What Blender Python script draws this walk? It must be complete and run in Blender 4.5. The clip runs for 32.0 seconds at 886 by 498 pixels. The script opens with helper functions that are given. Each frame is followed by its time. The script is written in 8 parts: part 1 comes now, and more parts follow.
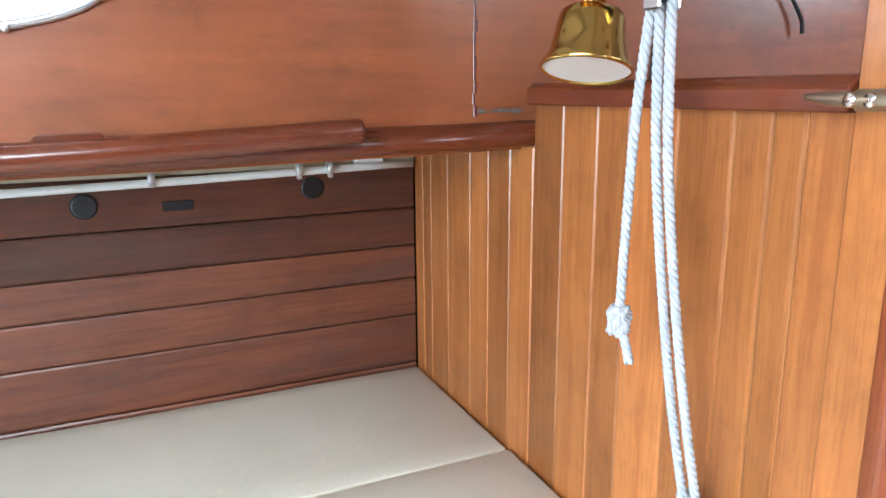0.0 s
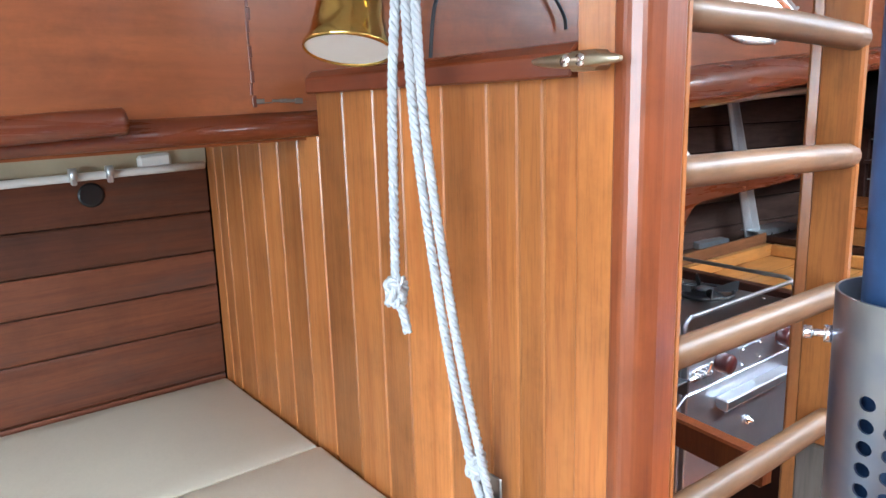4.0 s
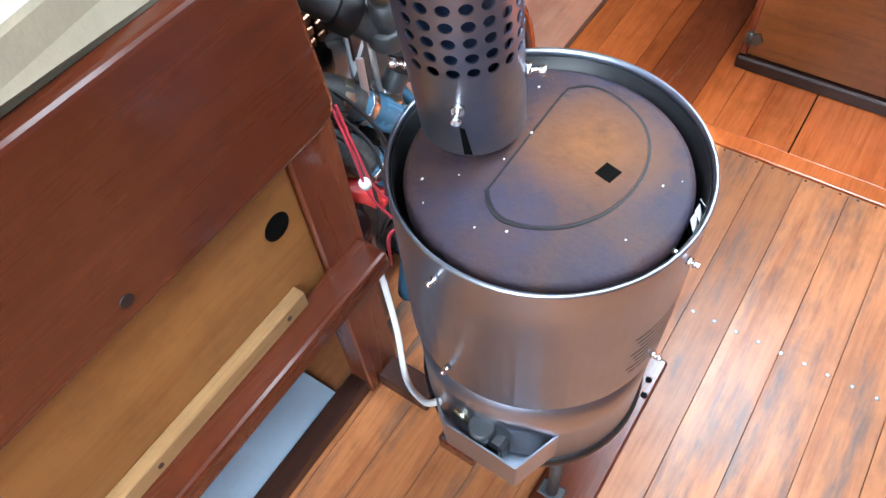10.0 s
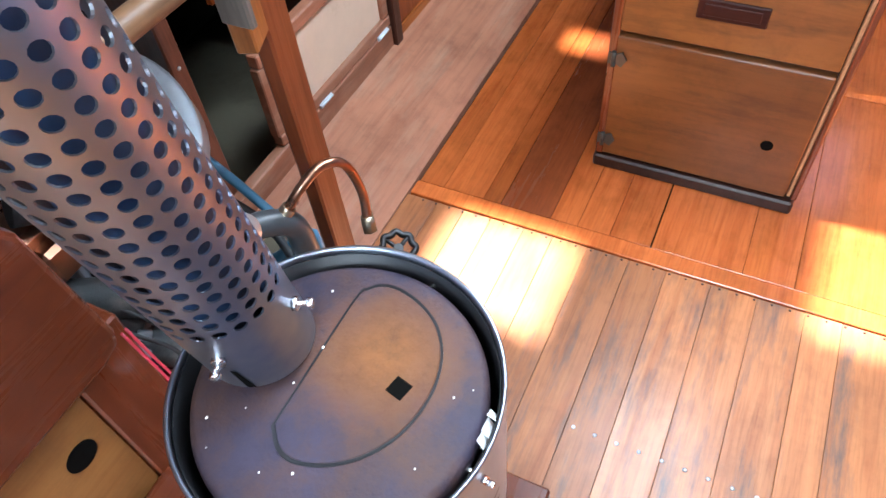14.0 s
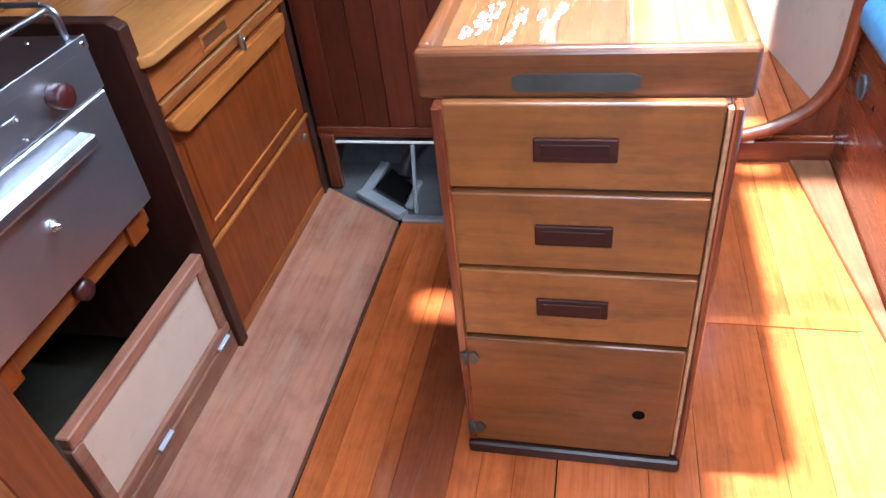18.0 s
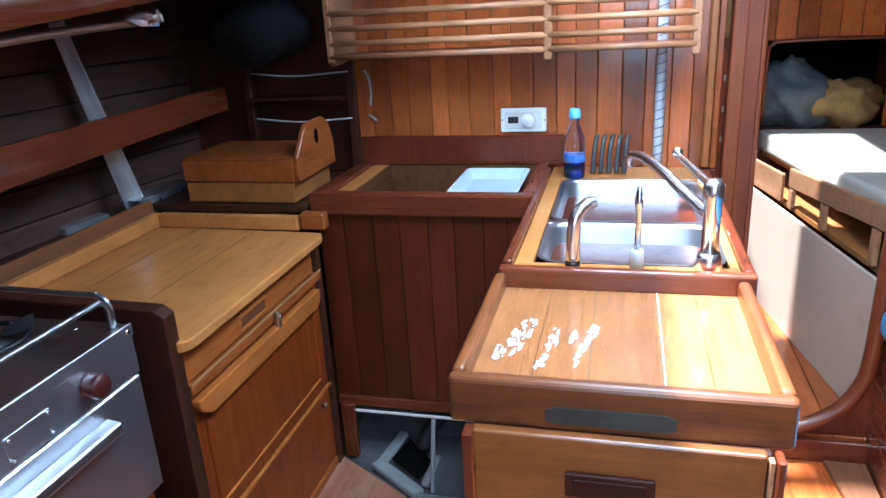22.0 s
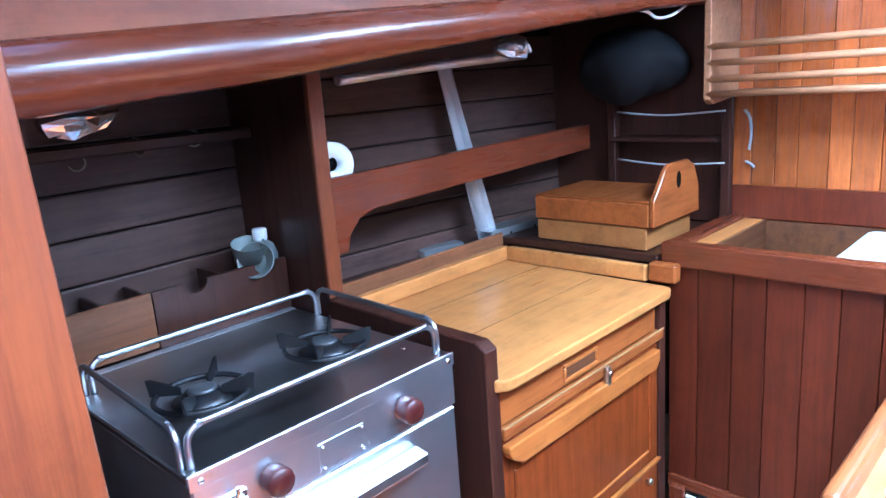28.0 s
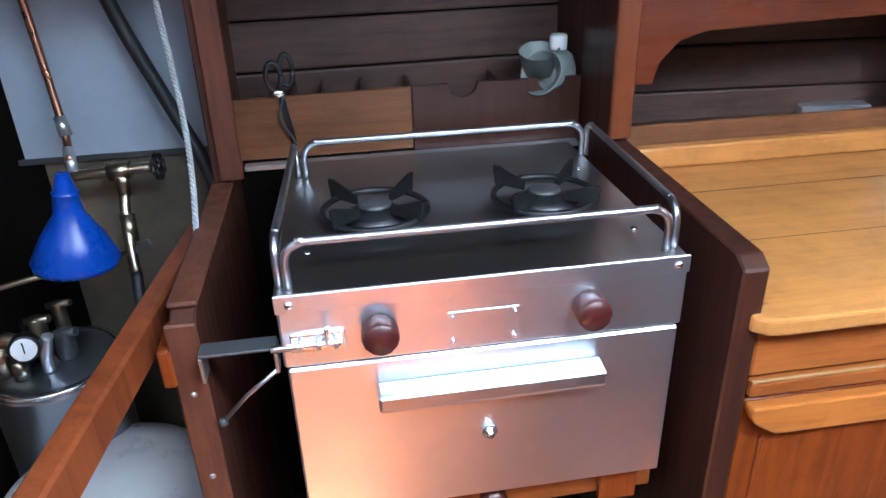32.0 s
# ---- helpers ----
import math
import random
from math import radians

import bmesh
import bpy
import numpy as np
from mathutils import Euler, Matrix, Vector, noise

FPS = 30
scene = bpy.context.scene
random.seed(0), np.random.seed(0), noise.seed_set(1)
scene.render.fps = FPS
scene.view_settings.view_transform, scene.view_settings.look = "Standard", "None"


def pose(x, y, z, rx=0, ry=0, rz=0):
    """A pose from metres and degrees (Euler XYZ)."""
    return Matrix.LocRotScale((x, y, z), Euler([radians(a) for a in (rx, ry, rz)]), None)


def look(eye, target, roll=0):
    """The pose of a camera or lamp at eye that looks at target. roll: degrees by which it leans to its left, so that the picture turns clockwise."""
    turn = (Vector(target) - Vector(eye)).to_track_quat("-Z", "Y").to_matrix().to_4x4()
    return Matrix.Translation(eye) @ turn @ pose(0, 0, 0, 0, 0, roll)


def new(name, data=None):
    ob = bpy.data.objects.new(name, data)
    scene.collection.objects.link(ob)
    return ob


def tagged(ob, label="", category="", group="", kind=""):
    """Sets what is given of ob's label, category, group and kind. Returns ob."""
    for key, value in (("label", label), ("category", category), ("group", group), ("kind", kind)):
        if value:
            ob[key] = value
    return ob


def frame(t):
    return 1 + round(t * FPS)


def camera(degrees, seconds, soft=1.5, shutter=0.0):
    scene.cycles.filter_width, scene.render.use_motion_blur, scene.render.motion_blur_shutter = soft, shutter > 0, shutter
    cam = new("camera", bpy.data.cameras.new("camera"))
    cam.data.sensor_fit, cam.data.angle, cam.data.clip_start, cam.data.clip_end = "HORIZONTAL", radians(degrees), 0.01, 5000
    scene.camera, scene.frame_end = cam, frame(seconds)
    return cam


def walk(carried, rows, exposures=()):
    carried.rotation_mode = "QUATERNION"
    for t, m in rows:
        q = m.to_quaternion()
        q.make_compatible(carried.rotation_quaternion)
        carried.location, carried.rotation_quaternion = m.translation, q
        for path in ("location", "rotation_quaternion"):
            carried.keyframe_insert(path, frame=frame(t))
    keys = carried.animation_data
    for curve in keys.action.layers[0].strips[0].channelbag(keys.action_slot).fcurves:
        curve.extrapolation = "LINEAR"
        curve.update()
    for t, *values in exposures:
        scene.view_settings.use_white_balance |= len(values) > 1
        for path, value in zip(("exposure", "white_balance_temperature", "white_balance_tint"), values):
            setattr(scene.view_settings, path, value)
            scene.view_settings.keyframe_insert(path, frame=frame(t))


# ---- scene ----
cam = camera(64.5, 32.0)
PATH = [
    (0, (-0.689, -0.076, 1.517), (0.099, 1.709, 1.078), -0.5),
    (0.5, (-0.667, -0.066, 1.517), (0.246, 1.676, 1.154), -0.5),
    (1, (-0.66, -0.058, 1.516), (0.359, 1.638, 1.225), -0.0),
    (1.5, (-0.656, -0.059, 1.511), (0.428, 1.603, 1.266), -1.1),
    (2, (-0.65, -0.061, 1.506), (0.448, 1.592, 1.262), -2.1),
    (2.5, (-0.641, -0.061, 1.501), (0.482, 1.574, 1.25), -2.4),
    (4.5, (-0.641, -0.134, 1.466), (0.59, 1.367, 0.985), -1.4),
    (5, (-0.635, -0.14, 1.451), (0.642, 1.287, 0.874), -1.2),
    (5.5, (-0.618, -0.139, 1.427), (0.687, 1.192, 0.702), -0.9),
    (6, (-0.603, -0.133, 1.405), (0.7, 1.137, 0.574), -1.2),
    (6.5, (-0.592, -0.129, 1.368), (0.697, 1.079, 0.43), -1.5),
    (7, (-0.571, -0.128, 1.328), (0.678, 0.992, 0.239), -2.2),
    (7.5, (-0.561, -0.133, 1.306), (0.659, 0.893, 0.098), -2.0),
    (8, (-0.54, -0.153, 1.299), (0.676, 0.81, 0.037), -2.0),
    (8.5, (-0.509, -0.167, 1.274), (0.668, 0.782, -0.036), -3.0),
    (9, (-0.471, -0.181, 1.232), (0.589, 0.687, -0.225), -4.6),
    (9.5, (-0.446, -0.192, 1.204), (0.526, 0.62, -0.343), -5.9),
    (10, (-0.424, -0.202, 1.178), (0.466, 0.528, -0.458), -6.8),
    (10.5, (-0.404, -0.214, 1.173), (0.455, 0.429, -0.515), -6.6),
    (11, (-0.385, -0.224, 1.172), (0.447, 0.342, -0.556), -6.4),
    (11.5, (-0.373, -0.235, 1.176), (0.456, 0.298, -0.565), -6.6),
    (12, (-0.35, -0.244, 1.187), (0.495, 0.28, -0.548), -7.3),
    (12.5, (-0.325, -0.246, 1.199), (0.578, 0.301, -0.499), -7.7),
    (13, (-0.302, -0.259, 1.212), (0.68, 0.318, -0.432), -7.1),
    (13.5, (-0.282, -0.276, 1.226), (0.75, 0.333, -0.375), -6.6),
    (14, (-0.24, -0.261, 1.239), (0.855, 0.376, -0.308), -6.3),
    (14.5, (-0.186, -0.246, 1.243), (0.966, 0.386, -0.264), -6.1),
    (16.5, (0.003, -0.252, 1.329), (1.299, 0.368, -0.063), -10.7),
    (17, (0.023, -0.249, 1.343), (1.388, 0.302, -0.01), -9.8),
    (17.5, (0.043, -0.251, 1.356), (1.463, 0.209, 0.025), -8.2),
    (18, (0.075, -0.238, 1.372), (1.589, 0.182, 0.134), -7.2),
    (18.5, (0.09, -0.235, 1.397), (1.667, 0.189, 0.241), -6.9),
    (19, (0.101, -0.232, 1.415), (1.731, 0.186, 0.333), -5.9),
    (19.5, (0.108, -0.234, 1.425), (1.764, 0.181, 0.382), -5.3),
    (20, (0.114, -0.227, 1.445), (1.802, 0.179, 0.451), -4.7),
    (20.5, (0.124, -0.226, 1.456), (1.856, 0.184, 0.545), -4.6),
    (21, (0.131, -0.223, 1.471), (1.9, 0.197, 0.639), -4.1),
    (21.5, (0.135, -0.212, 1.484), (1.94, 0.234, 0.747), -3.7),
    (22, (0.139, -0.206, 1.495), (1.962, 0.28, 0.83), -3.3),
    (22.5, (0.145, -0.209, 1.508), (1.989, 0.301, 0.923), -3.1),
    (23, (0.145, -0.223, 1.518), (2.007, 0.292, 0.999), -3.1),
    (23.5, (0.147, -0.229, 1.522), (2.028, 0.266, 1.056), -2.8),
    (24, (0.139, -0.224, 1.526), (2.036, 0.249, 1.103), -2.4),
    (24.5, (0.124, -0.204, 1.522), (2.027, 0.271, 1.135), -1.6),
    (25, (0.129, -0.197, 1.523), (2.005, 0.386, 1.146), -1.6),
    (25.5, (0.154, -0.204, 1.515), (1.977, 0.531, 1.145), -1.9),
    (26, (0.184, -0.208, 1.506), (1.934, 0.686, 1.131), -2.1),
    (26.5, (0.209, -0.203, 1.49), (1.85, 0.873, 1.107), -2.5),
    (28.5, (0.343, -0.151, 1.425), (1.613, 1.306, 0.908), -4.0),
    (29, (0.408, -0.159, 1.407), (1.476, 1.423, 0.81), -2.7),
    (29.5, (0.47, -0.139, 1.396), (1.314, 1.545, 0.724), -2.1),
    (30, (0.495, -0.086, 1.39), (1.315, 1.591, 0.673), -2.9),
    (30.5, (0.58, -0.085, 1.387), (1.272, 1.635, 0.638), -3.7),
    (31, (0.667, -0.085, 1.382), (1.2, 1.674, 0.594), -1.5),
    (31.5, (0.714, -0.064, 1.367), (1.059, 1.714, 0.517), -0.5),
    (32, (0.749, -0.048, 1.362), (1.008, 1.726, 0.475), -1.8),
]
walk(cam, [(t, look(eye, target, roll)) for t, eye, target, roll in PATH], [(0, 3.60, 5950, 10), (2.5, 3.52, 6000, 10), (5, 3.32, 6050, 10), (7, 2.90, 6150, 10), (9, 3.12, 5950, 10), (11, 3.12, 6000, 10), (13, 3.18, 5950, 10), (14.5, 3.08, 5950, 10), (17, 3.00, 5500, 15), (19, 2.98, 5500, 14), (22, 2.42, 5300, 10), (25, 2.38, 5200, 10), (26, 3.10, 5100, 10), (28.5, 4.00, 4700, 10), (29.5, 3.90, 4750, 10), (31, 3.62, 5000, 10), (32, 3.45, 5700, 10)])

# ---- world and large lights ----
world = bpy.data.worlds.new("world")
scene.world = world
world.use_nodes = True
wnt = world.node_tree
sky = wnt.nodes.new("ShaderNodeTexSky")
sky.sky_type = "NISHITA"
sky.sun_disc = False
sky.sun_elevation, sky.sun_rotation = radians(76), radians(0)
wnt.links.new(sky.outputs[0], wnt.nodes["Background"].inputs[0])
wnt.nodes["Background"].inputs[1].default_value = 0.085


def area_light(name, where, target, sx, sy, watts, colour=(1, 0.97, 0.93)):
    d = bpy.data.lights.new(name, "AREA")
    d.shape, d.size, d.size_y, d.energy, d.color = "RECTANGLE", sx, sy, watts, colour
    ob = new(name, d)
    ob.matrix_world = look(where, target)
    return ob


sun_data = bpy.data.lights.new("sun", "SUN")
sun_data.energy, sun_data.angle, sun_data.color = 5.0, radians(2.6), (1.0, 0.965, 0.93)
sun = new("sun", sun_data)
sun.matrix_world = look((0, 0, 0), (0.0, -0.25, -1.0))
# area lamps stand in for daylight through unseen overhead openings and an assumed aft doorway
area_light("skylight_daylight", (0.25, -0.40, 1.855), (0.25, -0.40, 0), 0.66, 0.55, 0.9, (0.76, 0.91, 1.0))
area_light("companionway_daylight", (1.25, -0.36, 2.05), (1.35, -0.5, 0), 0.62, 0.58, 6.5, (0.76, 0.91, 1.0))
area_light("galley_hatch_daylight", (1.875, -0.33, 1.90), (1.9, -0.2, 0), 0.5, 0.42, 2.2, (0.76, 0.91, 1.0))
area_light("hatch_daylight", (-1.25, -0.45, 1.84), (-1.0, -0.1, 0.4), 0.75, 0.9, 3.3, (0.76, 0.91, 1.0))
area_light("aft_doorway_daylight", (-2.17, -0.45, 1.42), (0.0, -0.1, 1.15), 0.8, 0.9, 5.0, (0.72, 0.89, 1.0))


# ---- materials ----
def mat_base(name):
    m = bpy.data.materials.new(name)
    m.use_nodes = True
    nt = m.node_tree
    return m, nt, nt.nodes["Principled BSDF"]


def node(nt, kind, **props):
    n = nt.nodes.new(kind)
    for k, v in props.items():
        if k in n.inputs:
            n.inputs[k].default_value = v
    return n


def ramp(nt, fac, stops):
    r = nt.nodes.new("ShaderNodeValToRGB")
    els = r.color_ramp.elements
    while len(els) < len(stops):
        els.new(0.5)
    for e, (p, c) in zip(els, stops):
        e.position = p
        e.color = (*c, 1) if len(c) == 3 else (c[0], c[0], c[0], 1)
    nt.links.new(fac, r.inputs[0])
    return r.outputs[0]


def mix(nt, fac, a, b, mode="MIX"):
    n = nt.nodes.new("ShaderNodeMix")
    n.data_type, n.blend_type = "RGBA", mode
    for sock, v in ((n.inputs[0], fac), (n.inputs[6], a), (n.inputs[7], b)):
        if hasattr(v, "links"):
            nt.links.new(v, sock)
        else:
            sock.default_value = v if isinstance(v, float) else (*v, 1)
    return n.outputs[2]


def wood(name, light, dark, axis="x", rough=0.38, coat=0.25, grain=1.0, stain=None, stain_amount=0.0, vary=0.22, fine=1.0, pore=0.36, spec=0.32):
    """Timber with grain along one axis; each object gets its own shift and tone."""
    light, dark = [tuple(0.75 * (0.99 * c + 0.01 * (0.4 * v[0] + 0.5 * v[1] + 0.1 * v[2])) for c in v) for v in (light, dark)]
    m, nt, p = mat_base(name)
    tc = nt.nodes.new("ShaderNodeTexCoord")
    info = nt.nodes.new("ShaderNodeObjectInfo")
    shift = nt.nodes.new("ShaderNodeVectorMath")
    shift.operation = "SCALE"
    shift.inputs[0].default_value = (7.3, 11.1, 5.7)
    nt.links.new(info.outputs["Random"], shift.inputs["Scale"])
    add = nt.nodes.new("ShaderNodeVectorMath")
    nt.links.new(tc.outputs["Object"], add.inputs[0])
    nt.links.new(shift.outputs[0], add.inputs[1])
    mp = nt.nodes.new("ShaderNodeMapping")
    nt.links.new(add.outputs[0], mp.inputs["Vector"])
    s = {"x": (1.6, 26, 26), "y": (26, 1.6, 26), "z": (26, 26, 1.6)}[axis]
    mp.inputs["Scale"].default_value = tuple(v * grain for v in s)
    n1 = node(nt, "ShaderNodeTexNoise", Scale=1.6, Detail=6.0, Roughness=0.62, Distortion=0.6)
    nt.links.new(mp.outputs[0], n1.inputs["Vector"])
    mp2 = nt.nodes.new("ShaderNodeMapping")
    nt.links.new(add.outputs[0], mp2.inputs["Vector"])
    mp2.inputs["Scale"].default_value = tuple(v * 5 * fine * grain for v in s)
    n2 = node(nt, "ShaderNodeTexNoise", Scale=1.4, Detail=3.0, Roughness=0.6)
    nt.links.new(mp2.outputs[0], n2.inputs["Vector"])
    base = ramp(nt, n1.outputs["Fac"], [(0.28, dark), (0.5, tuple((a * 1.6 + b) / 2.6 for a, b in zip(light, dark))), (0.72, light)])
    pores = ramp(nt, n2.outputs["Fac"], [(0.36, (0.55,)), (0.52, (1.0,))])
    col = mix(nt, pore, base, pores, "MULTIPLY")
    # large soft tone changes
    n3 = node(nt, "ShaderNodeTexNoise", Scale=3.0, Detail=2.0)
    nt.links.new(add.outputs[0], n3.inputs["Vector"])
    big = ramp(nt, n3.outputs["Fac"], [(0.3, (0.78,)), (0.7, (1.12,))])
    col = mix(nt, 0.8, col, big, "MULTIPLY")
    # handling grime in small blotches
    n5 = node(nt, "ShaderNodeTexNoise", Scale=13.0, Detail=7.0, Roughness=0.7)
    nt.links.new(add.outputs[0], n5.inputs["Vector"])
    col = mix(nt, 0.7, col, ramp(nt, n5.outputs["Fac"], [(0.34, (0.72,)), (0.52, (1.0,)), (0.75, (1.08,))]), "MULTIPLY")
    tone = ramp(nt, info.outputs["Random"], [(0.0, (1 - vary, (1 - vary) * 0.96, (1 - vary) * 0.93)), (1.0, (1 + vary * 0.6, 1 + vary * 0.55, 1 + vary * 0.5))])
    col = mix(nt, 1.0, col, tone, "MULTIPLY")
    if stain:
        mp3 = nt.nodes.new("ShaderNodeMapping")
        nt.links.new(add.outputs[0], mp3.inputs["Vector"])
        mp3.inputs["Scale"].default_value = {"x": (2.2, 12, 12), "y": (12, 2.2, 12), "z": (12, 12, 2.2)}[axis]
        n4 = node(nt, "ShaderNodeTexNoise", Scale=1.3, Detail=7.0, Roughness=0.7)
        nt.links.new(mp3.outputs[0], n4.inputs["Vector"])
        f = ramp(nt, n4.outputs["Fac"], [(0.50, (0.0,)), (0.68, (stain_amount,))])
        col = mix(nt, f, col, stain)
    nt.links.new(col, p.inputs["Base Color"])
    rr = ramp(nt, n1.outputs["Fac"], [(0.3, (rough * 1.25,)), (0.7, (rough * 0.85,))])
    nt.links.new(rr, p.inputs["Roughness"])
    p.inputs["Specular IOR Level"].default_value = spec
    p.inputs["Coat Weight"].default_value = coat
    p.inputs["Coat Roughness"].default_value = rough * 0.5
    b = nt.nodes.new("ShaderNodeBump")
    b.inputs["Strength"].default_value = 0.12
    b.inputs["Distance"].default_value = 0.002
    nt.links.new(n2.outputs["Fac"], b.inputs["Height"])
    nt.links.new(b.outputs[0], p.inputs["Normal"])
    return m


def plain(name, colour, rough=0.5, metal=0.0, vary=0.12, scale=14.0, bump=0.05, coat=0.0, dirt=None, dirt_at=0.6, spec=0.5):
    """Paint, plastic, rubber, cloth or bare metal with mottling, dirt and fine relief."""
    m, nt, p = mat_base(name)
    tc = nt.nodes.new("ShaderNodeTexCoord")
    n1 = node(nt, "ShaderNodeTexNoise", Scale=scale, Detail=6.0, Roughness=0.65)
    nt.links.new(tc.outputs["Object"], n1.inputs["Vector"])
    lo, hi = tuple(c * (1 - vary) for c in colour), tuple(min(1, c * (1 + vary)) for c in colour)
    col = ramp(nt, n1.outputs["Fac"], [(0.3, lo), (0.7, hi)])
    if dirt:
        n2 = node(nt, "ShaderNodeTexNoise", Scale=scale * 0.45, Detail=8.0, Roughness=0.72)
        nt.links.new(tc.outputs["Object"], n2.inputs["Vector"])
        col = mix(nt, ramp(nt, n2.outputs["Fac"], [(dirt_at - 0.08, (0.0,)), (dirt_at + 0.1, (0.85,))]), col, dirt)
    nt.links.new(col, p.inputs["Base Color"])
    p.inputs["Metallic"].default_value = metal
    nt.links.new(ramp(nt, n1.outputs["Fac"], [(0.3, (max(0.03, rough * 0.8),)), (0.7, (min(1, rough * 1.2),))]), p.inputs["Roughness"])
    p.inputs["Coat Weight"].default_value = coat
    p.inputs["Specular IOR Level"].default_value = spec
    if bump:
        n3 = node(nt, "ShaderNodeTexNoise", Scale=scale * 14, Detail=3.0)
        nt.links.new(tc.outputs["Object"], n3.inputs["Vector"])
        b = nt.nodes.new("ShaderNodeBump")
        b.inputs["Strength"].default_value = bump
        b.inputs["Distance"].default_value = 0.002
        nt.links.new(n3.outputs["Fac"], b.inputs["Height"])
        nt.links.new(b.outputs[0], p.inputs["Normal"])
    return m


def brushed(name, colour, rough, axis="x", tint=None, tint_at=0.6, wave=0.0):
    """Sheet steel with a brushed finish and smudges."""
    m, nt, p = mat_base(name)
    tc = nt.nodes.new("ShaderNodeTexCoord")
    mp = nt.nodes.new("ShaderNodeMapping")
    nt.links.new(tc.outputs["Object"], mp.inputs["Vector"])
    mp.inputs["Scale"].default_value = {"x": (3, 260, 260), "y": (260, 3, 260), "z": (260, 260, 3)}[axis]
    n1 = node(nt, "ShaderNodeTexNoise", Scale=1.0, Detail=3.0)
    nt.links.new(mp.outputs[0], n1.inputs["Vector"])
    n2 = node(nt, "ShaderNodeTexNoise", Scale=9.0, Detail=6.0, Roughness=0.7)
    nt.links.new(tc.outputs["Object"], n2.inputs["Vector"])
    col = ramp(nt, n2.outputs["Fac"], [(0.3, tuple(c * 0.9 for c in colour)), (0.7, colour)])
    if tint:
        n3 = node(nt, "ShaderNodeTexNoise", Scale=4.0, Detail=5.0, Roughness=0.6)
        nt.links.new(tc.outputs["Object"], n3.inputs["Vector"])
        col = mix(nt, ramp(nt, n3.outputs["Fac"], [(tint_at - 0.1, (0.0,)), (tint_at + 0.1, (0.8,))]), col, tint)
    nt.links.new(col, p.inputs["Base Color"])
    p.inputs["Metallic"].default_value = 1.0
    nt.links.new(ramp(nt, n2.outputs["Fac"], [(0.3, (rough * 1.12,)), (0.7, (rough * 0.92,))]), p.inputs["Roughness"])
    b = nt.nodes.new("ShaderNodeBump")
    b.inputs["Strength"].default_value = 0.12
    b.inputs["Distance"].default_value = 0.001
    nt.links.new(n1.outputs["Fac"], b.inputs["Height"])
    if wave:
        n4 = node(nt, "ShaderNodeTexNoise", Scale=5.0, Detail=2.0)
        nt.links.new(tc.outputs["Object"], n4.inputs["Vector"])
        dent = nt.nodes.new("ShaderNodeBump")
        dent.inputs["Strength"].default_value = wave
        dent.inputs["Distance"].default_value = 0.02
        nt.links.new(n4.outputs["Fac"], dent.inputs["Height"])
        nt.links.new(dent.outputs[0], b.inputs["Normal"])
    nt.links.new(b.outputs[0], p.inputs["Normal"])
    return m


M_FIR = wood("varnished_fir", (0.55, 0.198, 0.052), (0.39, 0.118, 0.028), "z", rough=0.36, coat=0.3, vary=0.34, pore=0.38, fine=1.6)
M_MAHOG_X = wood("mahogany_along_x", (0.185, 0.040, 0.014), (0.125, 0.025, 0.009), "x", rough=0.27, coat=0.5, pore=0.14)
M_MAHOG_Y = wood("mahogany_along_y", (0.215, 0.048, 0.016), (0.150, 0.031, 0.011), "y", rough=0.27, coat=0.5, pore=0.14)
M_MAHOG_Z = wood("mahogany_along_z", (0.215, 0.048, 0.016), (0.150, 0.031, 0.011), "z", rough=0.27, coat=0.5, pore=0.14)
M_CABIN = wood("cabin_side_plywood", (0.37, 0.105, 0.03), (0.27, 0.066, 0.018), "x", rough=0.42, coat=0.3, grain=0.35, pore=0.15, stain=(0.14, 0.036, 0.012), stain_amount=0.65)
M_HULL = wood("hull_ceiling_planks", (0.20, 0.062, 0.029), (0.10, 0.031, 0.016), "x", rough=0.4, coat=0.2, stain=(0.06, 0.035, 0.03), stain_amount=0.6, vary=0.32)
M_HULL_GREY = wood("weathered_hull_planks", (0.150, 0.082, 0.064), (0.085, 0.044, 0.035), "x", rough=0.5, coat=0.1)
M_DARKWOOD = wood("dark_stained_wood", (0.062, 0.021, 0.012), (0.030, 0.010, 0.006), "x", rough=0.4, coat=0.25)
M_DARKWOOD_Z = wood("dark_stained_wood_upright", (0.075, 0.022, 0.012), (0.034, 0.011, 0.007), "z", rough=0.4, coat=0.25)
M_FLOOR = wood("varnished_sole_planks", (0.72, 0.185, 0.040), (0.52, 0.104, 0.019), "x", rough=0.22, coat=0.6, vary=0.26)
M_FLOOR_DARK = wood("dark_sole_plank", (0.44, 0.105, 0.03), (0.30, 0.062, 0.018), "x", rough=0.24, coat=0.6)
M_FLOOR_WORN = wood("worn_sole_planks", (0.66, 0.250, 0.088), (0.44, 0.138, 0.043), "x", rough=0.42, coat=0.14, stain=(0.075, 0.065, 0.06), stain_amount=0.9, vary=0.26)
M_FLOOR_GREY = wood("faded_side_plank", (0.50, 0.215, 0.125), (0.35, 0.13, 0.068), "x", rough=0.45, coat=0.15, grain=0.4, stain=(0.36, 0.24, 0.17), stain_amount=0.4)
M_DRAWER = wood("varnished_drawer_ply", (0.36, 0.125, 0.026), (0.245, 0.075, 0.015), "y", rough=0.36, coat=0.3, stain=(0.06, 0.020, 0.009), stain_amount=0.6, pore=0.2, grain=0.45)
M_FIDDLE = wood("worn_brown_fiddle", (0.31, 0.098, 0.025), (0.19, 0.054, 0.014), "y", rough=0.33, coat=0.35, stain=(0.035, 0.016, 0.010), stain_amount=0.75, pore=0.25)
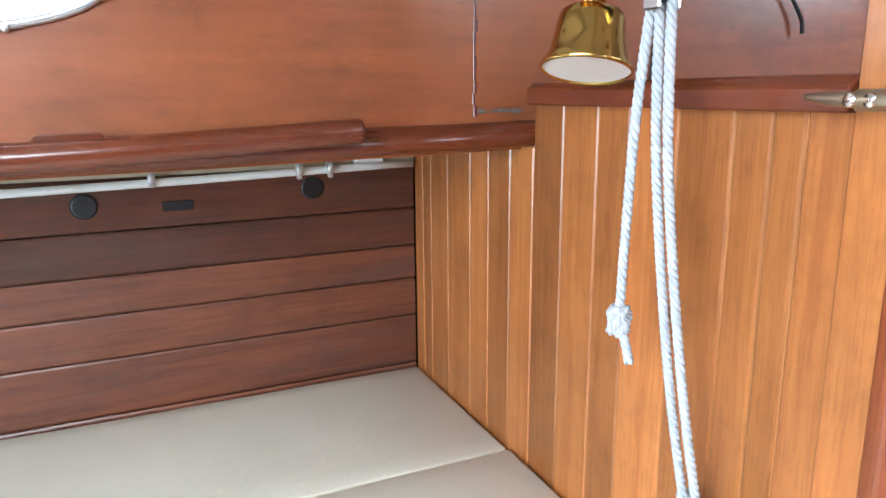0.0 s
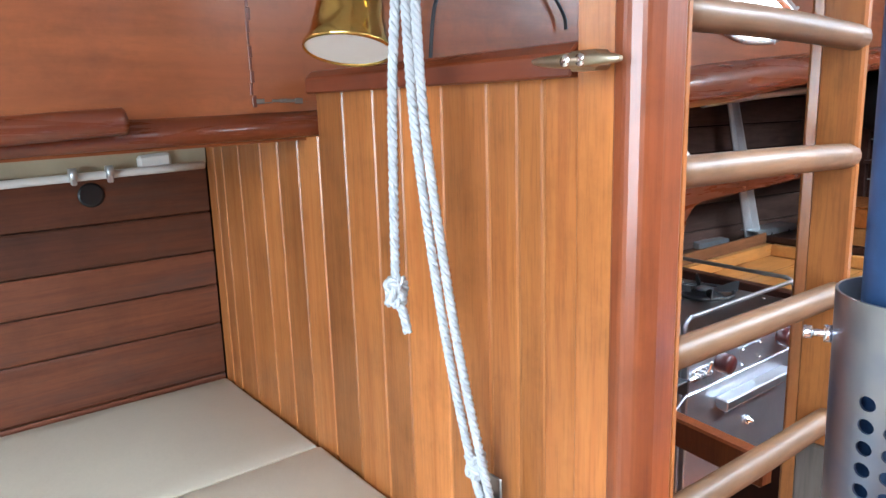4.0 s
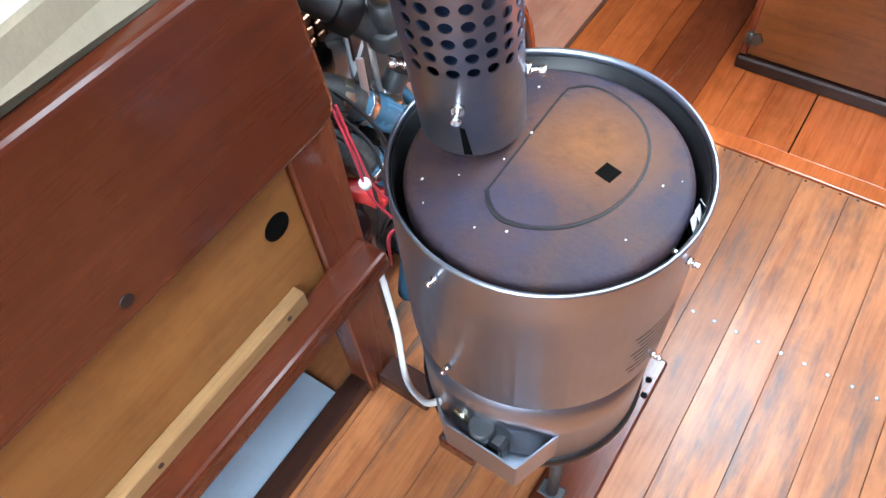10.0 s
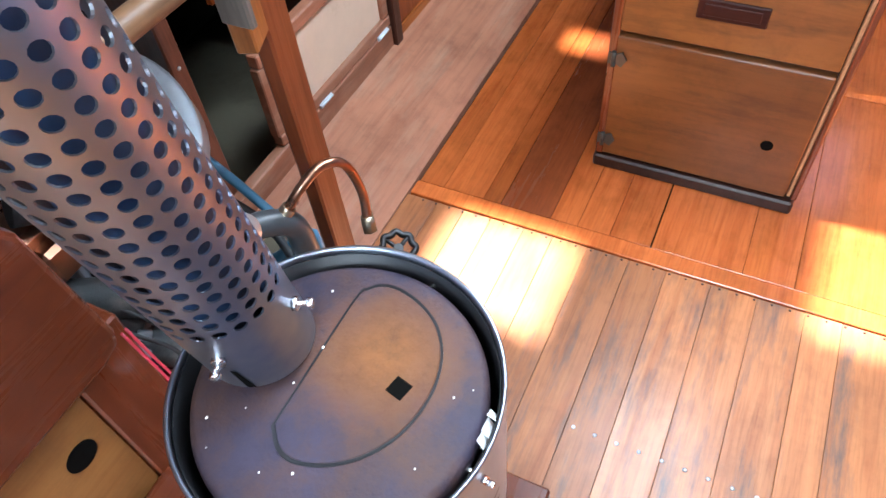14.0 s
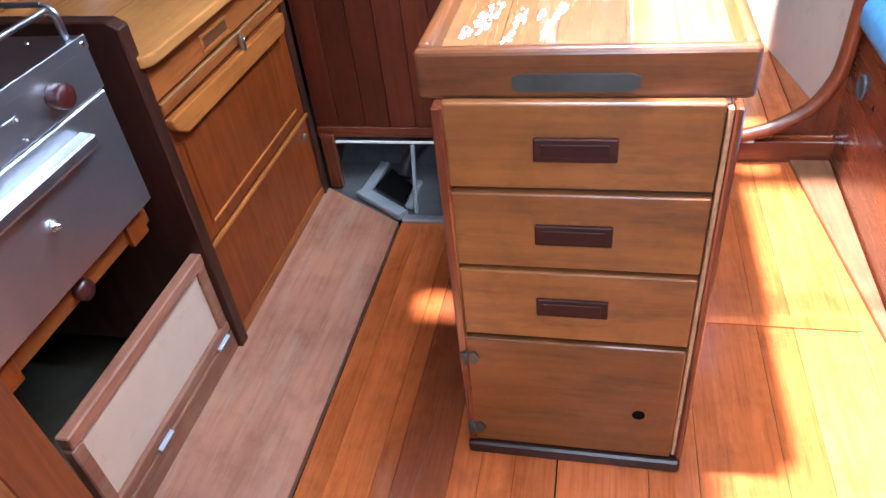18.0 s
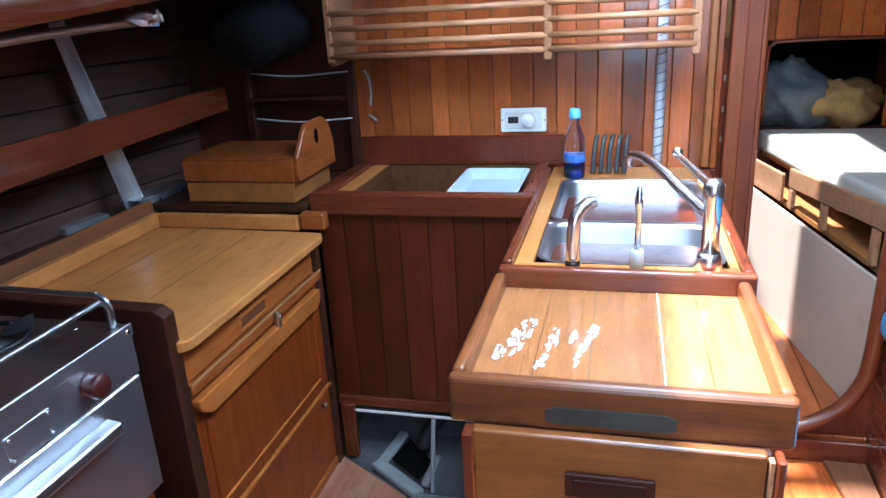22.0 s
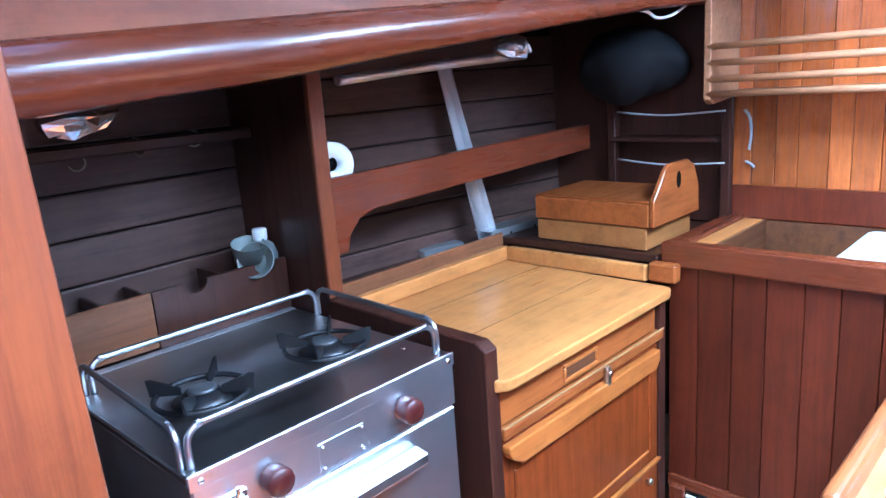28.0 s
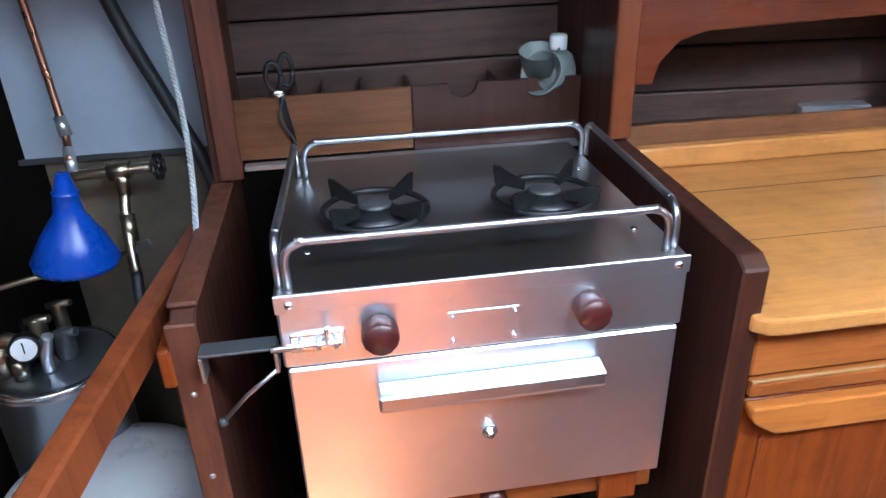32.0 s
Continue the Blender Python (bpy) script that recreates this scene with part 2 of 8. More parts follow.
M_FIDDLE_X = wood("worn_brown_fiddle_along_x", (0.31, 0.098, 0.025), (0.19, 0.054, 0.014), "x", rough=0.33, coat=0.35, stain=(0.035, 0.016, 0.010), stain_amount=0.75, pore=0.25)
M_PULL = wood("dark_red_pull", (0.072, 0.015, 0.008), (0.036, 0.008, 0.005), "y", rough=0.5, coat=0.05, spec=0.2)
M_LINER = wood("old_icebox_liner", (0.20, 0.075, 0.026), (0.11, 0.036, 0.014), "x", rough=0.45, coat=0.1, stain=(0.04, 0.02, 0.012), stain_amount=0.6)
M_OAK = wood("oak_finger_lip", (0.62, 0.205, 0.038), (0.40, 0.105, 0.018), "x", rough=0.34, coat=0.3, grain=0.6, pore=0.5)
M_ISLTOP = wood("worn_island_top", (0.64, 0.27, 0.088), (0.48, 0.17, 0.05), "x", rough=0.25, coat=0.5, stain=(0.30, 0.13, 0.06), stain_amount=0.4)
M_COUNTER = wood("oiled_maple_worktop", (0.77, 0.340, 0.090), (0.61, 0.240, 0.057), "x", rough=0.3, coat=0.3, vary=0.1, pore=0.16, grain=0.6, stain=(0.26, 0.10, 0.032), stain_amount=0.42)
M_TEAK = wood("galley_door_teak", (0.38, 0.080, 0.012), (0.22, 0.040, 0.007), "z", rough=0.34, coat=0.2, pore=0.3, spec=0.2)
M_TEAK_X = wood("galley_rail_teak", (0.42, 0.122, 0.025), (0.26, 0.064, 0.013), "x", rough=0.34, coat=0.22, pore=0.3, spec=0.2)
M_PLY = wood("light_ply_panel", (0.50, 0.215, 0.06), (0.37, 0.14, 0.034), "x", rough=0.4, coat=0.2, grain=0.6, pore=0.2)
M_DIVIDER = wood("worn_red_divider", (0.10, 0.030, 0.015), (0.05, 0.016, 0.009), "z", rough=0.45, coat=0.2, stain=(0.04, 0.02, 0.015), stain_amount=0.6)
M_OLD_PLY = wood("old_brown_ply", (0.33, 0.135, 0.055), (0.21, 0.078, 0.030), "x", rough=0.5, coat=0.1)
M_RUNG = wood("worn_ash_rung", (0.29, 0.15, 0.07), (0.17, 0.08, 0.036), "x", rough=0.5, coat=0.1)
M_GREY_WOOD = wood("weathered_grey_wood", (0.22, 0.17, 0.135), (0.13, 0.10, 0.085), "z", rough=0.6, coat=0.0)
M_DOWEL = wood("rack_dowel", (0.62, 0.31, 0.15), (0.48, 0.22, 0.10), "y", rough=0.4, coat=0.2)
M_BULK = wood("bulkhead_boards", (0.74, 0.205, 0.045), (0.44, 0.096, 0.021), "z", rough=0.26, coat=0.6, vary=0.5)
M_BULK_DARK = wood("icebox_boards", (0.165, 0.030, 0.010), (0.095, 0.016, 0.006), "z", rough=0.34, coat=0.22, vary=0.35)
# paler fir that paints the highlights along the board bevels
M_BEVEL_GLINT = wood("painted_bevel_glint", (0.50, 0.20, 0.06), (0.38, 0.13, 0.036), "z", rough=0.6, coat=0.0)
M_BLOND = wood("blond_batten", (0.62, 0.36, 0.15), (0.50, 0.25, 0.09), "x", rough=0.5, coat=0.05)
M_POST = wood("red_post", (0.29, 0.072, 0.02), (0.18, 0.038, 0.012), "z", rough=0.4, coat=0.35, pore=0.3)
M_CREAM = plain("cream_vinyl", (0.52, 0.475, 0.385), 0.42, vary=0.06, scale=7, bump=0.25, dirt=(0.41, 0.34, 0.21), dirt_at=0.70)
M_CREAM_TAN = plain("tan_vinyl_side", (0.40, 0.34, 0.235), 0.5, vary=0.1, scale=9, bump=0.3, dirt=(0.24, 0.18, 0.10), dirt_at=0.6)
M_STEEL = brushed("brushed_steel_round", (0.42, 0.46, 0.53), 0.34, "z")
# blue patches put reflected blue daylight into the steel's colour
M_GUARD = brushed("sky_tinted_guard_steel", (0.44, 0.43, 0.42), 0.37, "z", tint=(0.17, 0.23, 0.36), tint_at=0.48)
M_STEEL_X = brushed("brushed_steel_sheet", (0.80, 0.84, 0.90), 0.37, "x", wave=0.035)
M_STEEL_DARK = brushed("cooktop_steel", (0.42, 0.41, 0.405), 0.32, "x")
M_CHROME = brushed("polished_chrome", (0.86, 0.87, 0.89), 0.22, "z")
M_RAIL = plain("dull_steel_rod", (0.46, 0.48, 0.51), 0.38, metal=1.0, vary=0.08, bump=0.02)
M_SINK = brushed("sink_steel", (0.44, 0.47, 0.51), 0.34, "x")
M_BLUE_PIPE = plain("blued_flue_steel", (0.030, 0.072, 0.17), 0.40, metal=0.35, vary=0.5, scale=7, dirt=(0.022, 0.042, 0.09), dirt_at=0.52)
def rusted_cast(name):
    """Purple grey cast iron with one large rust bloom on the hob lid."""
    m = plain(name, (0.038, 0.031, 0.050), 0.60, vary=0.3, scale=11, bump=0.55, dirt=(0.085, 0.042, 0.026), dirt_at=0.54, spec=0.25)
    nt = m.node_tree
    p = next(n for n in nt.nodes if n.type == "BSDF_PRINCIPLED")
    base = p.inputs["Base Color"].links[0].from_socket
    geo = nt.nodes.new("ShaderNodeNewGeometry")
    noise = node(nt, "ShaderNodeTexNoise", Scale=38.0, Detail=7.0, Roughness=0.7)
    nt.links.new(geo.outputs["Position"], noise.inputs["Vector"])
    d = nt.nodes.new("ShaderNodeVectorMath")
    d.operation = "DISTANCE"
    nt.links.new(geo.outputs["Position"], d.inputs[0])
    d.inputs[1].default_value = (0.022, -0.036, 0.68)
    e = nt.nodes.new("ShaderNodeMath")
    e.operation = "MULTIPLY_ADD"
    nt.links.new(noise.outputs["Fac"], e.inputs[0])
    e.inputs[1].default_value = 0.075
    nt.links.new(d.outputs["Value"], e.inputs[2])
    mask = ramp(nt, e.outputs[0], [(0.060, (0.92,)), (0.085, (0.62,)), (0.125, (0.0,))])
    rust = ramp(nt, noise.outputs["Fac"], [(0.35, (0.13, 0.050, 0.018)), (0.65, (0.23, 0.090, 0.026))])
    nt.links.new(mix(nt, mask, base, rust), p.inputs["Base Color"])
    return m


M_CAST = rusted_cast("cast_iron_top")
M_RUST = M_CAST
M_BRASS = plain("polished_brass", (0.62, 0.43, 0.13), 0.16, metal=1.0, vary=0.1, bump=0.03)
M_OLD_BRASS = plain("dull_brass", (0.42, 0.36, 0.26), 0.35, metal=1.0, vary=0.2, bump=0.05)
M_BLACK = plain("black_enamel", (0.007, 0.007, 0.008), 0.40, vary=0.2)
M_BLACK_CLOTH = plain("black_bag_cloth", (0.008, 0.008, 0.009), 0.95, vary=0.2, spec=0.15, bump=0.3)
M_RUBBER = plain("black_rubber", (0.013, 0.013, 0.014), 0.55, vary=0.2)
# near black: shade of gaps, holes and locker insides put into the colour
M_VOID = plain("recess_shade_black", (0.0035, 0.003, 0.0025), 0.95, vary=0.3, spec=0.05)
M_WHITE = plain("white_paint", (0.66, 0.655, 0.63), 0.4, vary=0.05, dirt=(0.4, 0.36, 0.3), dirt_at=0.66)
M_WHITE_PLASTIC = plain("white_plastic", (0.78, 0.79, 0.79), 0.3, vary=0.04)
M_ROPE = plain("white_braided_rope", (0.40, 0.41, 0.42), 0.8, vary=0.1, scale=60, bump=0.4)
M_GREY = plain("grey_painted_metal", (0.46, 0.49, 0.52), 0.45, vary=0.12, dirt=(0.25, 0.23, 0.2), dirt_at=0.66)
M_PALE_GREY = plain("pale_grey_enamel", (0.27, 0.30, 0.33), 0.4, vary=0.1, dirt=(0.2, 0.2, 0.2), dirt_at=0.62)
M_GREY_DARK = plain("grey_fitting", (0.045, 0.048, 0.052), 0.42, vary=0.25, dirt=(0.09, 0.07, 0.05), dirt_at=0.62)
M_RED = plain("red_valve_wheel", (0.52, 0.035, 0.03), 0.32, vary=0.15, coat=0.3)
M_MAROON = plain("maroon_bakelite", (0.055, 0.009, 0.008), 0.34, vary=0.15, coat=0.15)
M_REDWIRE = plain("red_wire", (0.42, 0.03, 0.05), 0.4)
M_CORRODED = plain("corroded_fitting", (0.034, 0.040, 0.043), 0.62, vary=0.5, scale=30, bump=0.3, dirt=(0.12, 0.115, 0.10), dirt_at=0.56)
M_BLUE_HOSE = plain("blue_hose", (0.05, 0.15, 0.24), 0.45, vary=0.25)
M_BLUE = plain("blue_plastic", (0.008, 0.06, 0.40), 0.28, vary=0.08)
M_BLUE_CLOTH = plain("blue_velour", (0.10, 0.30, 0.52), 0.85, vary=0.2, scale=30, bump=0.4)
M_COPPER = plain("copper_pipe", (0.42, 0.22, 0.14), 0.3, metal=1.0, vary=0.2)
M_ALU = plain("aluminium_bar", (0.62, 0.64, 0.66), 0.35, metal=0.85, vary=0.1)
M_BILGE = plain("painted_bilge", (0.105, 0.09, 0.06), 0.6, vary=0.15, scale=6, dirt=(0.05, 0.04, 0.025), dirt_at=0.55)
M_BILGE_FRAME = plain("dirty_white_frame", (0.24, 0.25, 0.25), 0.5, vary=0.1, dirt=(0.2, 0.19, 0.17), dirt_at=0.6)
M_DUCT = plain("grey_bilge_paint", (0.105, 0.10, 0.098), 0.7, vary=0.3, scale=8, dirt=(0.045, 0.045, 0.045), dirt_at=0.5)
M_TAN_PANEL = plain("tan_laminate", (0.56, 0.42, 0.31), 0.5, vary=0.06, dirt=(0.42, 0.29, 0.20), dirt_at=0.66)
M_CANVAS_GREY = plain("grey_canvas", (0.10, 0.11, 0.11), 0.85, vary=0.3, scale=20, bump=0.5)
M_CANVAS_YELLOW = plain("yellow_canvas", (0.32, 0.19, 0.06), 0.85, vary=0.3, scale=20, bump=0.5)
M_TRAY = plain("pale_blue_plastic", (0.42, 0.52, 0.58), 0.35, vary=0.05)
M_SHEET = plain("bluish_zinc_paint", (0.34, 0.40, 0.47), 0.38, vary=0.12, scale=5, dirt=(0.27, 0.3, 0.33), dirt_at=0.62)
M_MINT = plain("mint_plastic", (0.21, 0.23, 0.215), 0.35, vary=0.06)
M_PLATE = plain("tarnished_plate", (0.075, 0.078, 0.07), 0.4, metal=0.6, vary=0.25)
M_PAPER = plain("chipped_white_paint", (0.74, 0.71, 0.66), 0.6, vary=0.06)


def glass_mat(name, tint, rough=0.02):
    m, nt, p = mat_base(name)
    p.inputs["Base Color"].default_value = (*tint, 1)
    p.inputs["Transmission Weight"].default_value = 1.0
    p.inputs["Roughness"].default_value = rough
    p.inputs["IOR"].default_value = 1.45
    return m


M_GLASS = glass_mat("frosted_port_glass", (0.95, 0.97, 1.0), 0.25)
M_GLASS_CLEAR = glass_mat("clear_plastic", (0.92, 0.96, 1.0), 0.05)
M_BLUE_LIQUID = glass_mat("blue_liquid", (0.01, 0.12, 0.75), 0.02)


def glow(name, colour, strength):
    m, nt, p = mat_base(name)
    p.inputs["Emission Color"].default_value = (*colour, 1)
    p.inputs["Emission Strength"].default_value = strength
    p.inputs["Base Color"].default_value = (0.8, 0.8, 0.8, 1)
    return m


M_DAY = glow("bright_daylight_outside", (0.93, 0.97, 1.0), 1.15)


# ---- mesh helpers ----
def box(bm, x0, x1, y0, y1, z0, z1, bev=0.003, seg=1):
    made = bmesh.ops.create_cube(bm, size=1)["verts"]
    c = Vector(((x0 + x1) / 2, (y0 + y1) / 2, (z0 + z1) / 2))
    s = Vector((abs(x1 - x0), abs(y1 - y0), abs(z1 - z0)))
    for v in made:
        v.co = Vector((v.co.x * s.x, v.co.y * s.y, v.co.z * s.z)) + c
    b = min(bev, 0.45 * min(s))
    if b > 0:
        edges = list({e for v in made for e in v.link_edges})
        bmesh.ops.bevel(bm, geom=edges, offset=b, segments=seg, profile=0.5, affect="EDGES")
    return bm


def beam(bm, p0, p1, w, d, bev=0.004, up=(0, 0, 1)):
    """A square-edged bar from p0 to p1, w wide and d deep (d along up)."""
    p0, p1, up = Vector(p0), Vector(p1), Vector(up)
    a = (p1 - p0)
    ln = a.length
    a.normalize()
    side = a.cross(up).normalized()
    top = side.cross(a)
    tmp = bmesh.new()
    box(tmp, 0, ln, -w / 2, w / 2, -d / 2, d / 2, bev)
    m = Matrix((a, side, top)).transposed().to_4x4()
    m.translation = p0
    tmp.transform(m)
    join(bm, tmp)
    return bm


def join(bm, other):
    me = bpy.data.meshes.new("tmp")
    other.to_mesh(me)
    other.free()
    bm.from_mesh(me)
    bpy.data.meshes.remove(me)
    return bm


def prism(bm, pts, axis, a0, a1, bev=0.0, seg=1):
    """A polygon drawn in the plane across axis (x: y,z; y: x,z; z: x,y), extruded from a0 to a1."""
    def place(p, a):
        return {"x": (a, p[0], p[1]), "y": (p[0], a, p[1]), "z": (p[0], p[1], a)}[axis]
    tmp = bmesh.new()
    lo = [tmp.verts.new(place(p, a0)) for p in pts]
    hi = [tmp.verts.new(place(p, a1)) for p in pts]
    tmp.faces.new(lo[::-1])
    tmp.faces.new(hi)
    n = len(pts)
    for i in range(n):
        tmp.faces.new((lo[i], lo[(i + 1) % n], hi[(i + 1) % n], hi[i]))
    bmesh.ops.recalc_face_normals(tmp, faces=tmp.faces)
    if bev:
        flat = [e for e in tmp.edges if e.is_manifold and e.calc_face_angle(0) > 0.5]
        bmesh.ops.bevel(tmp, geom=flat, offset=bev, segments=seg, profile=0.5, affect="EDGES", clamp_overlap=True)
    return join(bm, tmp)


def cyl(bm, p0, p1, r, seg=20, r2=None, bev=0.0):
    p0, p1 = Vector(p0), Vector(p1)
    a = p1 - p0
    tmp = bmesh.new()
    bmesh.ops.create_cone(tmp, cap_ends=True, segments=seg, radius1=r, radius2=r if r2 is None else r2, depth=a.length)
    if bev:
        caps = [e for e in tmp.edges if any(len(f.verts) > 4 for f in e.link_faces)]
        bmesh.ops.bevel(tmp, geom=caps, offset=bev, segments=2, profile=0.5, affect="EDGES", clamp_overlap=True)
    m = a.to_track_quat("Z", "Y").to_matrix().to_4x4()
    m.translation = (p0 + p1) / 2
    tmp.transform(m)
    for f in tmp.faces:
        f.smooth = len(f.verts) == 4
    return join(bm, tmp)


def smooth_path(pts, n=6):
    pts = [Vector(p) for p in pts]
    if len(pts) < 3:
        return pts
    out = []
    ext = [pts[0] * 2 - pts[1]] + pts + [pts[-1] * 2 - pts[-2]]
    for i in range(1, len(ext) - 2):
        a, b, c, d = ext[i - 1:i + 3]
        for k in range(n):
            t = k / n
            out.append(0.5 * (2 * b + (c - a) * t + (2 * a - 5 * b + 4 * c - d) * t * t + (3 * b - a - 3 * c + d) * t ** 3))
    return out + [pts[-1]]


def tube(bm, pts, r, seg=10, n=6, straight=False):
    """A round pipe, rope or wire along a path."""
    path = [Vector(p) for p in pts] if straight else smooth_path(pts, n)
    up, rings = Vector((0.31, 0.17, 0.93)), []
    for i, p in enumerate(path):
        a = (path[min(i + 1, len(path) - 1)] - path[max(i - 1, 0)]).normalized()
        side = a.cross(up).normalized()
        up = side.cross(a).normalized()
        rr = r(i / (len(path) - 1)) if callable(r) else r
        rings.append([bm.verts.new(p + rr * (math.cos(2 * math.pi * k / seg) * side + math.sin(2 * math.pi * k / seg) * up)) for k in range(seg)])
    for a, b in zip(rings, rings[1:]):
        for k in range(seg):
            bm.faces.new((a[k], a[(k + 1) % seg], b[(k + 1) % seg], b[k])).smooth = True
    bm.faces.new(rings[0][::-1])
    bm.faces.new(rings[-1])
    return bm


def lathe(bm, prof, centre=(0, 0, 0), seg=32, direction=(0, 0, 1), closed=False):
    """A profile of (radius, height) turned round an axis through centre."""
    q = Vector(direction).to_track_quat("Z", "Y").to_matrix()
    rings = []
    for r, z in prof:
        rings.append([bm.verts.new(Vector(centre) + q @ Vector((max(r, 1e-4) * math.cos(2 * math.pi * k / seg), max(r, 1e-4) * math.sin(2 * math.pi * k / seg), z))) for k in range(seg)])
    pairs = list(zip(rings, rings[1:])) + ([(rings[-1], rings[0])] if closed else [])
    for a, b in pairs:
        for k in range(seg):
            bm.faces.new((a[k], a[(k + 1) % seg], b[(k + 1) % seg], b[k])).smooth = True
    if not closed:
        bm.faces.new(rings[0][::-1])
        bm.faces.new(rings[-1])
    bmesh.ops.recalc_face_normals(bm, faces=bm.faces)
    return bm


def ball(bm, c, r, sx=1, sy=1, sz=1, seg=16):
    tmp = bmesh.new()
    bmesh.ops.create_uvsphere(tmp, u_segments=seg, v_segments=max(6, seg // 2), radius=r)
    tmp.transform(Matrix.Translation(c) @ Matrix.Diagonal((sx, sy, sz, 1)))
    for f in tmp.faces:
        f.smooth = True
    return join(bm, tmp)


# ---- object helpers ----
def thing(name, base, label, category, group="", kind=""):
    ob = new(name)
    ob.empty_display_size = 0.05
    ob.location = base
    return tagged(ob, label, category, group, kind)


def part(name, bm, material, parent=None, label=""):
    me = bpy.data.meshes.new(name)
    bm.normal_update()
    bm.to_mesh(me)
    bm.free()
    me.materials.append(material)
    ob = new(name, me)
    if parent is not None:
        ob.parent = parent
        if parent.data is None:
            ob.matrix_parent_inverse = Matrix.Translation(parent.location).inverted()
    return tagged(ob, label)


def solid(name, bm, material, label, category, group="", kind=""):
    return tagged(part(name, bm, material), label, category, group, kind)


def B(*a, **k):
    return box(bmesh.new(), *a, **k)


def new_bm():
    return bmesh.new()


# ---- the shell of the cabin ----
def lerp(a, b, t):
    return a + (b - a) * t


def along(table, x):
    for (x0, v0), (x1, v1) in zip(table, table[1:]):
        if x <= x1:
            return lerp(v0, v1, max(0.0, (x - x0) / (x1 - x0)))
    return table[-1][1]


CABIN_Y = [(-2.2, 0.84), (-0.15, 0.85), (0.6, 0.86), (1.27, 0.83), (1.9, 0.77), (2.52, 0.70), (3.6, 0.5)]
LEDGE_Z = [(-2.2, 1.415), (-0.6, 1.424), (-0.12, 1.431), (1.16, 1.53), (2.0, 1.583), (2.52, 1.60), (3.6, 1.63)]
ROOF_Z = [(-2.2, 1.73), (-0.2, 1.735), (1.0, 1.765), (2.24, 1.83), (3.6, 1.88)]
HULL_Y = [(-2.2, 1.22), (-0.9, 1.28), (-0.15, 1.29), (0.4, 1.46), (1.3, 1.50), (2.0, 1.44), (2.6, 1.34), (3.6, 1.0)]

solid("floor", B(-2.4, 4.6, -2.0, 2.0, -0.16, -0.12, bev=0), M_BILGE, "bilge under the cabin sole", "floor", kind="structure")

# cabin side with oval ports
PORTS = [(-0.87, 1.65), (1.09, 1.668), (1.985, 1.728)]


def cabin_side():
    bm = new_bm()
    xs = [-2.2 + 0.05 * i for i in range(117)]
    for side in (0.0, 0.035):
        rows = []
        for x in xs:
            y, z0, z1 = along(CABIN_Y, x) + side, along(LEDGE_Z, x), along(ROOF_Z, x) + 0.25
            rows.append([bm.verts.new((x, y, lerp(z0, z1, k / 8))) for k in range(9)])
        for a, b in zip(rows, rows[1:]):
            for k in range(8):
                bm.faces.new((a[k], b[k], b[k + 1], a[k + 1]))
    return bm


def port_cut(bm):
    gone = []
    for f in bm.faces:
        c = f.calc_center_median()
        if any(abs(c.x - px) < 0.2 and abs(c.z - pz) < 0.085 for px, pz in PORTS):
            gone.append(f)
    bmesh.ops.delete(bm, geom=gone, context="FACES")
    return bm


def port_plate(px, pz, side):
    """The piece of cabin side round one oval port."""
    bm = new_bm()
    n = 48
    inner, outer = [], []
    x0, x1 = px - 0.24, px + 0.24
    for k in range(n):
        a = 2 * math.pi * k / n
        ca, sa = math.cos(a), math.sin(a)
        ex, ez = px + 0.178 * math.copysign(abs(ca) ** 0.85, ca), pz + 0.062 * math.copysign(abs(sa) ** 0.85, sa)
        s = 1 / max(abs(ca) / 0.27, abs(sa) / 0.135)
        ox, oz = px + ca * s, pz + sa * s
        inner.append((ex, ez))
        outer.append((ox, oz))
    loops = []
    for pts, off in ((outer, 0.0), (inner, 0.0), (inner, 0.036)):
        loops.append([bm.verts.new((x, along(CABIN_Y, x) - 0.001 + off, z)) for x, z in pts])
    for a, b in zip(loops, loops[1:]):
        for k in range(n):
            bm.faces.new((a[k], a[(k + 1) % n], b[(k + 1) % n], b[k]))
    bmesh.ops.recalc_face_normals(bm, faces=bm.faces)
    return bm


side_mesh = port_cut(cabin_side())
for px, pz in PORTS:
    join(side_mesh, port_plate(px, pz, 0))
solid("wall_cabin_side", side_mesh, M_CABIN, "varnished mahogany plywood cabin side with oval ports", "wall", kind="structure")
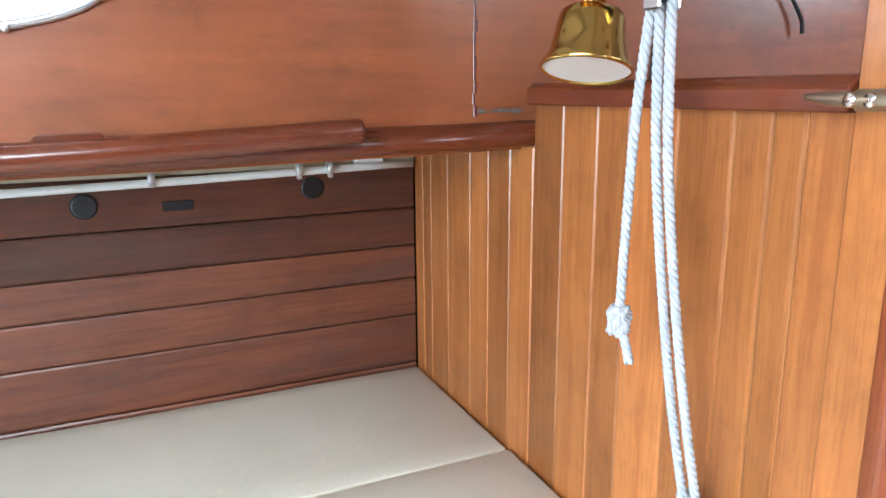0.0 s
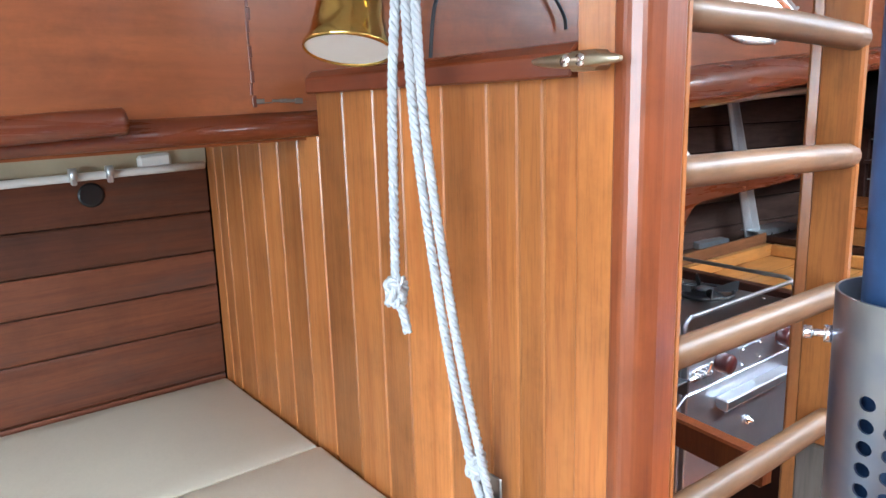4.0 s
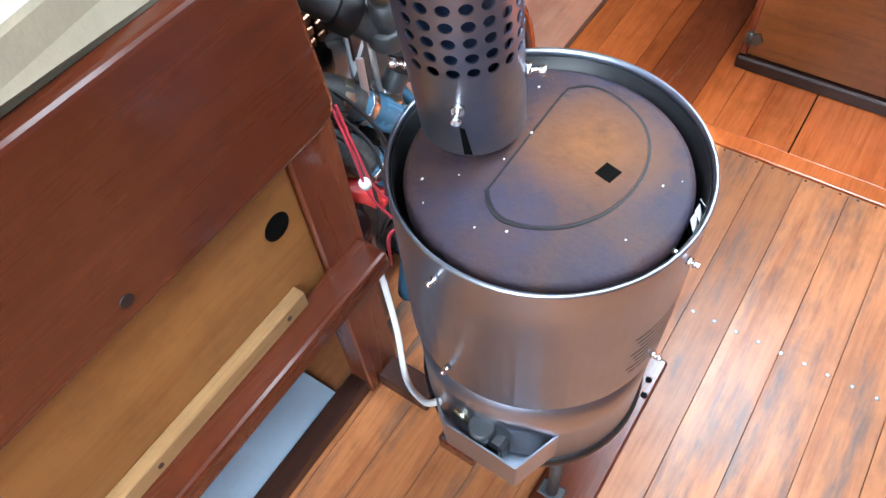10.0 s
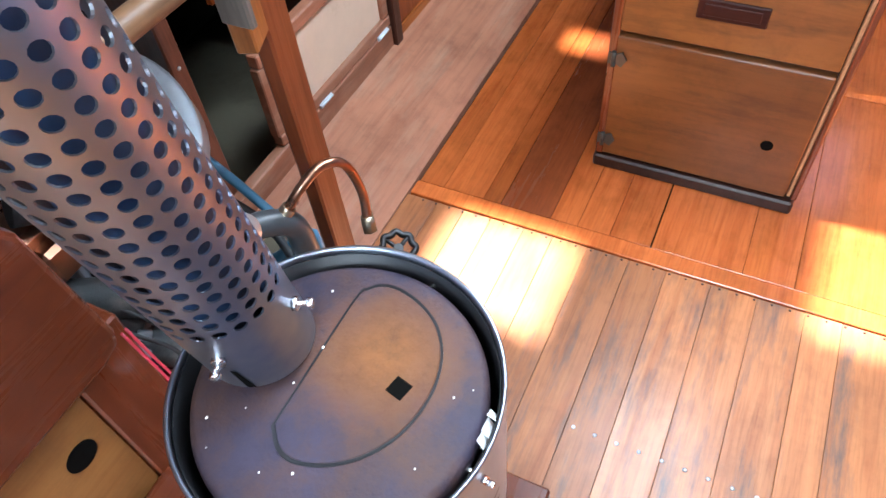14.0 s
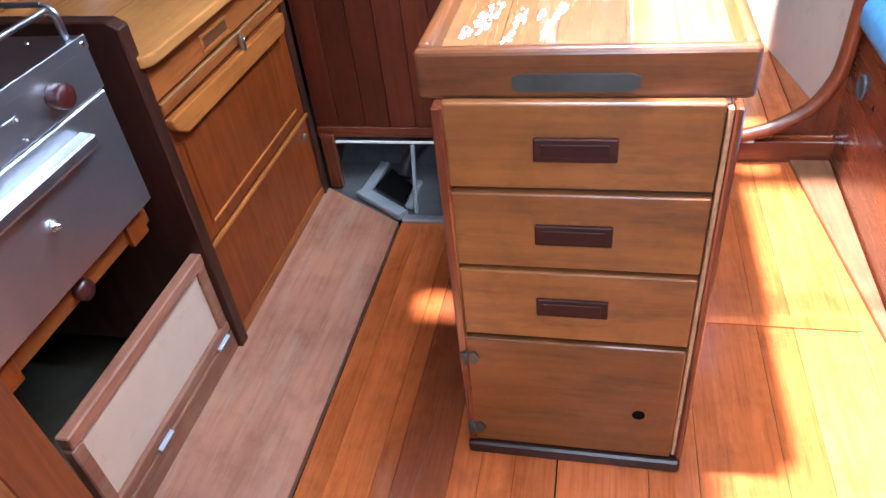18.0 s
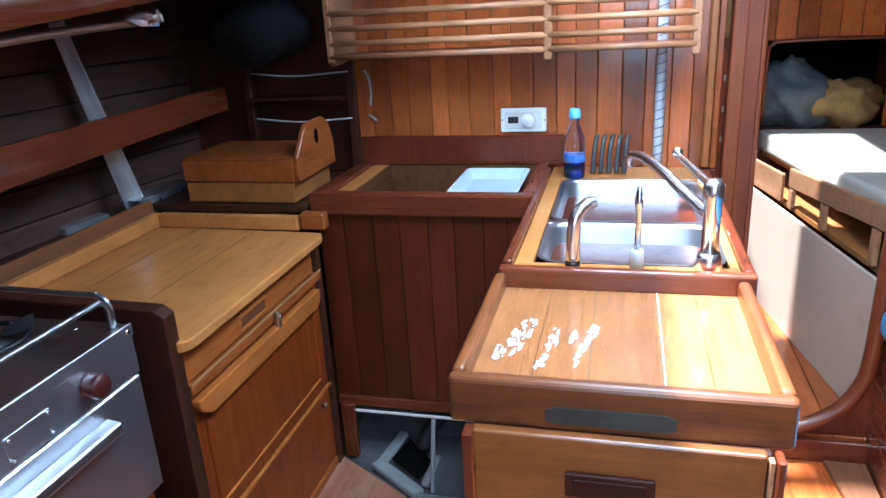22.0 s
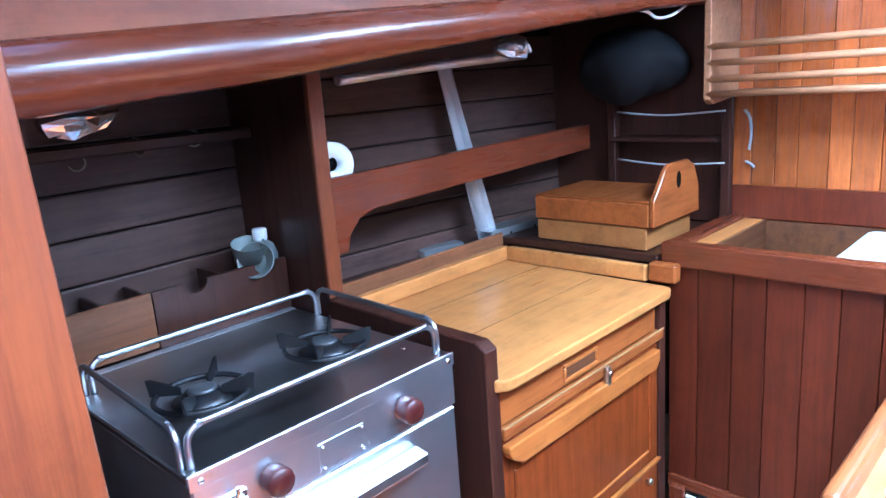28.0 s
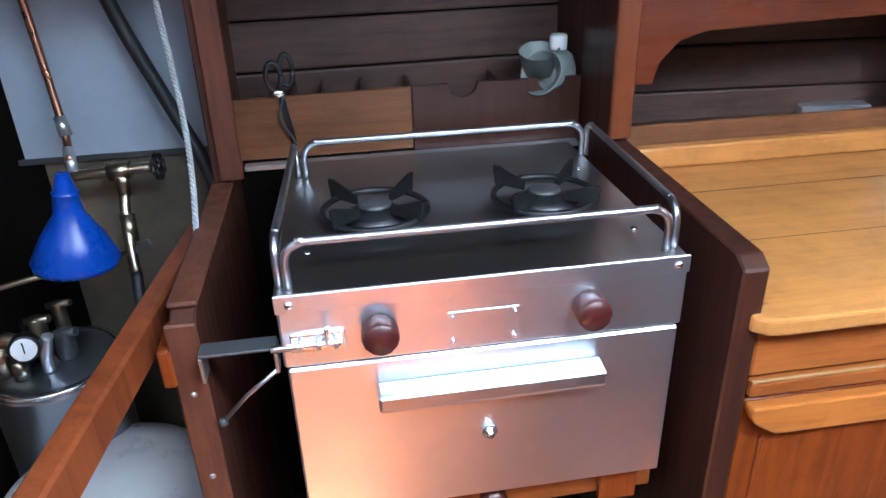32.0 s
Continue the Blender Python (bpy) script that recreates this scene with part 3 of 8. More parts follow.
for i, (px, pz) in enumerate(PORTS):
    win = thing("window_%d" % (i + 1), (px, along(CABIN_Y, px), pz - 0.07), "oval frosted port in an alloy rim, blown out by daylight", "window", "cabin side ports", "structure")
    rim = new_bm()
    tube(rim, [(px + 0.180 * math.cos(a), along(CABIN_Y, px + 0.18 * math.cos(a)) - 0.004, pz + 0.064 * math.sin(a)) for a in [2 * math.pi * k / 40 for k in range(41)]], 0.006, 8, straight=True)
    part("rim", rim, M_ALU, win)
    gl = new_bm()
    ring = [gl.verts.new((px + 0.178 * math.cos(2 * math.pi * k / 40), along(CABIN_Y, px + 0.178 * math.cos(2 * math.pi * k / 40)) + 0.02, pz + 0.062 * math.sin(2 * math.pi * k / 40))) for k in range(40)]
    gl.faces.new(ring)
    pane = part("pane", gl, M_GLASS, win)
    pane.visible_shadow = False
    for k in range(8):
        a = 2 * math.pi * (k + 0.5) / 8
        part("screw", ball(new_bm(), (px + 0.184 * math.cos(a), along(CABIN_Y, px + 0.184 * math.cos(a)) - 0.010, pz + 0.068 * math.sin(a)), 0.005, seg=8), M_ALU, win)
    bd = new_bm()
    box(bd, px - 0.3, px + 0.3, along(CABIN_Y, px) + 0.16, along(CABIN_Y, px) + 0.165, pz - 0.10, pz + 0.18, 0)
    tagged(part("backdrop", bd, M_DAY), "bright overcast daylight outside the port", "backdrop", kind="structure")

LEDGE_DROP = [(-2.2, 0.0), (-0.1, 0.0), (0.4, 0.058), (0.95, 0.058), (1.6, 0.03), (2.3, 0.0), (3.6, 0.0)]
# ledge and side deck underside
bm = new_bm()
xs = [-2.2 + 0.1 * i for i in range(58)]
rows = []
for x in xs:
    y, z = along(CABIN_Y, x), along(LEDGE_Z, x)
    d = along(LEDGE_DROP, x)
    rows.append([bm.verts.new(p) for p in ((x, y - 0.026, z + 0.030), (x, y - 0.032, z + 0.020 - d * 0.5), (x, y - 0.026, z + 0.007 - d), (x, y + 0.03, z - d), (x, y + 0.03, z + 0.042), (x, y - 0.012, z + 0.042), (x, y - 0.020, z + 0.036))])
for a, b in zip(rows, rows[1:]):
    for k in range(7):
        bm.faces.new((a[k], a[(k + 1) % 7], b[(k + 1) % 7], b[k])).smooth = True
bmesh.ops.recalc_face_normals(bm, faces=bm.faces)
solid("trim_carlin", bm, M_MAHOG_X, "rounded mahogany ledge under the cabin side", "trim", kind="structure")
# white over the berth, dark wood from x = -0.1 forward
for xa, xb, paint, text in ((-2.2, -0.1, M_WHITE, "white painted underside of the side deck"), (-0.1, 3.5, M_DARKWOOD, "dark wood underside of the side deck")):
    bm = new_bm()
    rows = []
    n = int((xb - xa) / 0.1 + 0.5)
    for k in range(n + 1):
        x = lerp(xa, xb, k / n)
        y, z = along(CABIN_Y, x), along(LEDGE_Z, x)
        rows.append([bm.verts.new(p) for p in ((x, y + 0.02, z + 0.006), (x, along(HULL_Y, x) + 0.12, z + 0.015), (x, along(HULL_Y, x) + 0.12, z + 0.05), (x, y + 0.034, z + 0.04))])
    for a, b in zip(rows, rows[1:]):
        for k in range(4):
            bm.faces.new((a[k], a[(k + 1) % 4], b[(k + 1) % 4], b[k]))
    bmesh.ops.recalc_face_normals(bm, faces=bm.faces)
    solid("ceiling_side_deck", bm, paint, text, "ceiling", kind="structure")


def strip_mesh(curve_y, z0, z1, xa, xb, lean, thick=0.014, step=0.1, gap=0.0025):
    """One hull plank that follows the hull's curve."""
    bm = new_bm()
    rows = []
    n = max(2, int((xb - xa) / step) + 1)
    for i in range(n):
        x = lerp(xa, xb, i / (n - 1))
        y = along(curve_y, x)
        y0, y1 = y + lean(z0), y + lean(z1)
        a, b = z0 + gap, z1 - gap
        rows.append([bm.verts.new(p) for p in ((x, y0 + thick, a), (x, y0 + 0.002, a), (x, y0, a + 0.004), (x, y1, b - 0.004), (x, y1 + 0.002, b), (x, y1 + thick, b))])
    for a, b in zip(rows, rows[1:]):
        for k in range(5):
            bm.faces.new((a[k], a[k + 1], b[k + 1], b[k]))
    bm.faces.new(rows[0])
    bm.faces.new(rows[-1][::-1])
    bmesh.ops.recalc_face_normals(bm, faces=bm.faces)
    return bm


hull = thing("wall_hull", (0, 1.5, -0.1), "hull lined with dark varnished horizontal planks", "wall", kind="structure")
bm = new_bm()
rows = []
for x in xs:
    y = along(HULL_Y, x)
    rows.append([bm.verts.new(p) for p in ((x, y + 0.02, -0.15), (x, y + 0.02, 1.75), (x, y + 0.06, 1.75), (x, y + 0.06, -0.15))])
for a, b in zip(rows, rows[1:]):
    for k in range(4):
        bm.faces.new((a[k], a[(k + 1) % 4], b[(k + 1) % 4], b[k]))
bmesh.ops.recalc_face_normals(bm, faces=bm.faces)
# near-black skin paints the shade seen between the planks
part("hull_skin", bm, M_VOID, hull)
SETTEE_Z = [0.80, 0.932, 1.042, 1.125, 1.197, 1.278, 1.372]
for z0, z1 in zip(SETTEE_Z, SETTEE_Z[1:]):
    part("plank", strip_mesh(HULL_Y, z0, z1, -2.2, -0.153, lambda z: 0.0, gap=0.0014), M_HULL, hull)
part("clamp_board", strip_mesh(HULL_Y, 1.3725, 1.434, -2.2, -0.153, lambda z: -0.006, gap=0.0005), M_CREAM_TAN, hull, "cream painted board under the side deck")
GAL_Z = [0.64 + 0.103 * i for i in range(10)]
for z0, z1 in zip(GAL_Z, GAL_Z[1:]):
    part("plank", strip_mesh(HULL_Y, z0, z1, 0.52, 2.9, lambda z: 0.02 * (z - 1.0)), M_HULL_GREY, hull)

# roof with white beams, open at an unseen companionway, fore hatch and gaps added for sun patches
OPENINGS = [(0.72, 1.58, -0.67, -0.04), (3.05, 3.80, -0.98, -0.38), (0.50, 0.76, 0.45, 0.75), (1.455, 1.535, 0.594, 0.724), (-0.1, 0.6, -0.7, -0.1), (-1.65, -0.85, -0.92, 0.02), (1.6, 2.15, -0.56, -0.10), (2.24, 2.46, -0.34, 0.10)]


def is_open(x, y, grow=0.0):
    return any(x0 - grow < x < x1 + grow and y0 - grow < y < y1 + grow for x0, x1, y0, y1 in OPENINGS)


# cells inside an opening are left out so sun falls through
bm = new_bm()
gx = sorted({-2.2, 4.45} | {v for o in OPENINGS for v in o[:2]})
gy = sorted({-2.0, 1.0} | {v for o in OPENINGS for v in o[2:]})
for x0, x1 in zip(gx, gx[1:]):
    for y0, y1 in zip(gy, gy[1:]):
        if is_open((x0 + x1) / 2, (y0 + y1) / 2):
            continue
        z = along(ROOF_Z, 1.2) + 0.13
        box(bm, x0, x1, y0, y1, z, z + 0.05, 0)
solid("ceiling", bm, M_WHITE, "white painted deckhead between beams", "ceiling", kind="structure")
for i in range(14):
    x = -2.0 + 0.4 * i
    z = along(ROOF_Z, x)
    bm = new_bm()
    pts = [(y, z + 0.13 - 0.10 * ((y + 0.2) / 1.1) ** 2) for y in [-1.3 + 0.1075 * k for k in range(21)]]
    for (ya, za), (yb, zb) in zip(pts, pts[1:]):
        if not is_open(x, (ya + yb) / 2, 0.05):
            beam(bm, (x, ya, za), (x, yb + 0.002, zb), 0.045, 0.06, 0.003)
    solid("ceiling_beam", bm, M_WHITE, "white painted deck beam", "beam", "deck beams", "structure")

# ends and the far side, closed with plain boarded walls
solid("wall_aft", box(box(box(B(-2.3, -2.2, -2.0, -0.9, -0.15, 2.1, 0), -2.3, -2.2, 0.0, 2.0, -0.15, 2.1, 0), -2.3, -2.2, -0.9, 0.0, -0.15, 0.9, 0), -2.3, -2.2, -0.9, 0.0, 1.92, 2.1, 0), M_BULK, "plain varnished end wall of the cabin", "wall", kind="structure")
solid("wall_starboard", B(-2.2, 4.45, -1.75, -1.68, -0.15, 2.1, 0), M_HULL, "plain dark timber lined hull side", "wall", kind="structure")
solid("wall_fore", B(4.45, 4.5, -2.0, 2.0, -0.15, 2.2, 0), M_BULK_DARK, "plain dark end wall beyond the doorway", "wall", kind="structure")

# ---- cabin sole ----
sole = thing("floor_sole", (0.5, -0.2, -0.02), "varnished plank cabin sole, worn grey in patches", "floor", kind="structure")
rng = random.Random(4)
# near-black bearers paint the shade in the plank joints
solid("floor_bearers", B(-2.2, 2.4, -1.2, 0.5, -0.06, -0.024, 0), M_VOID, "near-black bearers that shade the gaps in the sole", "floor", kind="structure")
y = 0.405
while y > -1.2:
    w = rng.choice((0.07, 0.082, 0.094, 0.105))
    y0 = y - w
    x0 = -2.2
    for x1 in (-1.3 + rng.uniform(-0.3, 0.3), 0.765):
        part("plank", B(x0 + 0.001, x1 - 0.001, y0 + 0.0004, y - 0.0004, -0.024, rng.uniform(-0.0008, 0.0), 0.0006), M_FLOOR_WORN, sole)
        x0 = x1
    y = y0
part("border", B(0.767, 0.812, -1.2, 0.40, -0.024, 0.004, 0.002), M_FLOOR, sole, "cross border strip of the sole hatch")
edges = [0.395, 0.33, 0.225, 0.18, 0.055, -0.01, -0.085, -0.18, -0.375, -0.48, -0.66, -0.75, -0.9, -1.05, -1.2]
for k, (y1, y0) in enumerate(zip(edges, edges[1:])):
    gap = 0.003 if k == 6 else 0.0004
    part("plank", B(0.814, 1.88 if y0 > 0.05 else 2.35, y0 + gap, y1 - 0.0004, -0.024, 0.002 + rng.uniform(-0.0006, 0.0), 0.0008), M_FLOOR_DARK if k == 3 else M_FLOOR, sole)
bm = prism(new_bm(), [(0.407, 0.0), (0.69, 0.045), (0.69, 0.028), (0.407, -0.02)], "x", 0.45, 1.96)
for v in bm.verts:
    if v.co.x > 1.9:
        v.co.x = 1.885 + 0.46 * (v.co.y - 0.407)  # sawn off at a slant
part("side_plank", bm, M_FLOOR_GREY, sole, "wide faded plank sloping up beside the galley")

# ---- partition of upright boards ----
PX = -0.15
partition = thing("wall_partition", (PX, 0.75, 0.7), "partition of varnished upright tongue-and-groove boards", "wall", kind="structure")
ys = [1.29, 1.245, 1.202, 1.121, 1.025, 0.956, 0.883, 0.814, 0.737, 0.66, 0.599, 0.517, 0.441, 0.396, 0.361, 0.312]
for a, b in zip(ys, ys[1:]):
    top = 1.437 if b > 0.81 else 1.50
    part("board", B(PX, PX + 0.02, b + 0.0013, a - 0.0013, 0.70, top, 0.0022), M_FIR, partition)
# strips in the joints stand for highlights on the board bevels
for y in ys[1:-1]:
    part("tongue", B(PX + 0.0016, PX + 0.012, y - 0.0012, y + 0.0012, 0.70, 1.40 if y > 0.81 else 1.496, 0), M_BEVEL_GLINT, partition)
part("back", B(PX + 0.0215, PX + 0.03, 0.312, 1.29, 0.70, 1.40, 0.001), M_DARKWOOD_Z, partition)
solid("trim_partition_top", prism(new_bm(), [(PX - 0.016, 1.497), (PX + 0.036, 1.497), (PX + 0.036, 1.528), (PX - 0.004, 1.528), (PX - 0.016, 1.518)], "y", 0.313, 0.812, 0.002), M_MAHOG_Y, "mahogany capping along the partition top", "trim", kind="structure")
post = thing("partition_post", (-0.12, 0.25, 0.0), "rounded varnished mahogany post at the partition's end", "post", kind="structure")
part("shaft", prism(new_bm(), [(-0.172, 0.262), (-0.176, 0.246), (-0.168, 0.232), (-0.152, 0.226), (-0.122, 0.226), (-0.122, 0.262)], "z", 0.69, 1.86, 0.004, 2), M_POST, post)
part("fir_half", B(-0.160, -0.122, 0.2625, 0.312, 0.70, 1.86, 0.003), M_FIR, post, "straight-grained fir half of the post")
part("edge_strip", B(-0.1215, -0.113, 0.228, 0.30, 0.69, 1.86, 0.002), M_FIR, post, "pale fir edge strip")

# ---- berth ----
berth = thing("berth_base", (-1.1, 0.7, 0.0), "berth front of mahogany lee board over a pale ply panel", "berth", kind="structure")
part("bottom", B(-2.2, -0.152, 0.244, 1.28, 0.66, 0.699, 0.002), M_PLY, berth)
part("front_panel", B(-2.2, -0.112, 0.262, 0.275, 0.36, 0.70, 0.002), M_PLY, berth, "pale ply front panel with a finger hole")
lee = [(-2.2, 0.662), (-2.2, 0.808), (-0.455, 0.808), (-0.425, 0.813), (-0.41, 0.833), (-0.40, 0.858), (-0.38, 0.871), (-0.35, 0.876), (-0.105, 0.876), (-0.085, 0.868), (-0.073, 0.846), (-0.060, 0.69), (-0.065, 0.672), (-0.09, 0.664)]
part("lee_board", prism(new_bm(), lee, "y", 0.214, 0.240, 0.007, 3), M_MAHOG_X, berth, "shiny mahogany lee board with a stepped top")
part("rail", B(-2.2, -0.045, 0.205, 0.258, 0.365, 0.405, 0.006, seg=2), M_MAHOG_X, berth, "mahogany foot rail")
part("batten", B(-2.2, -0.165, 0.243, 0.2615, 0.405, 0.435, 0.002), M_BLOND, berth, "blond screwed batten")
part("leg", B(-0.1115, -0.035, 0.255, 0.30, 0.0, 0.66, 0.003), M_MAHOG_Z, berth)
# near-black disc stands for the dark of the hole
part("hole", cyl(new_bm(), (-0.153, 0.2605, 0.546), (-0.153, 0.2617, 0.546), 0.019, 24), M_VOID, berth, "round finger hole")
for x in (-0.34, -0.75, -1.2):
    part("plug", cyl(new_bm(), (x, 0.213, 0.69), (x, 0.2155, 0.69), 0.007, 12), M_BLACK, berth)
for x in (-0.2, -0.42, -0.66):
    part("screw", cyl(new_bm(), (x, 0.242, 0.42), (x, 0.2445, 0.42), 0.004, 10), M_DARKWOOD, berth)
part("sheet", B(-2.2, -0.15, 0.30, 0.62, 0.006, 0.012, 0.001), M_SHEET, berth, "galvanised sheet in the bilge under the berth")
part("sill", B(-2.2, -0.04, 0.262, 0.30, 0.0, 0.035, 0.003), M_DARKWOOD, berth)


def cushion(name, x0, x1, y0, y1, z0, z1, label, front=None):
    bm = B(x0, x1, y0, y1, z0, z1, 0.007, seg=2)
    bmesh.ops.subdivide_edges(bm, edges=[e for e in bm.edges if e.calc_length() > 0.2], cuts=8, use_grid_fill=True)
    for v in bm.verts:
        if v.co.z > (z0 + z1) / 2:
            v.co.z += 0.004 * noise.noise(v.co * 4)
    if front:
        for v in bm.verts:
            if v.co.y < y0 + 0.02 and v.co.z > 0.89:
                v.co.y += along(front, v.co.x) - y0
    bm.normal_update()
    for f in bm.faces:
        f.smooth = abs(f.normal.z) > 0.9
        # faces turned to the front take the darker mottled tan
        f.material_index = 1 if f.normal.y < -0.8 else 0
    ob = solid(name, bm, M_CREAM, label, "cushion", "berth cushions")
    ob.data.materials.append(M_CREAM_TAN)
    return ob


cushion("berth_cushion", -2.1, -0.156, 0.868, 1.275, 0.70, 0.928, "cream vinyl berth cushion against the hull planks")
cushion("berth_cushion", -2.1, -0.156, 0.243, 0.862, 0.70, 0.932, "cream vinyl berth cushion, its front face a darker mottled tan", [(-2.1, 0.13), (-0.5, 0.191), (-0.144, 0.253)])


# ---- galley ----
worktop = thing("galley_worktop", (1.6, 0.95, 0.82), "thick oiled maple worktop with rounded front corners", "worktop")
pts = [(1.262, 0.70), (1.268, 0.672), (1.285, 0.658), (1.31, 0.655), (1.97, 0.655), (1.99, 0.66), (2.0, 0.675), (2.02, 1.26), (1.30, 1.26), (1.30, 0.70)]
part("slab", prism(new_bm(), pts, "z", 0.832, 0.858, 0.005, 2), M_COUNTER, worktop)
part("back_fiddle", B(1.31, 2.02, 1.225, 1.255, 0.859, 0.905, 0.006, seg=2), M_COUNTER, worktop)
part("side_fiddle", B(2.0, 2.028, 0.74, 1.224, 0.859, 0.905, 0.006, seg=2), M_COUNTER, worktop)

cab = thing("galley_cabinet", (1.64, 0.9, 0.05), "teak galley cabinet with drawer, panelled door and lower flap", "cabinet")
part("body", B(1.295, 2.0, 0.712, 1.3, 0.06, 0.83, 0.002), M_DARKWOOD_Z, cab)
drawer = part("drawer_front", B(1.29, 1.955, 0.688, 0.71, 0.745, 0.828, 0.003), M_TEAK_X, cab)
# nearly flush panel, its darker brown paints the recess's shadow
part("pull_recess", B(1.527, 1.650, 0.6865, 0.6885, 0.762, 0.792, 0.001), M_LINER, drawer, "brown finger recess, its shadow put into the colour")
for x0, x1, z0, z1 in ((1.517, 1.660, 0.790, 0.799), (1.517, 1.660, 0.755, 0.764), (1.517, 1.527, 0.764, 0.790), (1.650, 1.660, 0.764, 0.790)):
    part("pull_frame", B(x0, x1, 0.683, 0.690, z0, z1, 0.002), M_OAK, drawer, "rubbed oak rim of the pull")
part("rail", B(1.29, 1.99, 0.680, 0.711, 0.712, 0.738, 0.005, seg=2), M_TEAK_X, cab, "cross rail with a rubbed top edge")
part("rail_edge", B(1.29, 1.99, 0.6785, 0.684, 0.7385, 0.7425, 0.001), M_BLOND, cab, "rubbed pale edge of the rail")
door = part("door", B(1.29, 1.97, 0.690, 0.711, 0.360, 0.704, 0.003), M_TEAK, cab, "panelled teak door")
part("door_lip", prism(new_bm(), [(1.292, 0.703), (1.945, 0.697), (1.945, 0.668), (1.925, 0.645), (1.335, 0.650), (1.300, 0.672), (1.290, 0.690)], "y", 0.667, 0.6895, 0.004, 2), M_OAK, door, "worn oak finger lip with rounded ends")
# lower rib in lighter oak, standing for the highlight along it
part("panel_rib", B(1.335, 1.915, 0.685, 0.691, 0.396, 0.404, 0.002), M_OAK, door)
part("panel_rib", B(1.916, 1.924, 0.685, 0.691, 0.396, 0.63, 0.002), M_TEAK, door)
part("panel_rib", B(1.326, 1.334, 0.685, 0.691, 0.396, 0.63, 0.002), M_TEAK, door)
latch = part("latch", box(new_bm(), 1.672, 1.690, 0.664, 0.680, 0.692, 0.742, 0.006, seg=2), M_OLD_BRASS, cab, "small turn latch")
part("latch_pin", cyl(new_bm(), (1.681, 0.665, 0.725), (1.681, 0.660, 0.725), 0.005, 10), M_CHROME, latch)
part("flap_knob", lathe(new_bm(), [(0.0, 0.0), (0.006, 0.0), (0.006, 0.008), (0.010, 0.011), (0.009, 0.016), (0.0, 0.018)], (1.916, 0.694, 0.307), 16, (0, -1, 0)), M_OLD_BRASS, cab, "small brass knob")
part("flap", B(1.27, 1.985, 0.694, 0.711, 0.075, 0.342, 0.003), M_TEAK, cab)
part("hinge_strip", B(1.29, 1.985, 0.684, 0.695, 0.344, 0.356, 0.002), M_OAK, cab)
part("corner_post", B(1.975, 2.01, 0.685, 0.72, 0.0, 0.83, 0.003), M_DARKWOOD_Z, cab)
part("plinth", B(1.25, 1.99, 0.69, 0.715, 0.04, 0.074, 0.002), M_TEAK_X, cab)

# dividers beside the cooker
solid("wall_cooker_divider_right", prism(new_bm(), [(0.678, 0.04), (0.678, 0.925), (0.70, 0.94), (1.16, 0.95), (1.165, 1.53), (1.5, 1.53), (1.5, 0.04)], "x", 1.245, 1.283, 0.003), M_DARKWOOD_Z, "dark stained divider between cooker and worktop", "divider", kind="structure")
solid("trim_divider_edge", B(1.243, 1.285, 1.150, 1.164, 0.955, 1.52, 0.003), M_POST, "red varnished edge of the divider", "trim", kind="structure")
solid("wall_cooker_divider_left", prism(new_bm(), [(0.735, 0.04), (0.735, 0.895), (0.76, 0.91), (1.2, 0.91), (1.22, 1.5), (1.5, 1.5), (1.5, 0.04)], "x", 0.515, 0.548, 0.003), M_DIVIDER, "dark worn divider beside the cooker", "divider", kind="structure")
M_WORN_EDGE = wood("rubbed_red_edge", (0.20, 0.068, 0.036), (0.11, 0.034, 0.018), "z", rough=0.45, coat=0.15, stain=(0.05, 0.02, 0.014), stain_amount=0.6)
edge = thing("divider_trim", (0.531, 0.735, 0.04), "rubbed red trim on the divider's edge, screws showing", "trim", kind="structure")
part("front_strip", beam(new_bm(), (0.531, 0.731, 0.04), (0.531, 0.731, 0.905), 0.040, 0.010, 0.003, up=(0, 1, 0)), M_WORN_EDGE, edge)
part("top_strip", B(0.512, 0.551, 0.757, 1.19, 0.9105, 0.919, 0.003), M_WORN_EDGE, edge)
part("upper_strip", beam(new_bm(), (0.549, 1.197, 0.92), (0.549, 1.213, 1.50), 0.042, 0.014, 0.003, up=(0, 1, 0)), M_WORN_EDGE, edge)
for z in (0.45, 0.66, 0.80):
    part("screw", lathe(new_bm(), [(0.0, 0.0), (0.0048, 0.0), (0.004, 0.0015), (0.0, 0.002)], (0.531, 0.726, z), 10, (0, -1, 0)), M_ALU, edge)
# shade at the back of the bay is in this panel's colour
solid("cooker_bay_back", B(0.55, 1.243, 1.30, 1.312, 0.05, 0.90, 0.001), M_VOID, "back of the cooker bay, near black to stand for shade", "panel", kind="structure")

solid("trim_cooker_ledge", B(0.56, 1.235, 1.285, 1.312, 0.902, 0.912, 0.002), M_ALU, "dull alloy edging along the ledge behind the cooker", "trim", kind="structure")

# cooker
cooker = thing("cooker", (0.915, 0.95, 0.52), "two-burner stainless gimballed cooker with maroon knobs", "cooker")
part("oven_body", B(0.655, 1.178, 0.722, 1.2, 0.56, 0.925, 0.004), M_STEEL_X, cooker)
part("hob", B(0.650, 1.184, 0.708, 1.205, 0.926, 0.941, 0.003), M_STEEL_DARK, cooker, "dark steel hob plate")
part("front_panel", B(0.652, 1.182, 0.704, 0.722, 0.838, 0.925, 0.003), M_STEEL_X, cooker)
part("oven_door", B(0.655, 1.180, 0.706, 0.722, 0.575, 0.834, 0.003), M_STEEL_X, cooker)
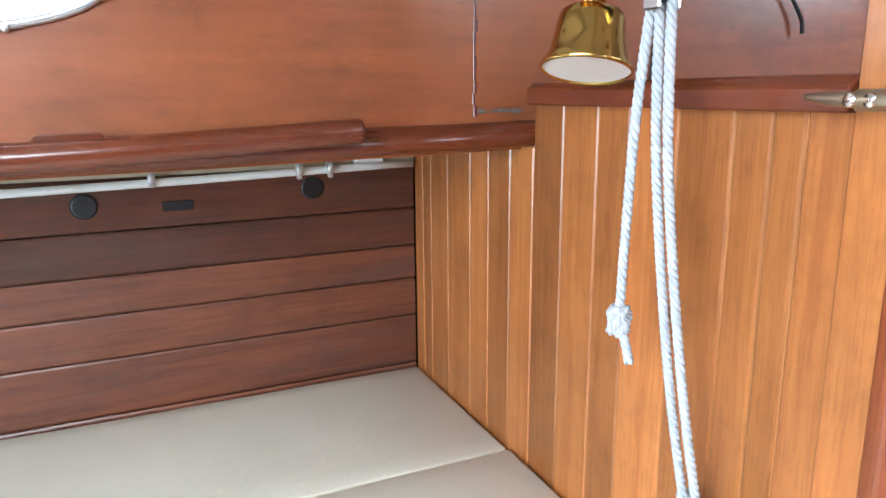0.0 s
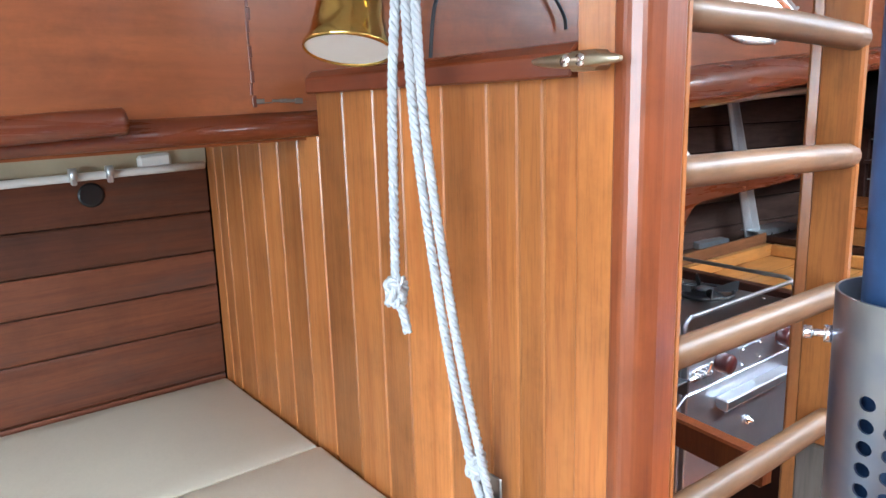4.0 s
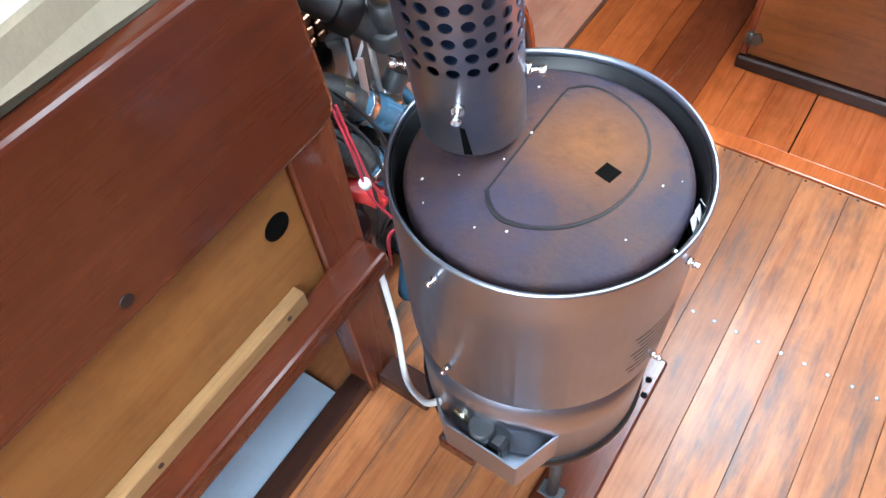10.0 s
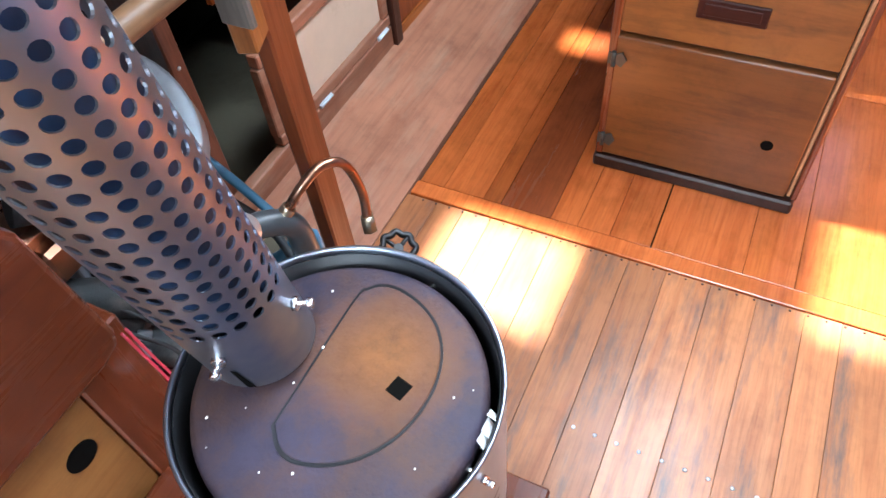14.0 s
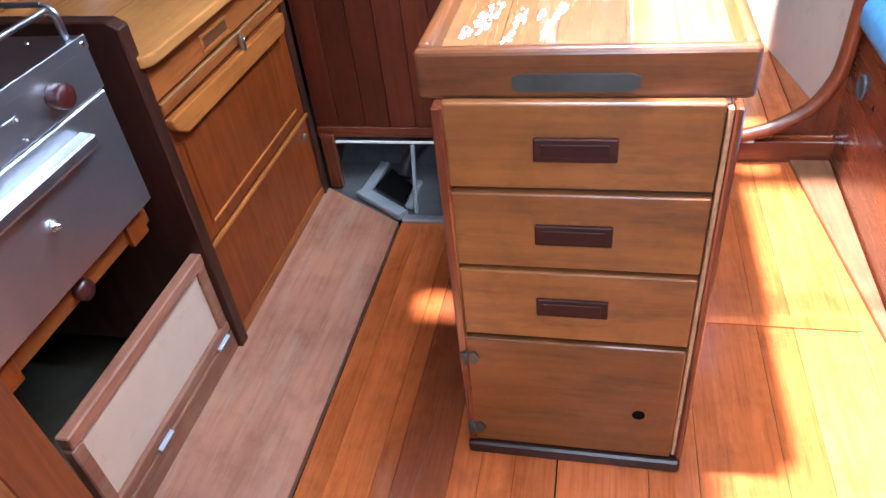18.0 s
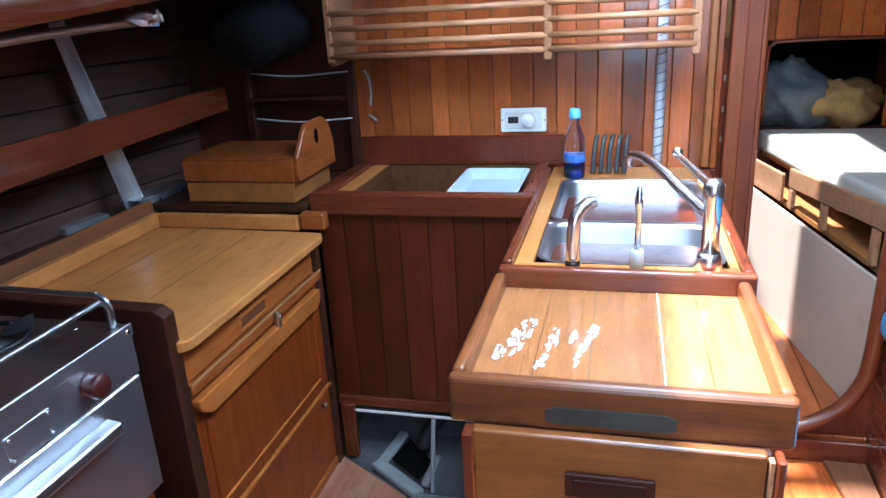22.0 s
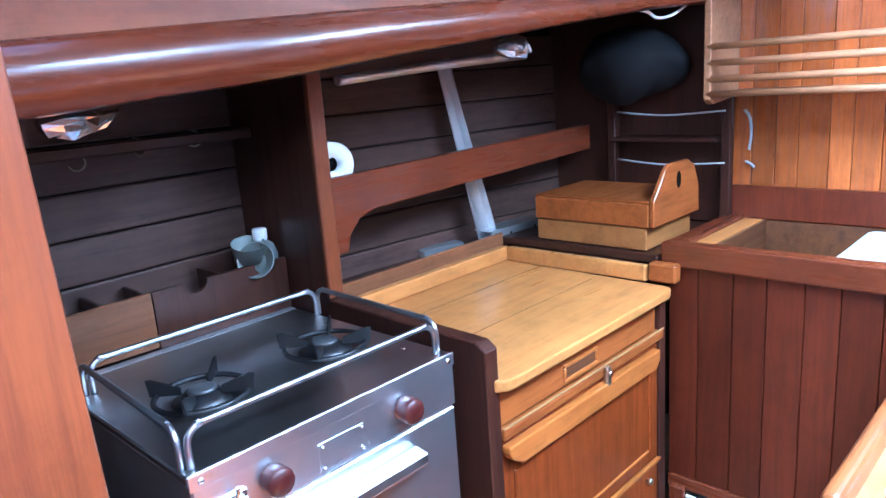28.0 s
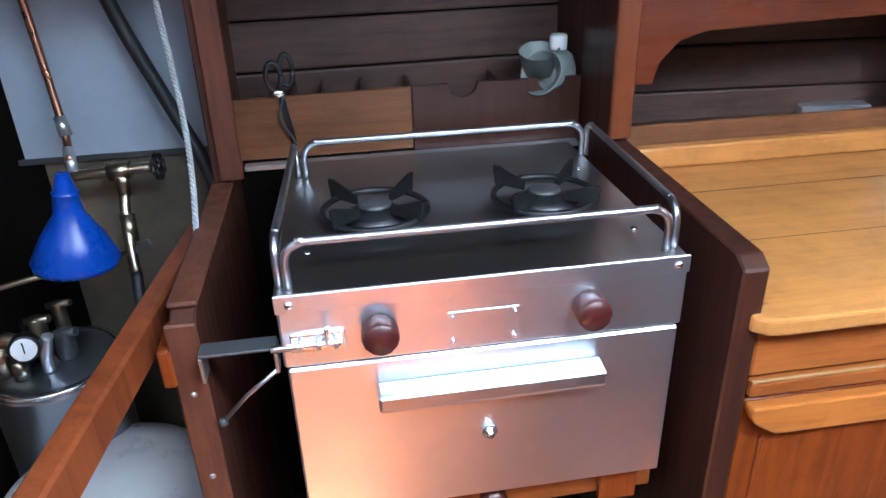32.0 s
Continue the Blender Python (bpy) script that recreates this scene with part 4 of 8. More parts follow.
part("door_handle", prism(new_bm(), [(0.672, 0.798), (0.704, 0.802), (0.705, 0.782), (0.70, 0.774), (0.678, 0.770), (0.672, 0.776)], "x", 0.766, 1.07, 0.003), M_RAIL, cooker, "folded steel oven handle")
for x in (0.775, 1.048):
    kb = new_bm()
    lathe(kb, [(0.0, 0.0), (0.022, 0.0), (0.0235, 0.006), (0.0235, 0.026), (0.021, 0.031), (0.0, 0.032)], (x, 0.704, 0.884), 12, (0, -1, 0))
    part("knob", kb, M_MAROON, cooker, "maroon bakelite knob")
part("maker_plate", B(0.862, 0.955, 0.7027, 0.7038, 0.848, 0.896, 0.001), M_STEEL_X, cooker)
for x in (0.868, 0.949):
    for z in (0.853, 0.891):
        part("plate_screw", ball(new_bm(), (x, 0.7, z), 0.0028, seg=8), M_CHROME, cooker)
part("door_stud", lathe(new_bm(), [(0.0, 0.0), (0.011, 0.0), (0.011, 0.007), (0.006, 0.009), (0.005, 0.016), (0.0, 0.017)], (0.916, 0.706, 0.698), 14, (0, -1, 0)), M_CHROME, cooker)
bl = part("bolt_latch", B(0.664, 0.732, 0.6995, 0.7035, 0.862, 0.890, 0.002), M_CHROME, cooker, "chrome barrel bolt")
part("barrel", cyl(new_bm(), (0.640, 0.694, 0.876), (0.728, 0.694, 0.876), 0.0048, 14, bev=0.001), M_CHROME, bl)
for x in (0.676, 0.698, 0.720):
    part("keeper", cyl(new_bm(), (x - 0.003, 0.694, 0.876), (x + 0.003, 0.694, 0.876), 0.0075, 14, bev=0.001), M_RAIL, bl)
part("bolt_knob", cyl(new_bm(), (0.709, 0.692, 0.879), (0.711, 0.685, 0.905), 0.0035, 10, bev=0.001), M_CHROME, bl)


def rail(pts):
    return tube(new_bm(), pts, 0.0055, 10, 5)


def bend(a, b, up, lift):
    """A straight rail whose two ends turn down into the hob."""
    a, b, up = Vector(a), Vector(b), Vector((0, 0, up))
    d = (b - a).normalized() * lift
    return [a, a + up * 0.6, a + up - Vector((0, 0, lift * 0.3)) + d * 0.3, a + up + d, a + up + d * 2, b + up - d * 2, b + up - d, b + up - Vector((0, 0, lift * 0.3)) - d * 0.3, b + up * 0.6, b]


part("fiddle_rail", rail(bend((0.668, 0.728, 0.94), (1.160, 0.728, 0.94), 0.062, 0.026)), M_RAIL, cooker)
part("fiddle_rail", rail(bend((0.685, 1.12, 0.94), (1.178, 1.12, 0.94), 0.062, 0.026)), M_RAIL, cooker)
part("fiddle_rail", rail(bend((0.657, 0.735, 0.94), (0.672, 1.125, 0.94), 0.062, 0.026)), M_RAIL, cooker)
part("fiddle_rail", rail(bend((1.173, 0.735, 0.94), (1.188, 1.125, 0.94), 0.062, 0.026)), M_RAIL, cooker)
for bx, by in ((0.79, 0.92), (1.05, 0.92)):
    bn = lathe(new_bm(), [(0.0, 0.0), (0.05, 0.0), (0.052, 0.004), (0.035, 0.01), (0.03, 0.018), (0.0, 0.019)], (bx, by, 0.9412), 28)
    burner = part("burner", bn, M_BLACK, cooker, "black cast burner")
    part("burner_cap", lathe(new_bm(), [(0.0, 0.0), (0.024, 0.0), (0.026, 0.004), (0.02, 0.008), (0.0, 0.009)], (bx, by, 0.960), 24), M_GREY_DARK, burner)
    part("ring", tube(new_bm(), [(bx + 0.078 * math.cos(a), by + 0.078 * math.sin(a), 0.955) for a in [2 * math.pi * k / 32 for k in range(33)]], 0.005, 8, straight=True), M_BLACK, burner)
    for k in range(4):
        a = math.pi * (0.25 + 0.5 * k)
        c, s = math.cos(a), math.sin(a)
        pr = prism(new_bm(), [(0.035, 0.955), (0.088, 0.955), (0.092, 0.985), (0.082, 0.985), (0.035, 0.968)], "y", -0.002, 0.002)
        pr.transform(Matrix.Translation((bx, by, 0)) @ Matrix.Rotation(a, 4, "Z"))
        part("pan_support", pr, M_BLACK, burner)
for x, y in ((0.668, 0.7035), (1.168, 0.7035)):
    part("hob_screw", lathe(new_bm(), [(0.0, 0.0), (0.0055, 0.0), (0.005, 0.002), (0.0, 0.003)], (x, y, 0.930), 12, (0, -1, 0)), M_CHROME, cooker)
part("hob_lip", B(0.650, 1.184, 0.7035, 0.7075, 0.918, 0.943, 0.001), M_STEEL_X, cooker, "bright folded front lip of the hob")
for x, y in ((1.145, 0.80), (1.15, 1.05), (0.69, 0.82)):
    part("hob_screw", lathe(new_bm(), [(0.0, 0.0), (0.005, 0.0), (0.004, 0.002), (0.0, 0.0025)], (x, y, 0.941), 10), M_CHROME, cooker)
for x in (0.70, 1.13):
    part("foot_panel", B(x - 0.03, x + 0.03, 0.73, 0.745, 0.50, 0.56, 0.002), M_TEAK, cooker)
part("lower_panel", B(0.70, 1.19, 0.745, 0.757, 0.505, 0.575, 0.002), M_TEAK_X, cooker, "teak strip under the oven")
part("lower_knob", lathe(new_bm(), [(0, 0), (0.02, 0), (0.022, 0.004), (0.022, 0.022), (0, 0.024)], (0.93, 0.745, 0.53), 14, (0, -1, 0)), M_MAROON, cooker)

hatch = thing("locker_hatch", (0.98, 0.71, 0.1), "tan laminate locker flap in a worn wooden frame", "hatch")
part("panel", B(0.72, 1.22, 0.705, 0.712, 0.14, 0.335, 0.001), M_TAN_PANEL, hatch)
for a in ((0.70, 1.245, 0.335, 0.368), (0.70, 1.245, 0.112, 0.142)):
    part("frame_rail", B(a[0], a[1], 0.692, 0.722, a[2], a[3], 0.003), M_FLOOR_GREY, hatch)
for x0 in (0.695, 1.213):
    part("frame_stile", B(x0, x0 + 0.032, 0.694, 0.720, 0.143, 0.334, 0.003), M_FLOOR_GREY, hatch)
for x in (0.86, 1.165):
    hg = part("hinge", B(x, x + 0.055, 0.688, 0.692, 0.104, 0.118, 0.001), M_GREY, hatch, "dull butt hinge")
    part("hinge_pin", cyl(new_bm(), (x, 0.687, 0.111), (x + 0.055, 0.687, 0.111), 0.004, 10), M_GREY, hg)
solid("locker_sill", B(0.45, 1.245, 0.69, 0.72, 0.04, 0.108, 0.003), M_FLOOR_GREY, "worn pale sill under the locker flap", "sill", kind="structure")

# shelf box behind the cooker
shelfbox = thing("spice_box", (0.9, 1.38, 0.89), "wooden spice box with compartments behind the cooker", "box")
part("front", prism(new_bm(), [(0.552, 0.915), (0.552, 1.035), (0.895, 1.04), (0.895, 0.915)], "y", 1.314, 1.326, 0.002), M_OLD_PLY, shelfbox, "pale front board")
nt_ = [(0.897, 0.893), (0.897, 1.04), (0.965, 1.04)] + [(0.997 - 0.03 * math.cos(math.pi * k / 8), 1.04 - 0.028 * math.sin(math.pi * k / 8)) for k in range(9)] + [(1.15, 1.04)] + [(1.18 - 0.03 * math.cos(math.pi * k / 8), 1.04 - 0.028 * math.sin(math.pi * k / 8)) for k in range(9)] + [(1.24, 1.04), (1.24, 0.893)]
part("front", prism(new_bm(), nt_, "y", 1.314, 1.326), M_DIVIDER, shelfbox, "brown front board with a finger notch")
part("bottom", B(0.552, 1.24, 1.327, 1.47, 0.893, 0.905, 0.001), M_DARKWOOD, shelfbox)
for x in (0.66, 0.72, 0.80, 0.895, 1.08):
    part("divider", B(x, x + 0.008, 1.327, 1.47, 0.906, 1.03, 0.001), M_DARKWOOD, shelfbox)

# fiddle board over the worktop shelf
solid("shelf_fiddle", prism(new_bm(), [(1.284, 1.05), (1.284, 1.235), (2.42, 1.255), (2.42, 1.17), (1.42, 1.14), (1.37, 1.125), (1.335, 1.09), (1.325, 1.05)], "y", 1.165, 1.185, 0.004, 2), M_MAHOG_X, "varnished mahogany fiddle board across the hull shelf", "fiddle", kind="structure")

# icebox and far bulkhead
BX = 2.5
bulk = thing("wall_bulkhead", (BX, 0.1, 0.0), "bulkhead of shiny varnished upright boards", "wall", kind="structure")
y = 0.72
rb = random.Random(9)
while y > -0.50:
    w = rb.uniform(0.06, 0.085)
    part("board", B(BX, BX + 0.02, max(y - w, -0.50) + 0.0008, y - 0.0008, 0.94, 2.0, 0.0022), M_BULK, bulk)
    y -= w
part("base_rail", B(BX - 0.022, BX - 0.001, -0.02, 0.70, 0.955, 1.055, 0.003), M_BULK_DARK, bulk)
part("lower", B(BX, BX + 0.02, -0.5, 0.72, -0.1, 0.938, 0.001), M_BULK_DARK, bulk)
icebox = thing("icebox", (2.25, 0.37, 0.2), "icebox faced with dark upright boards, its lid off", "icebox")
y = 0.70
while y > 0.05:
    w = rb.uniform(0.07, 0.095)
    part("board", B(2.06, 2.075, max(y - w, 0.03) + 0.0008, y - 0.0008, 0.262, 0.90, 0.002), M_BULK_DARK, icebox)
    y -= w
part("bottom_rail", B(2.054, 2.085, 0.03, 0.70, 0.225, 0.262, 0.002), M_MAHOG_Y, icebox)
part("front_rail", B(2.04, 2.085, 0.035, 0.715, 0.90, 0.967, 0.006, seg=2), M_MAHOG_Y, icebox)
part("front_ledge", B(2.086, 2.105, 0.06, 0.69, 0.93, 0.956, 0.002), M_COUNTER, icebox)
part("side_rail", B(2.086, 2.478, 0.655, 0.71, 0.92, 0.967, 0.005, seg=2), M_MAHOG_X, icebox)
part("side_rail", B(2.086, 2.478, 0.03, 0.065, 0.92, 0.967, 0.005, seg=2), M_MAHOG_X, icebox)
part("inner_ledge", B(2.106, 2.478, 0.60, 0.654, 0.93, 0.956, 0.002), M_COUNTER, icebox)
part("liner_wall", B(2.106, 2.478, 0.590, 0.599, 0.66, 0.955, 0.001), M_LINER, icebox)
part("liner_wall", B(2.470, 2.478, 0.07, 0.589, 0.66, 0.954, 0.001), M_LINER, icebox)
part("liner_wall", B(2.106, 2.469, 0.066, 0.075, 0.66, 0.954, 0.001), M_LINER, icebox)
part("liner_bottom", B(2.08, 2.478, 0.066, 0.60, 0.64, 0.659, 0.001), M_LINER, icebox)
def tray_mesh(x0, x1, y0, y1, z0, z1):
    bm = new_bm()
    loops = []
    for d, z in ((0.0, z1), (0.004, z1 + 0.002), (0.010, z1), (0.022, z0 + 0.004), (0.026, z0)):
        r = 0.02
        pts = []
        for cx, cy, q in ((x1 - d - r, y1 - d - r, 0), (x0 + d + r, y1 - d - r, 1), (x0 + d + r, y0 + d + r, 2), (x1 - d - r, y0 + d + r, 3)):
            for k in range(5):
                a = math.pi / 2 * (q + k / 4)
                pts.append(bm.verts.new((cx + r * math.cos(a), cy + r * math.sin(a), z)))
        loops.append(pts)
    n = len(loops[0])
    for a, b in zip(loops, loops[1:]):
        for k in range(n):
            bm.faces.new((a[k], a[(k + 1) % n], b[(k + 1) % n], b[k])).smooth = True
    bm.faces.new(loops[-1])
    return bm


solid("ice_tray", tray_mesh(2.10, 2.42, 0.085, 0.30, 0.925, 0.958), M_TRAY, "shallow pale blue plastic tray in the icebox mouth", "tray")

# island with drawers
isl = thing("drawer_island", (1.25, -0.21, 0.0), "narrow island of worn varnished drawers and a low cupboard", "cabinet")
# dark wood body, paints the shade in the gaps between drawers
part("body", B(1.05, 1.47, -0.425, 0.008, 0.0, 0.872, 0.003), M_DARKWOOD, isl)
# pale wood puts the lit look of this edge into its colour
part("side_trim", B(1.036, 1.05, -0.4265, -0.4185, 0.04, 0.868, 0.002), M_DOWEL, isl, "edge strip, pale to stand for light caught on it")
part("plinth", B(1.02, 1.06, -0.438, 0.022, 0.0, 0.036, 0.005), M_DARKWOOD, isl)
part("stile", B(1.03, 1.062, -0.440, -0.428, 0.037, 0.872, 0.003), M_MAHOG_Z, isl)
part("stile", B(1.028, 1.062, 0.002, 0.020, 0.037, 0.872, 0.003), M_MAHOG_Z, isl)
for i, (z0, z1) in enumerate(((0.722, 0.876), (0.553, 0.712), (0.376, 0.543))):
    dr = part("drawer_front", B(1.034 + 0.001 * (2 - i), 1.056, -0.416, 0.004, z0, z1, 0.004, seg=2), M_DRAWER, isl)
    zc = (0.798, 0.630, 0.461)[i]
    part("pull", B(1.028, 1.036, -0.268, -0.138, zc - 0.021, zc + 0.021, 0.002), M_PULL, dr, "dark recessed drawer pull")
    part("pull_slot", B(1.0265, 1.03, -0.255, -0.150, zc - 0.012, zc + 0.012, 0.001), M_PULL, dr)
cd = part("cupboard_door", B(1.030, 1.056, -0.416, 0.006, 0.04, 0.366, 0.004, seg=2), M_DRAWER, isl)
part("finger_hole", cyl(new_bm(), (1.0285, -0.342, 0.174), (1.031, -0.342, 0.174), 0.013, 20), M_VOID, cd)
for z in (0.088, 0.313):
    hb = new_bm()
    prism(hb, [(0.018, z - 0.014), (0.018, z + 0.014), (0.0, z + 0.012), (-0.012, z + 0.018), (-0.022, z), (-0.012, z - 0.018), (0.0, z - 0.012)], "x", 1.024, 1.0285)
    cyl(hb, (1.024, 0.006, z - 0.018), (1.024, 0.006, z + 0.018), 0.005, 10)
    part("hinge", hb, M_PLATE, cd, "dark butterfly hinge")
tray = thing("island_top", (1.27, -0.2, 0.87), "worn wooden island top with raised rounded fiddles", "worktop")
part("slab", B(1.075, 1.50, -0.44, 0.03, 0.873, 0.918, 0.002), M_ISLTOP, tray)
part("front_fiddle", B(1.062, 1.088, -0.457, 0.046, 0.868, 0.950, 0.009, seg=3), M_FIDDLE, tray)
part("side_fiddle", B(1.089, 1.505, 0.022, 0.046, 0.868, 0.950, 0.009, seg=3), M_FIDDLE_X, tray)
part("side_fiddle", B(1.089, 1.505, -0.457, -0.433, 0.868, 0.950, 0.009, seg=3), M_FIDDLE_X, tray)
part("seam", B(1.089, 1.50, -0.284, -0.2815, 0.9165, 0.9185, 0), M_PAPER, tray)
pl = prism(new_bm(), [(-0.12, 0.912), (-0.28, 0.912), (-0.295, 0.906), (-0.295, 0.89), (-0.28, 0.884), (-0.12, 0.884), (-0.105, 0.89), (-0.105, 0.906)], "x", 1.058, 1.0625)
part("plate", pl, M_PLATE, tray, "tarnished metal plate on the fiddle")

# sink unit
sink = thing("sink_unit", (1.9, -0.2, 0.87), "double stainless sink in a mahogany tray", "sink")
part("front_fiddle", B(1.503, 1.530, -0.470, 0.040, 0.905, 0.960, 0.006, seg=2), M_MAHOG_Y, sink)
part("side_fiddle", B(1.531, 2.40, 0.015, 0.036, 0.915, 0.966, 0.006, seg=2), M_MAHOG_X, sink)
part("side_fiddle", B(1.531, 2.40, -0.470, -0.448, 0.915, 0.960, 0.006, seg=2), M_MAHOG_X, sink)
top = new_bm()
box(top, 1.531, 1.575, -0.447, 0.014, 0.93, 0.948, 0.001)
box(top, 2.32, 2.48, -0.447, 0.014, 0.93, 0.948, 0.001)
box(top, 1.576, 2.319, -0.025, 0.014, 0.93, 0.948, 0.001)
box(top, 1.576, 2.319, -0.447, -0.428, 0.93, 0.948, 0.001)
part("surround", top, M_COUNTER, sink)


def basin(x0, x1, y0, y1, z1, depth):
    """A pressed bowl with rounded corners and a drain."""
    bm = new_bm()
    loops = []
    for inset, z, r in ((-0.012, z1 + 0.003, 0.05), (0.0, z1 + 0.002, 0.045), (0.004, z1 - 0.006, 0.045), (0.014, z1 - depth + 0.03, 0.04), (0.03, z1 - depth + 0.006, 0.04), (0.06, z1 - depth, 0.03)):
        a0, a1, b0, b1 = x0 + inset, x1 - inset, y0 + inset, y1 - inset
        pts = []
        for cx, cy, s in ((a1 - r, b1 - r, 0), (a0 + r, b1 - r, 1), (a0 + r, b0 + r, 2), (a1 - r, b0 + r, 3)):
            for k in range(7):
                a = math.pi / 2 * (s + k / 6)
                pts.append((cx + r * math.cos(a), cy + r * math.sin(a), z))
        loops.append([bm.verts.new(p) for p in pts])
    n = len(loops[0])
    for a, b in zip(loops, loops[1:]):
        for k in range(n):
            bm.faces.new((a[k], a[(k + 1) % n], b[(k + 1) % n], b[k])).smooth = True
    bm.faces.new(loops[-1])
    return bm


for x0, x1 in ((1.585, 1.855), (1.885, 2.30)):
    bs = part("basin", basin(x0, x1, -0.415, -0.04, 0.947, 0.14), M_SINK, sink, "pressed stainless basin")
    part("drain", lathe(new_bm(), [(0.0, 0.0), (0.028, 0.0), (0.03, 0.003), (0.02, 0.002), (0.0, 0.001)], ((x0 + x1) / 2, -0.22, 0.8085), 20), M_CHROME, bs)
part("bridge", B(1.856, 1.884, -0.427, -0.026, 0.935, 0.9495, 0.003), M_SINK, sink)
solid("sink_cabinet", B(1.51, 2.49, -0.46, 0.03, 0.0, 0.90, 0.003), M_BULK_DARK, "dark boarded base under the sinks", "cabinet")

# mug rack
rack = thing("mug_rack", (2.4, 0.15, 1.30), "slatted wooden mug rack on the bulkhead", "rack")
rx = 2.30
for y in (0.70, 0.015, -0.40):
    part("upright", prism(new_bm(), [(rx - 0.012, 1.33), (rx + 0.012, 1.315), (BX - 0.002, 1.33), (BX - 0.002, 1.80), (rx + 0.01, 1.80), (rx - 0.012, 1.785)], "y", y - 0.011, y + 0.011, 0.004, 2) if y > 0.5 else B(rx - 0.013, rx + 0.013, y - 0.013, y + 0.013, 1.315, 1.81, 0.006, seg=2), M_DOWEL, rack)
for z in (1.345, 1.385, 1.430, 1.475, 1.612, 1.657, 1.702, 1.75):
    part("rail", cyl(new_bm(), (rx - 0.004, 0.016, z), (rx - 0.004, 0.70, z), 0.0095, 12), M_DOWEL, rack)
    part("rail", cyl(new_bm(), (rx - 0.006, -0.40, z), (rx - 0.006, 0.014, z), 0.0095, 12), M_DOWEL, rack)
part("shelf", B(rx + 0.014, BX - 0.003, -0.40, 0.688, 1.335, 1.348, 0.002), M_BULK_DARK, rack)

# stove
SX, SY = -0.021, -0.009
stove = thing("heating_stove", (SX, SY, 0.0), "round stainless heating stove with a rusted cast top", "stove")
part("casing", lathe(new_bm(), [(0.152, 0.455), (0.152, 0.685), (0.1525, 0.690), (0.149, 0.690), (0.1485, 0.685), (0.1485, 0.455)], (SX, SY, 0), 72, closed=True), M_STEEL, stove)
part("skirt", lathe(new_bm(), [(0.148, 0.28), (0.148, 0.47), (0.145, 0.47), (0.145, 0.28)], (SX, SY, 0), 64, closed=True), M_STEEL, stove)
# added black cylinder, paints the shade between rim and top plate
part("casing_lining", lathe(new_bm(), [(0.1478, 0.46), (0.1478, 0.683), (0.1462, 0.683), (0.1462, 0.46)], (SX, SY, 0), 64, closed=True), M_BLACK, stove, "black lining added to shade the inside of the casing")
part("inner_drum", lathe(new_bm(), [(0.0, 0.26), (0.118, 0.26), (0.118, 0.62), (0.0, 0.621)], (SX, SY, 0), 40), M_BLACK, stove)
part("base_ring", lathe(new_bm(), [(0.0, 0.255), (0.150, 0.255), (0.153, 0.262), (0.153, 0.274), (0.149, 0.28), (0.0, 0.28)], (SX, SY, 0), 56), M_BLACK, stove)
top = lathe(new_bm(), [(0.0, 0.62), (0.132, 0.62), (0.137, 0.655), (0.137, 0.668), (0.134, 0.676), (0.128, 0.678), (0.0, 0.679)], (SX, SY, 0), 72)
tp = part("top_plate", top, M_CAST, stove, "cast iron stove top, purple grey with rust")
# D-shaped hob lid with its groove and lifting socket
LID = [(-0.080, 0.024), (-0.096, 0.008), (-0.101, -0.012), (-0.092, -0.040), (-0.074, -0.064), (-0.048, -0.082), (-0.018, -0.091), (0.014, -0.092), (0.046, -0.083), (0.072, -0.064), (0.088, -0.038), (0.095, -0.012), (0.093, 0.006), (0.083, 0.018), (0.064, 0.024)]
lidpts = [(p.x, p.y) for p in smooth_path([(x, y, 0) for x, y in LID] + [(LID[0][0], LID[0][1], 0)], 4)[:-1]]
# groove's shade comes from a black sheet under the lid
part("lid_gap", prism(new_bm(), lidpts, "z", 0.678, 0.6794), M_BLACK, tp, "black sheet standing for the shaded groove round the lid")
inner = [(SX * 0 + (x + 0.004) * 0.962 - 0.004, (y + 0.034) * 0.958 - 0.034) for x, y in lidpts]
part("lid", prism(new_bm(), inner, "z", 0.678, 0.6806, 0.001), M_RUST, tp, "rusted hob lid")
sock = B(-0.0088, 0.0088, -0.0088, 0.0088, 0.6804, 0.6812, 0)
sock.transform(Matrix.Translation((-0.004, -0.063, 0)) @ Matrix.Rotation(radians(-14), 4, "Z"))
part("lifting_socket", sock, M_VOID, tp)


rf = random.Random(6)
bm = new_bm()
for k in range(26):
    a, r = rf.uniform(0, 2 * math.pi), rf.uniform(0.02, 0.125)
    ball(bm, (SX + r * math.cos(a), SY + r * math.sin(a), 0.6795), rf.uniform(0.0006, 0.0016), 1.3, 1.0, 0.6, seg=6)
solid("ash_flecks", bm, M_PAPER, "pale ash flecks on the stove top", "flecks", kind="stuff")


def bolt(p, d, r=0.0045, ln=0.022):
    """A bright bolt with a nut, its shank along d."""
    p, d = Vector(p), Vector(d).normalized()
    bm = cyl(new_bm(), p - d * 0.004, p + d * ln, r * 0.62, 10)
    cyl(bm, p, p + d * 0.005, r * 1.5, 6)
    cyl(bm, p + d * (ln - 0.004), p + d * (ln + 0.002), r * 1.15, 8, bev=0.001)
    return bm


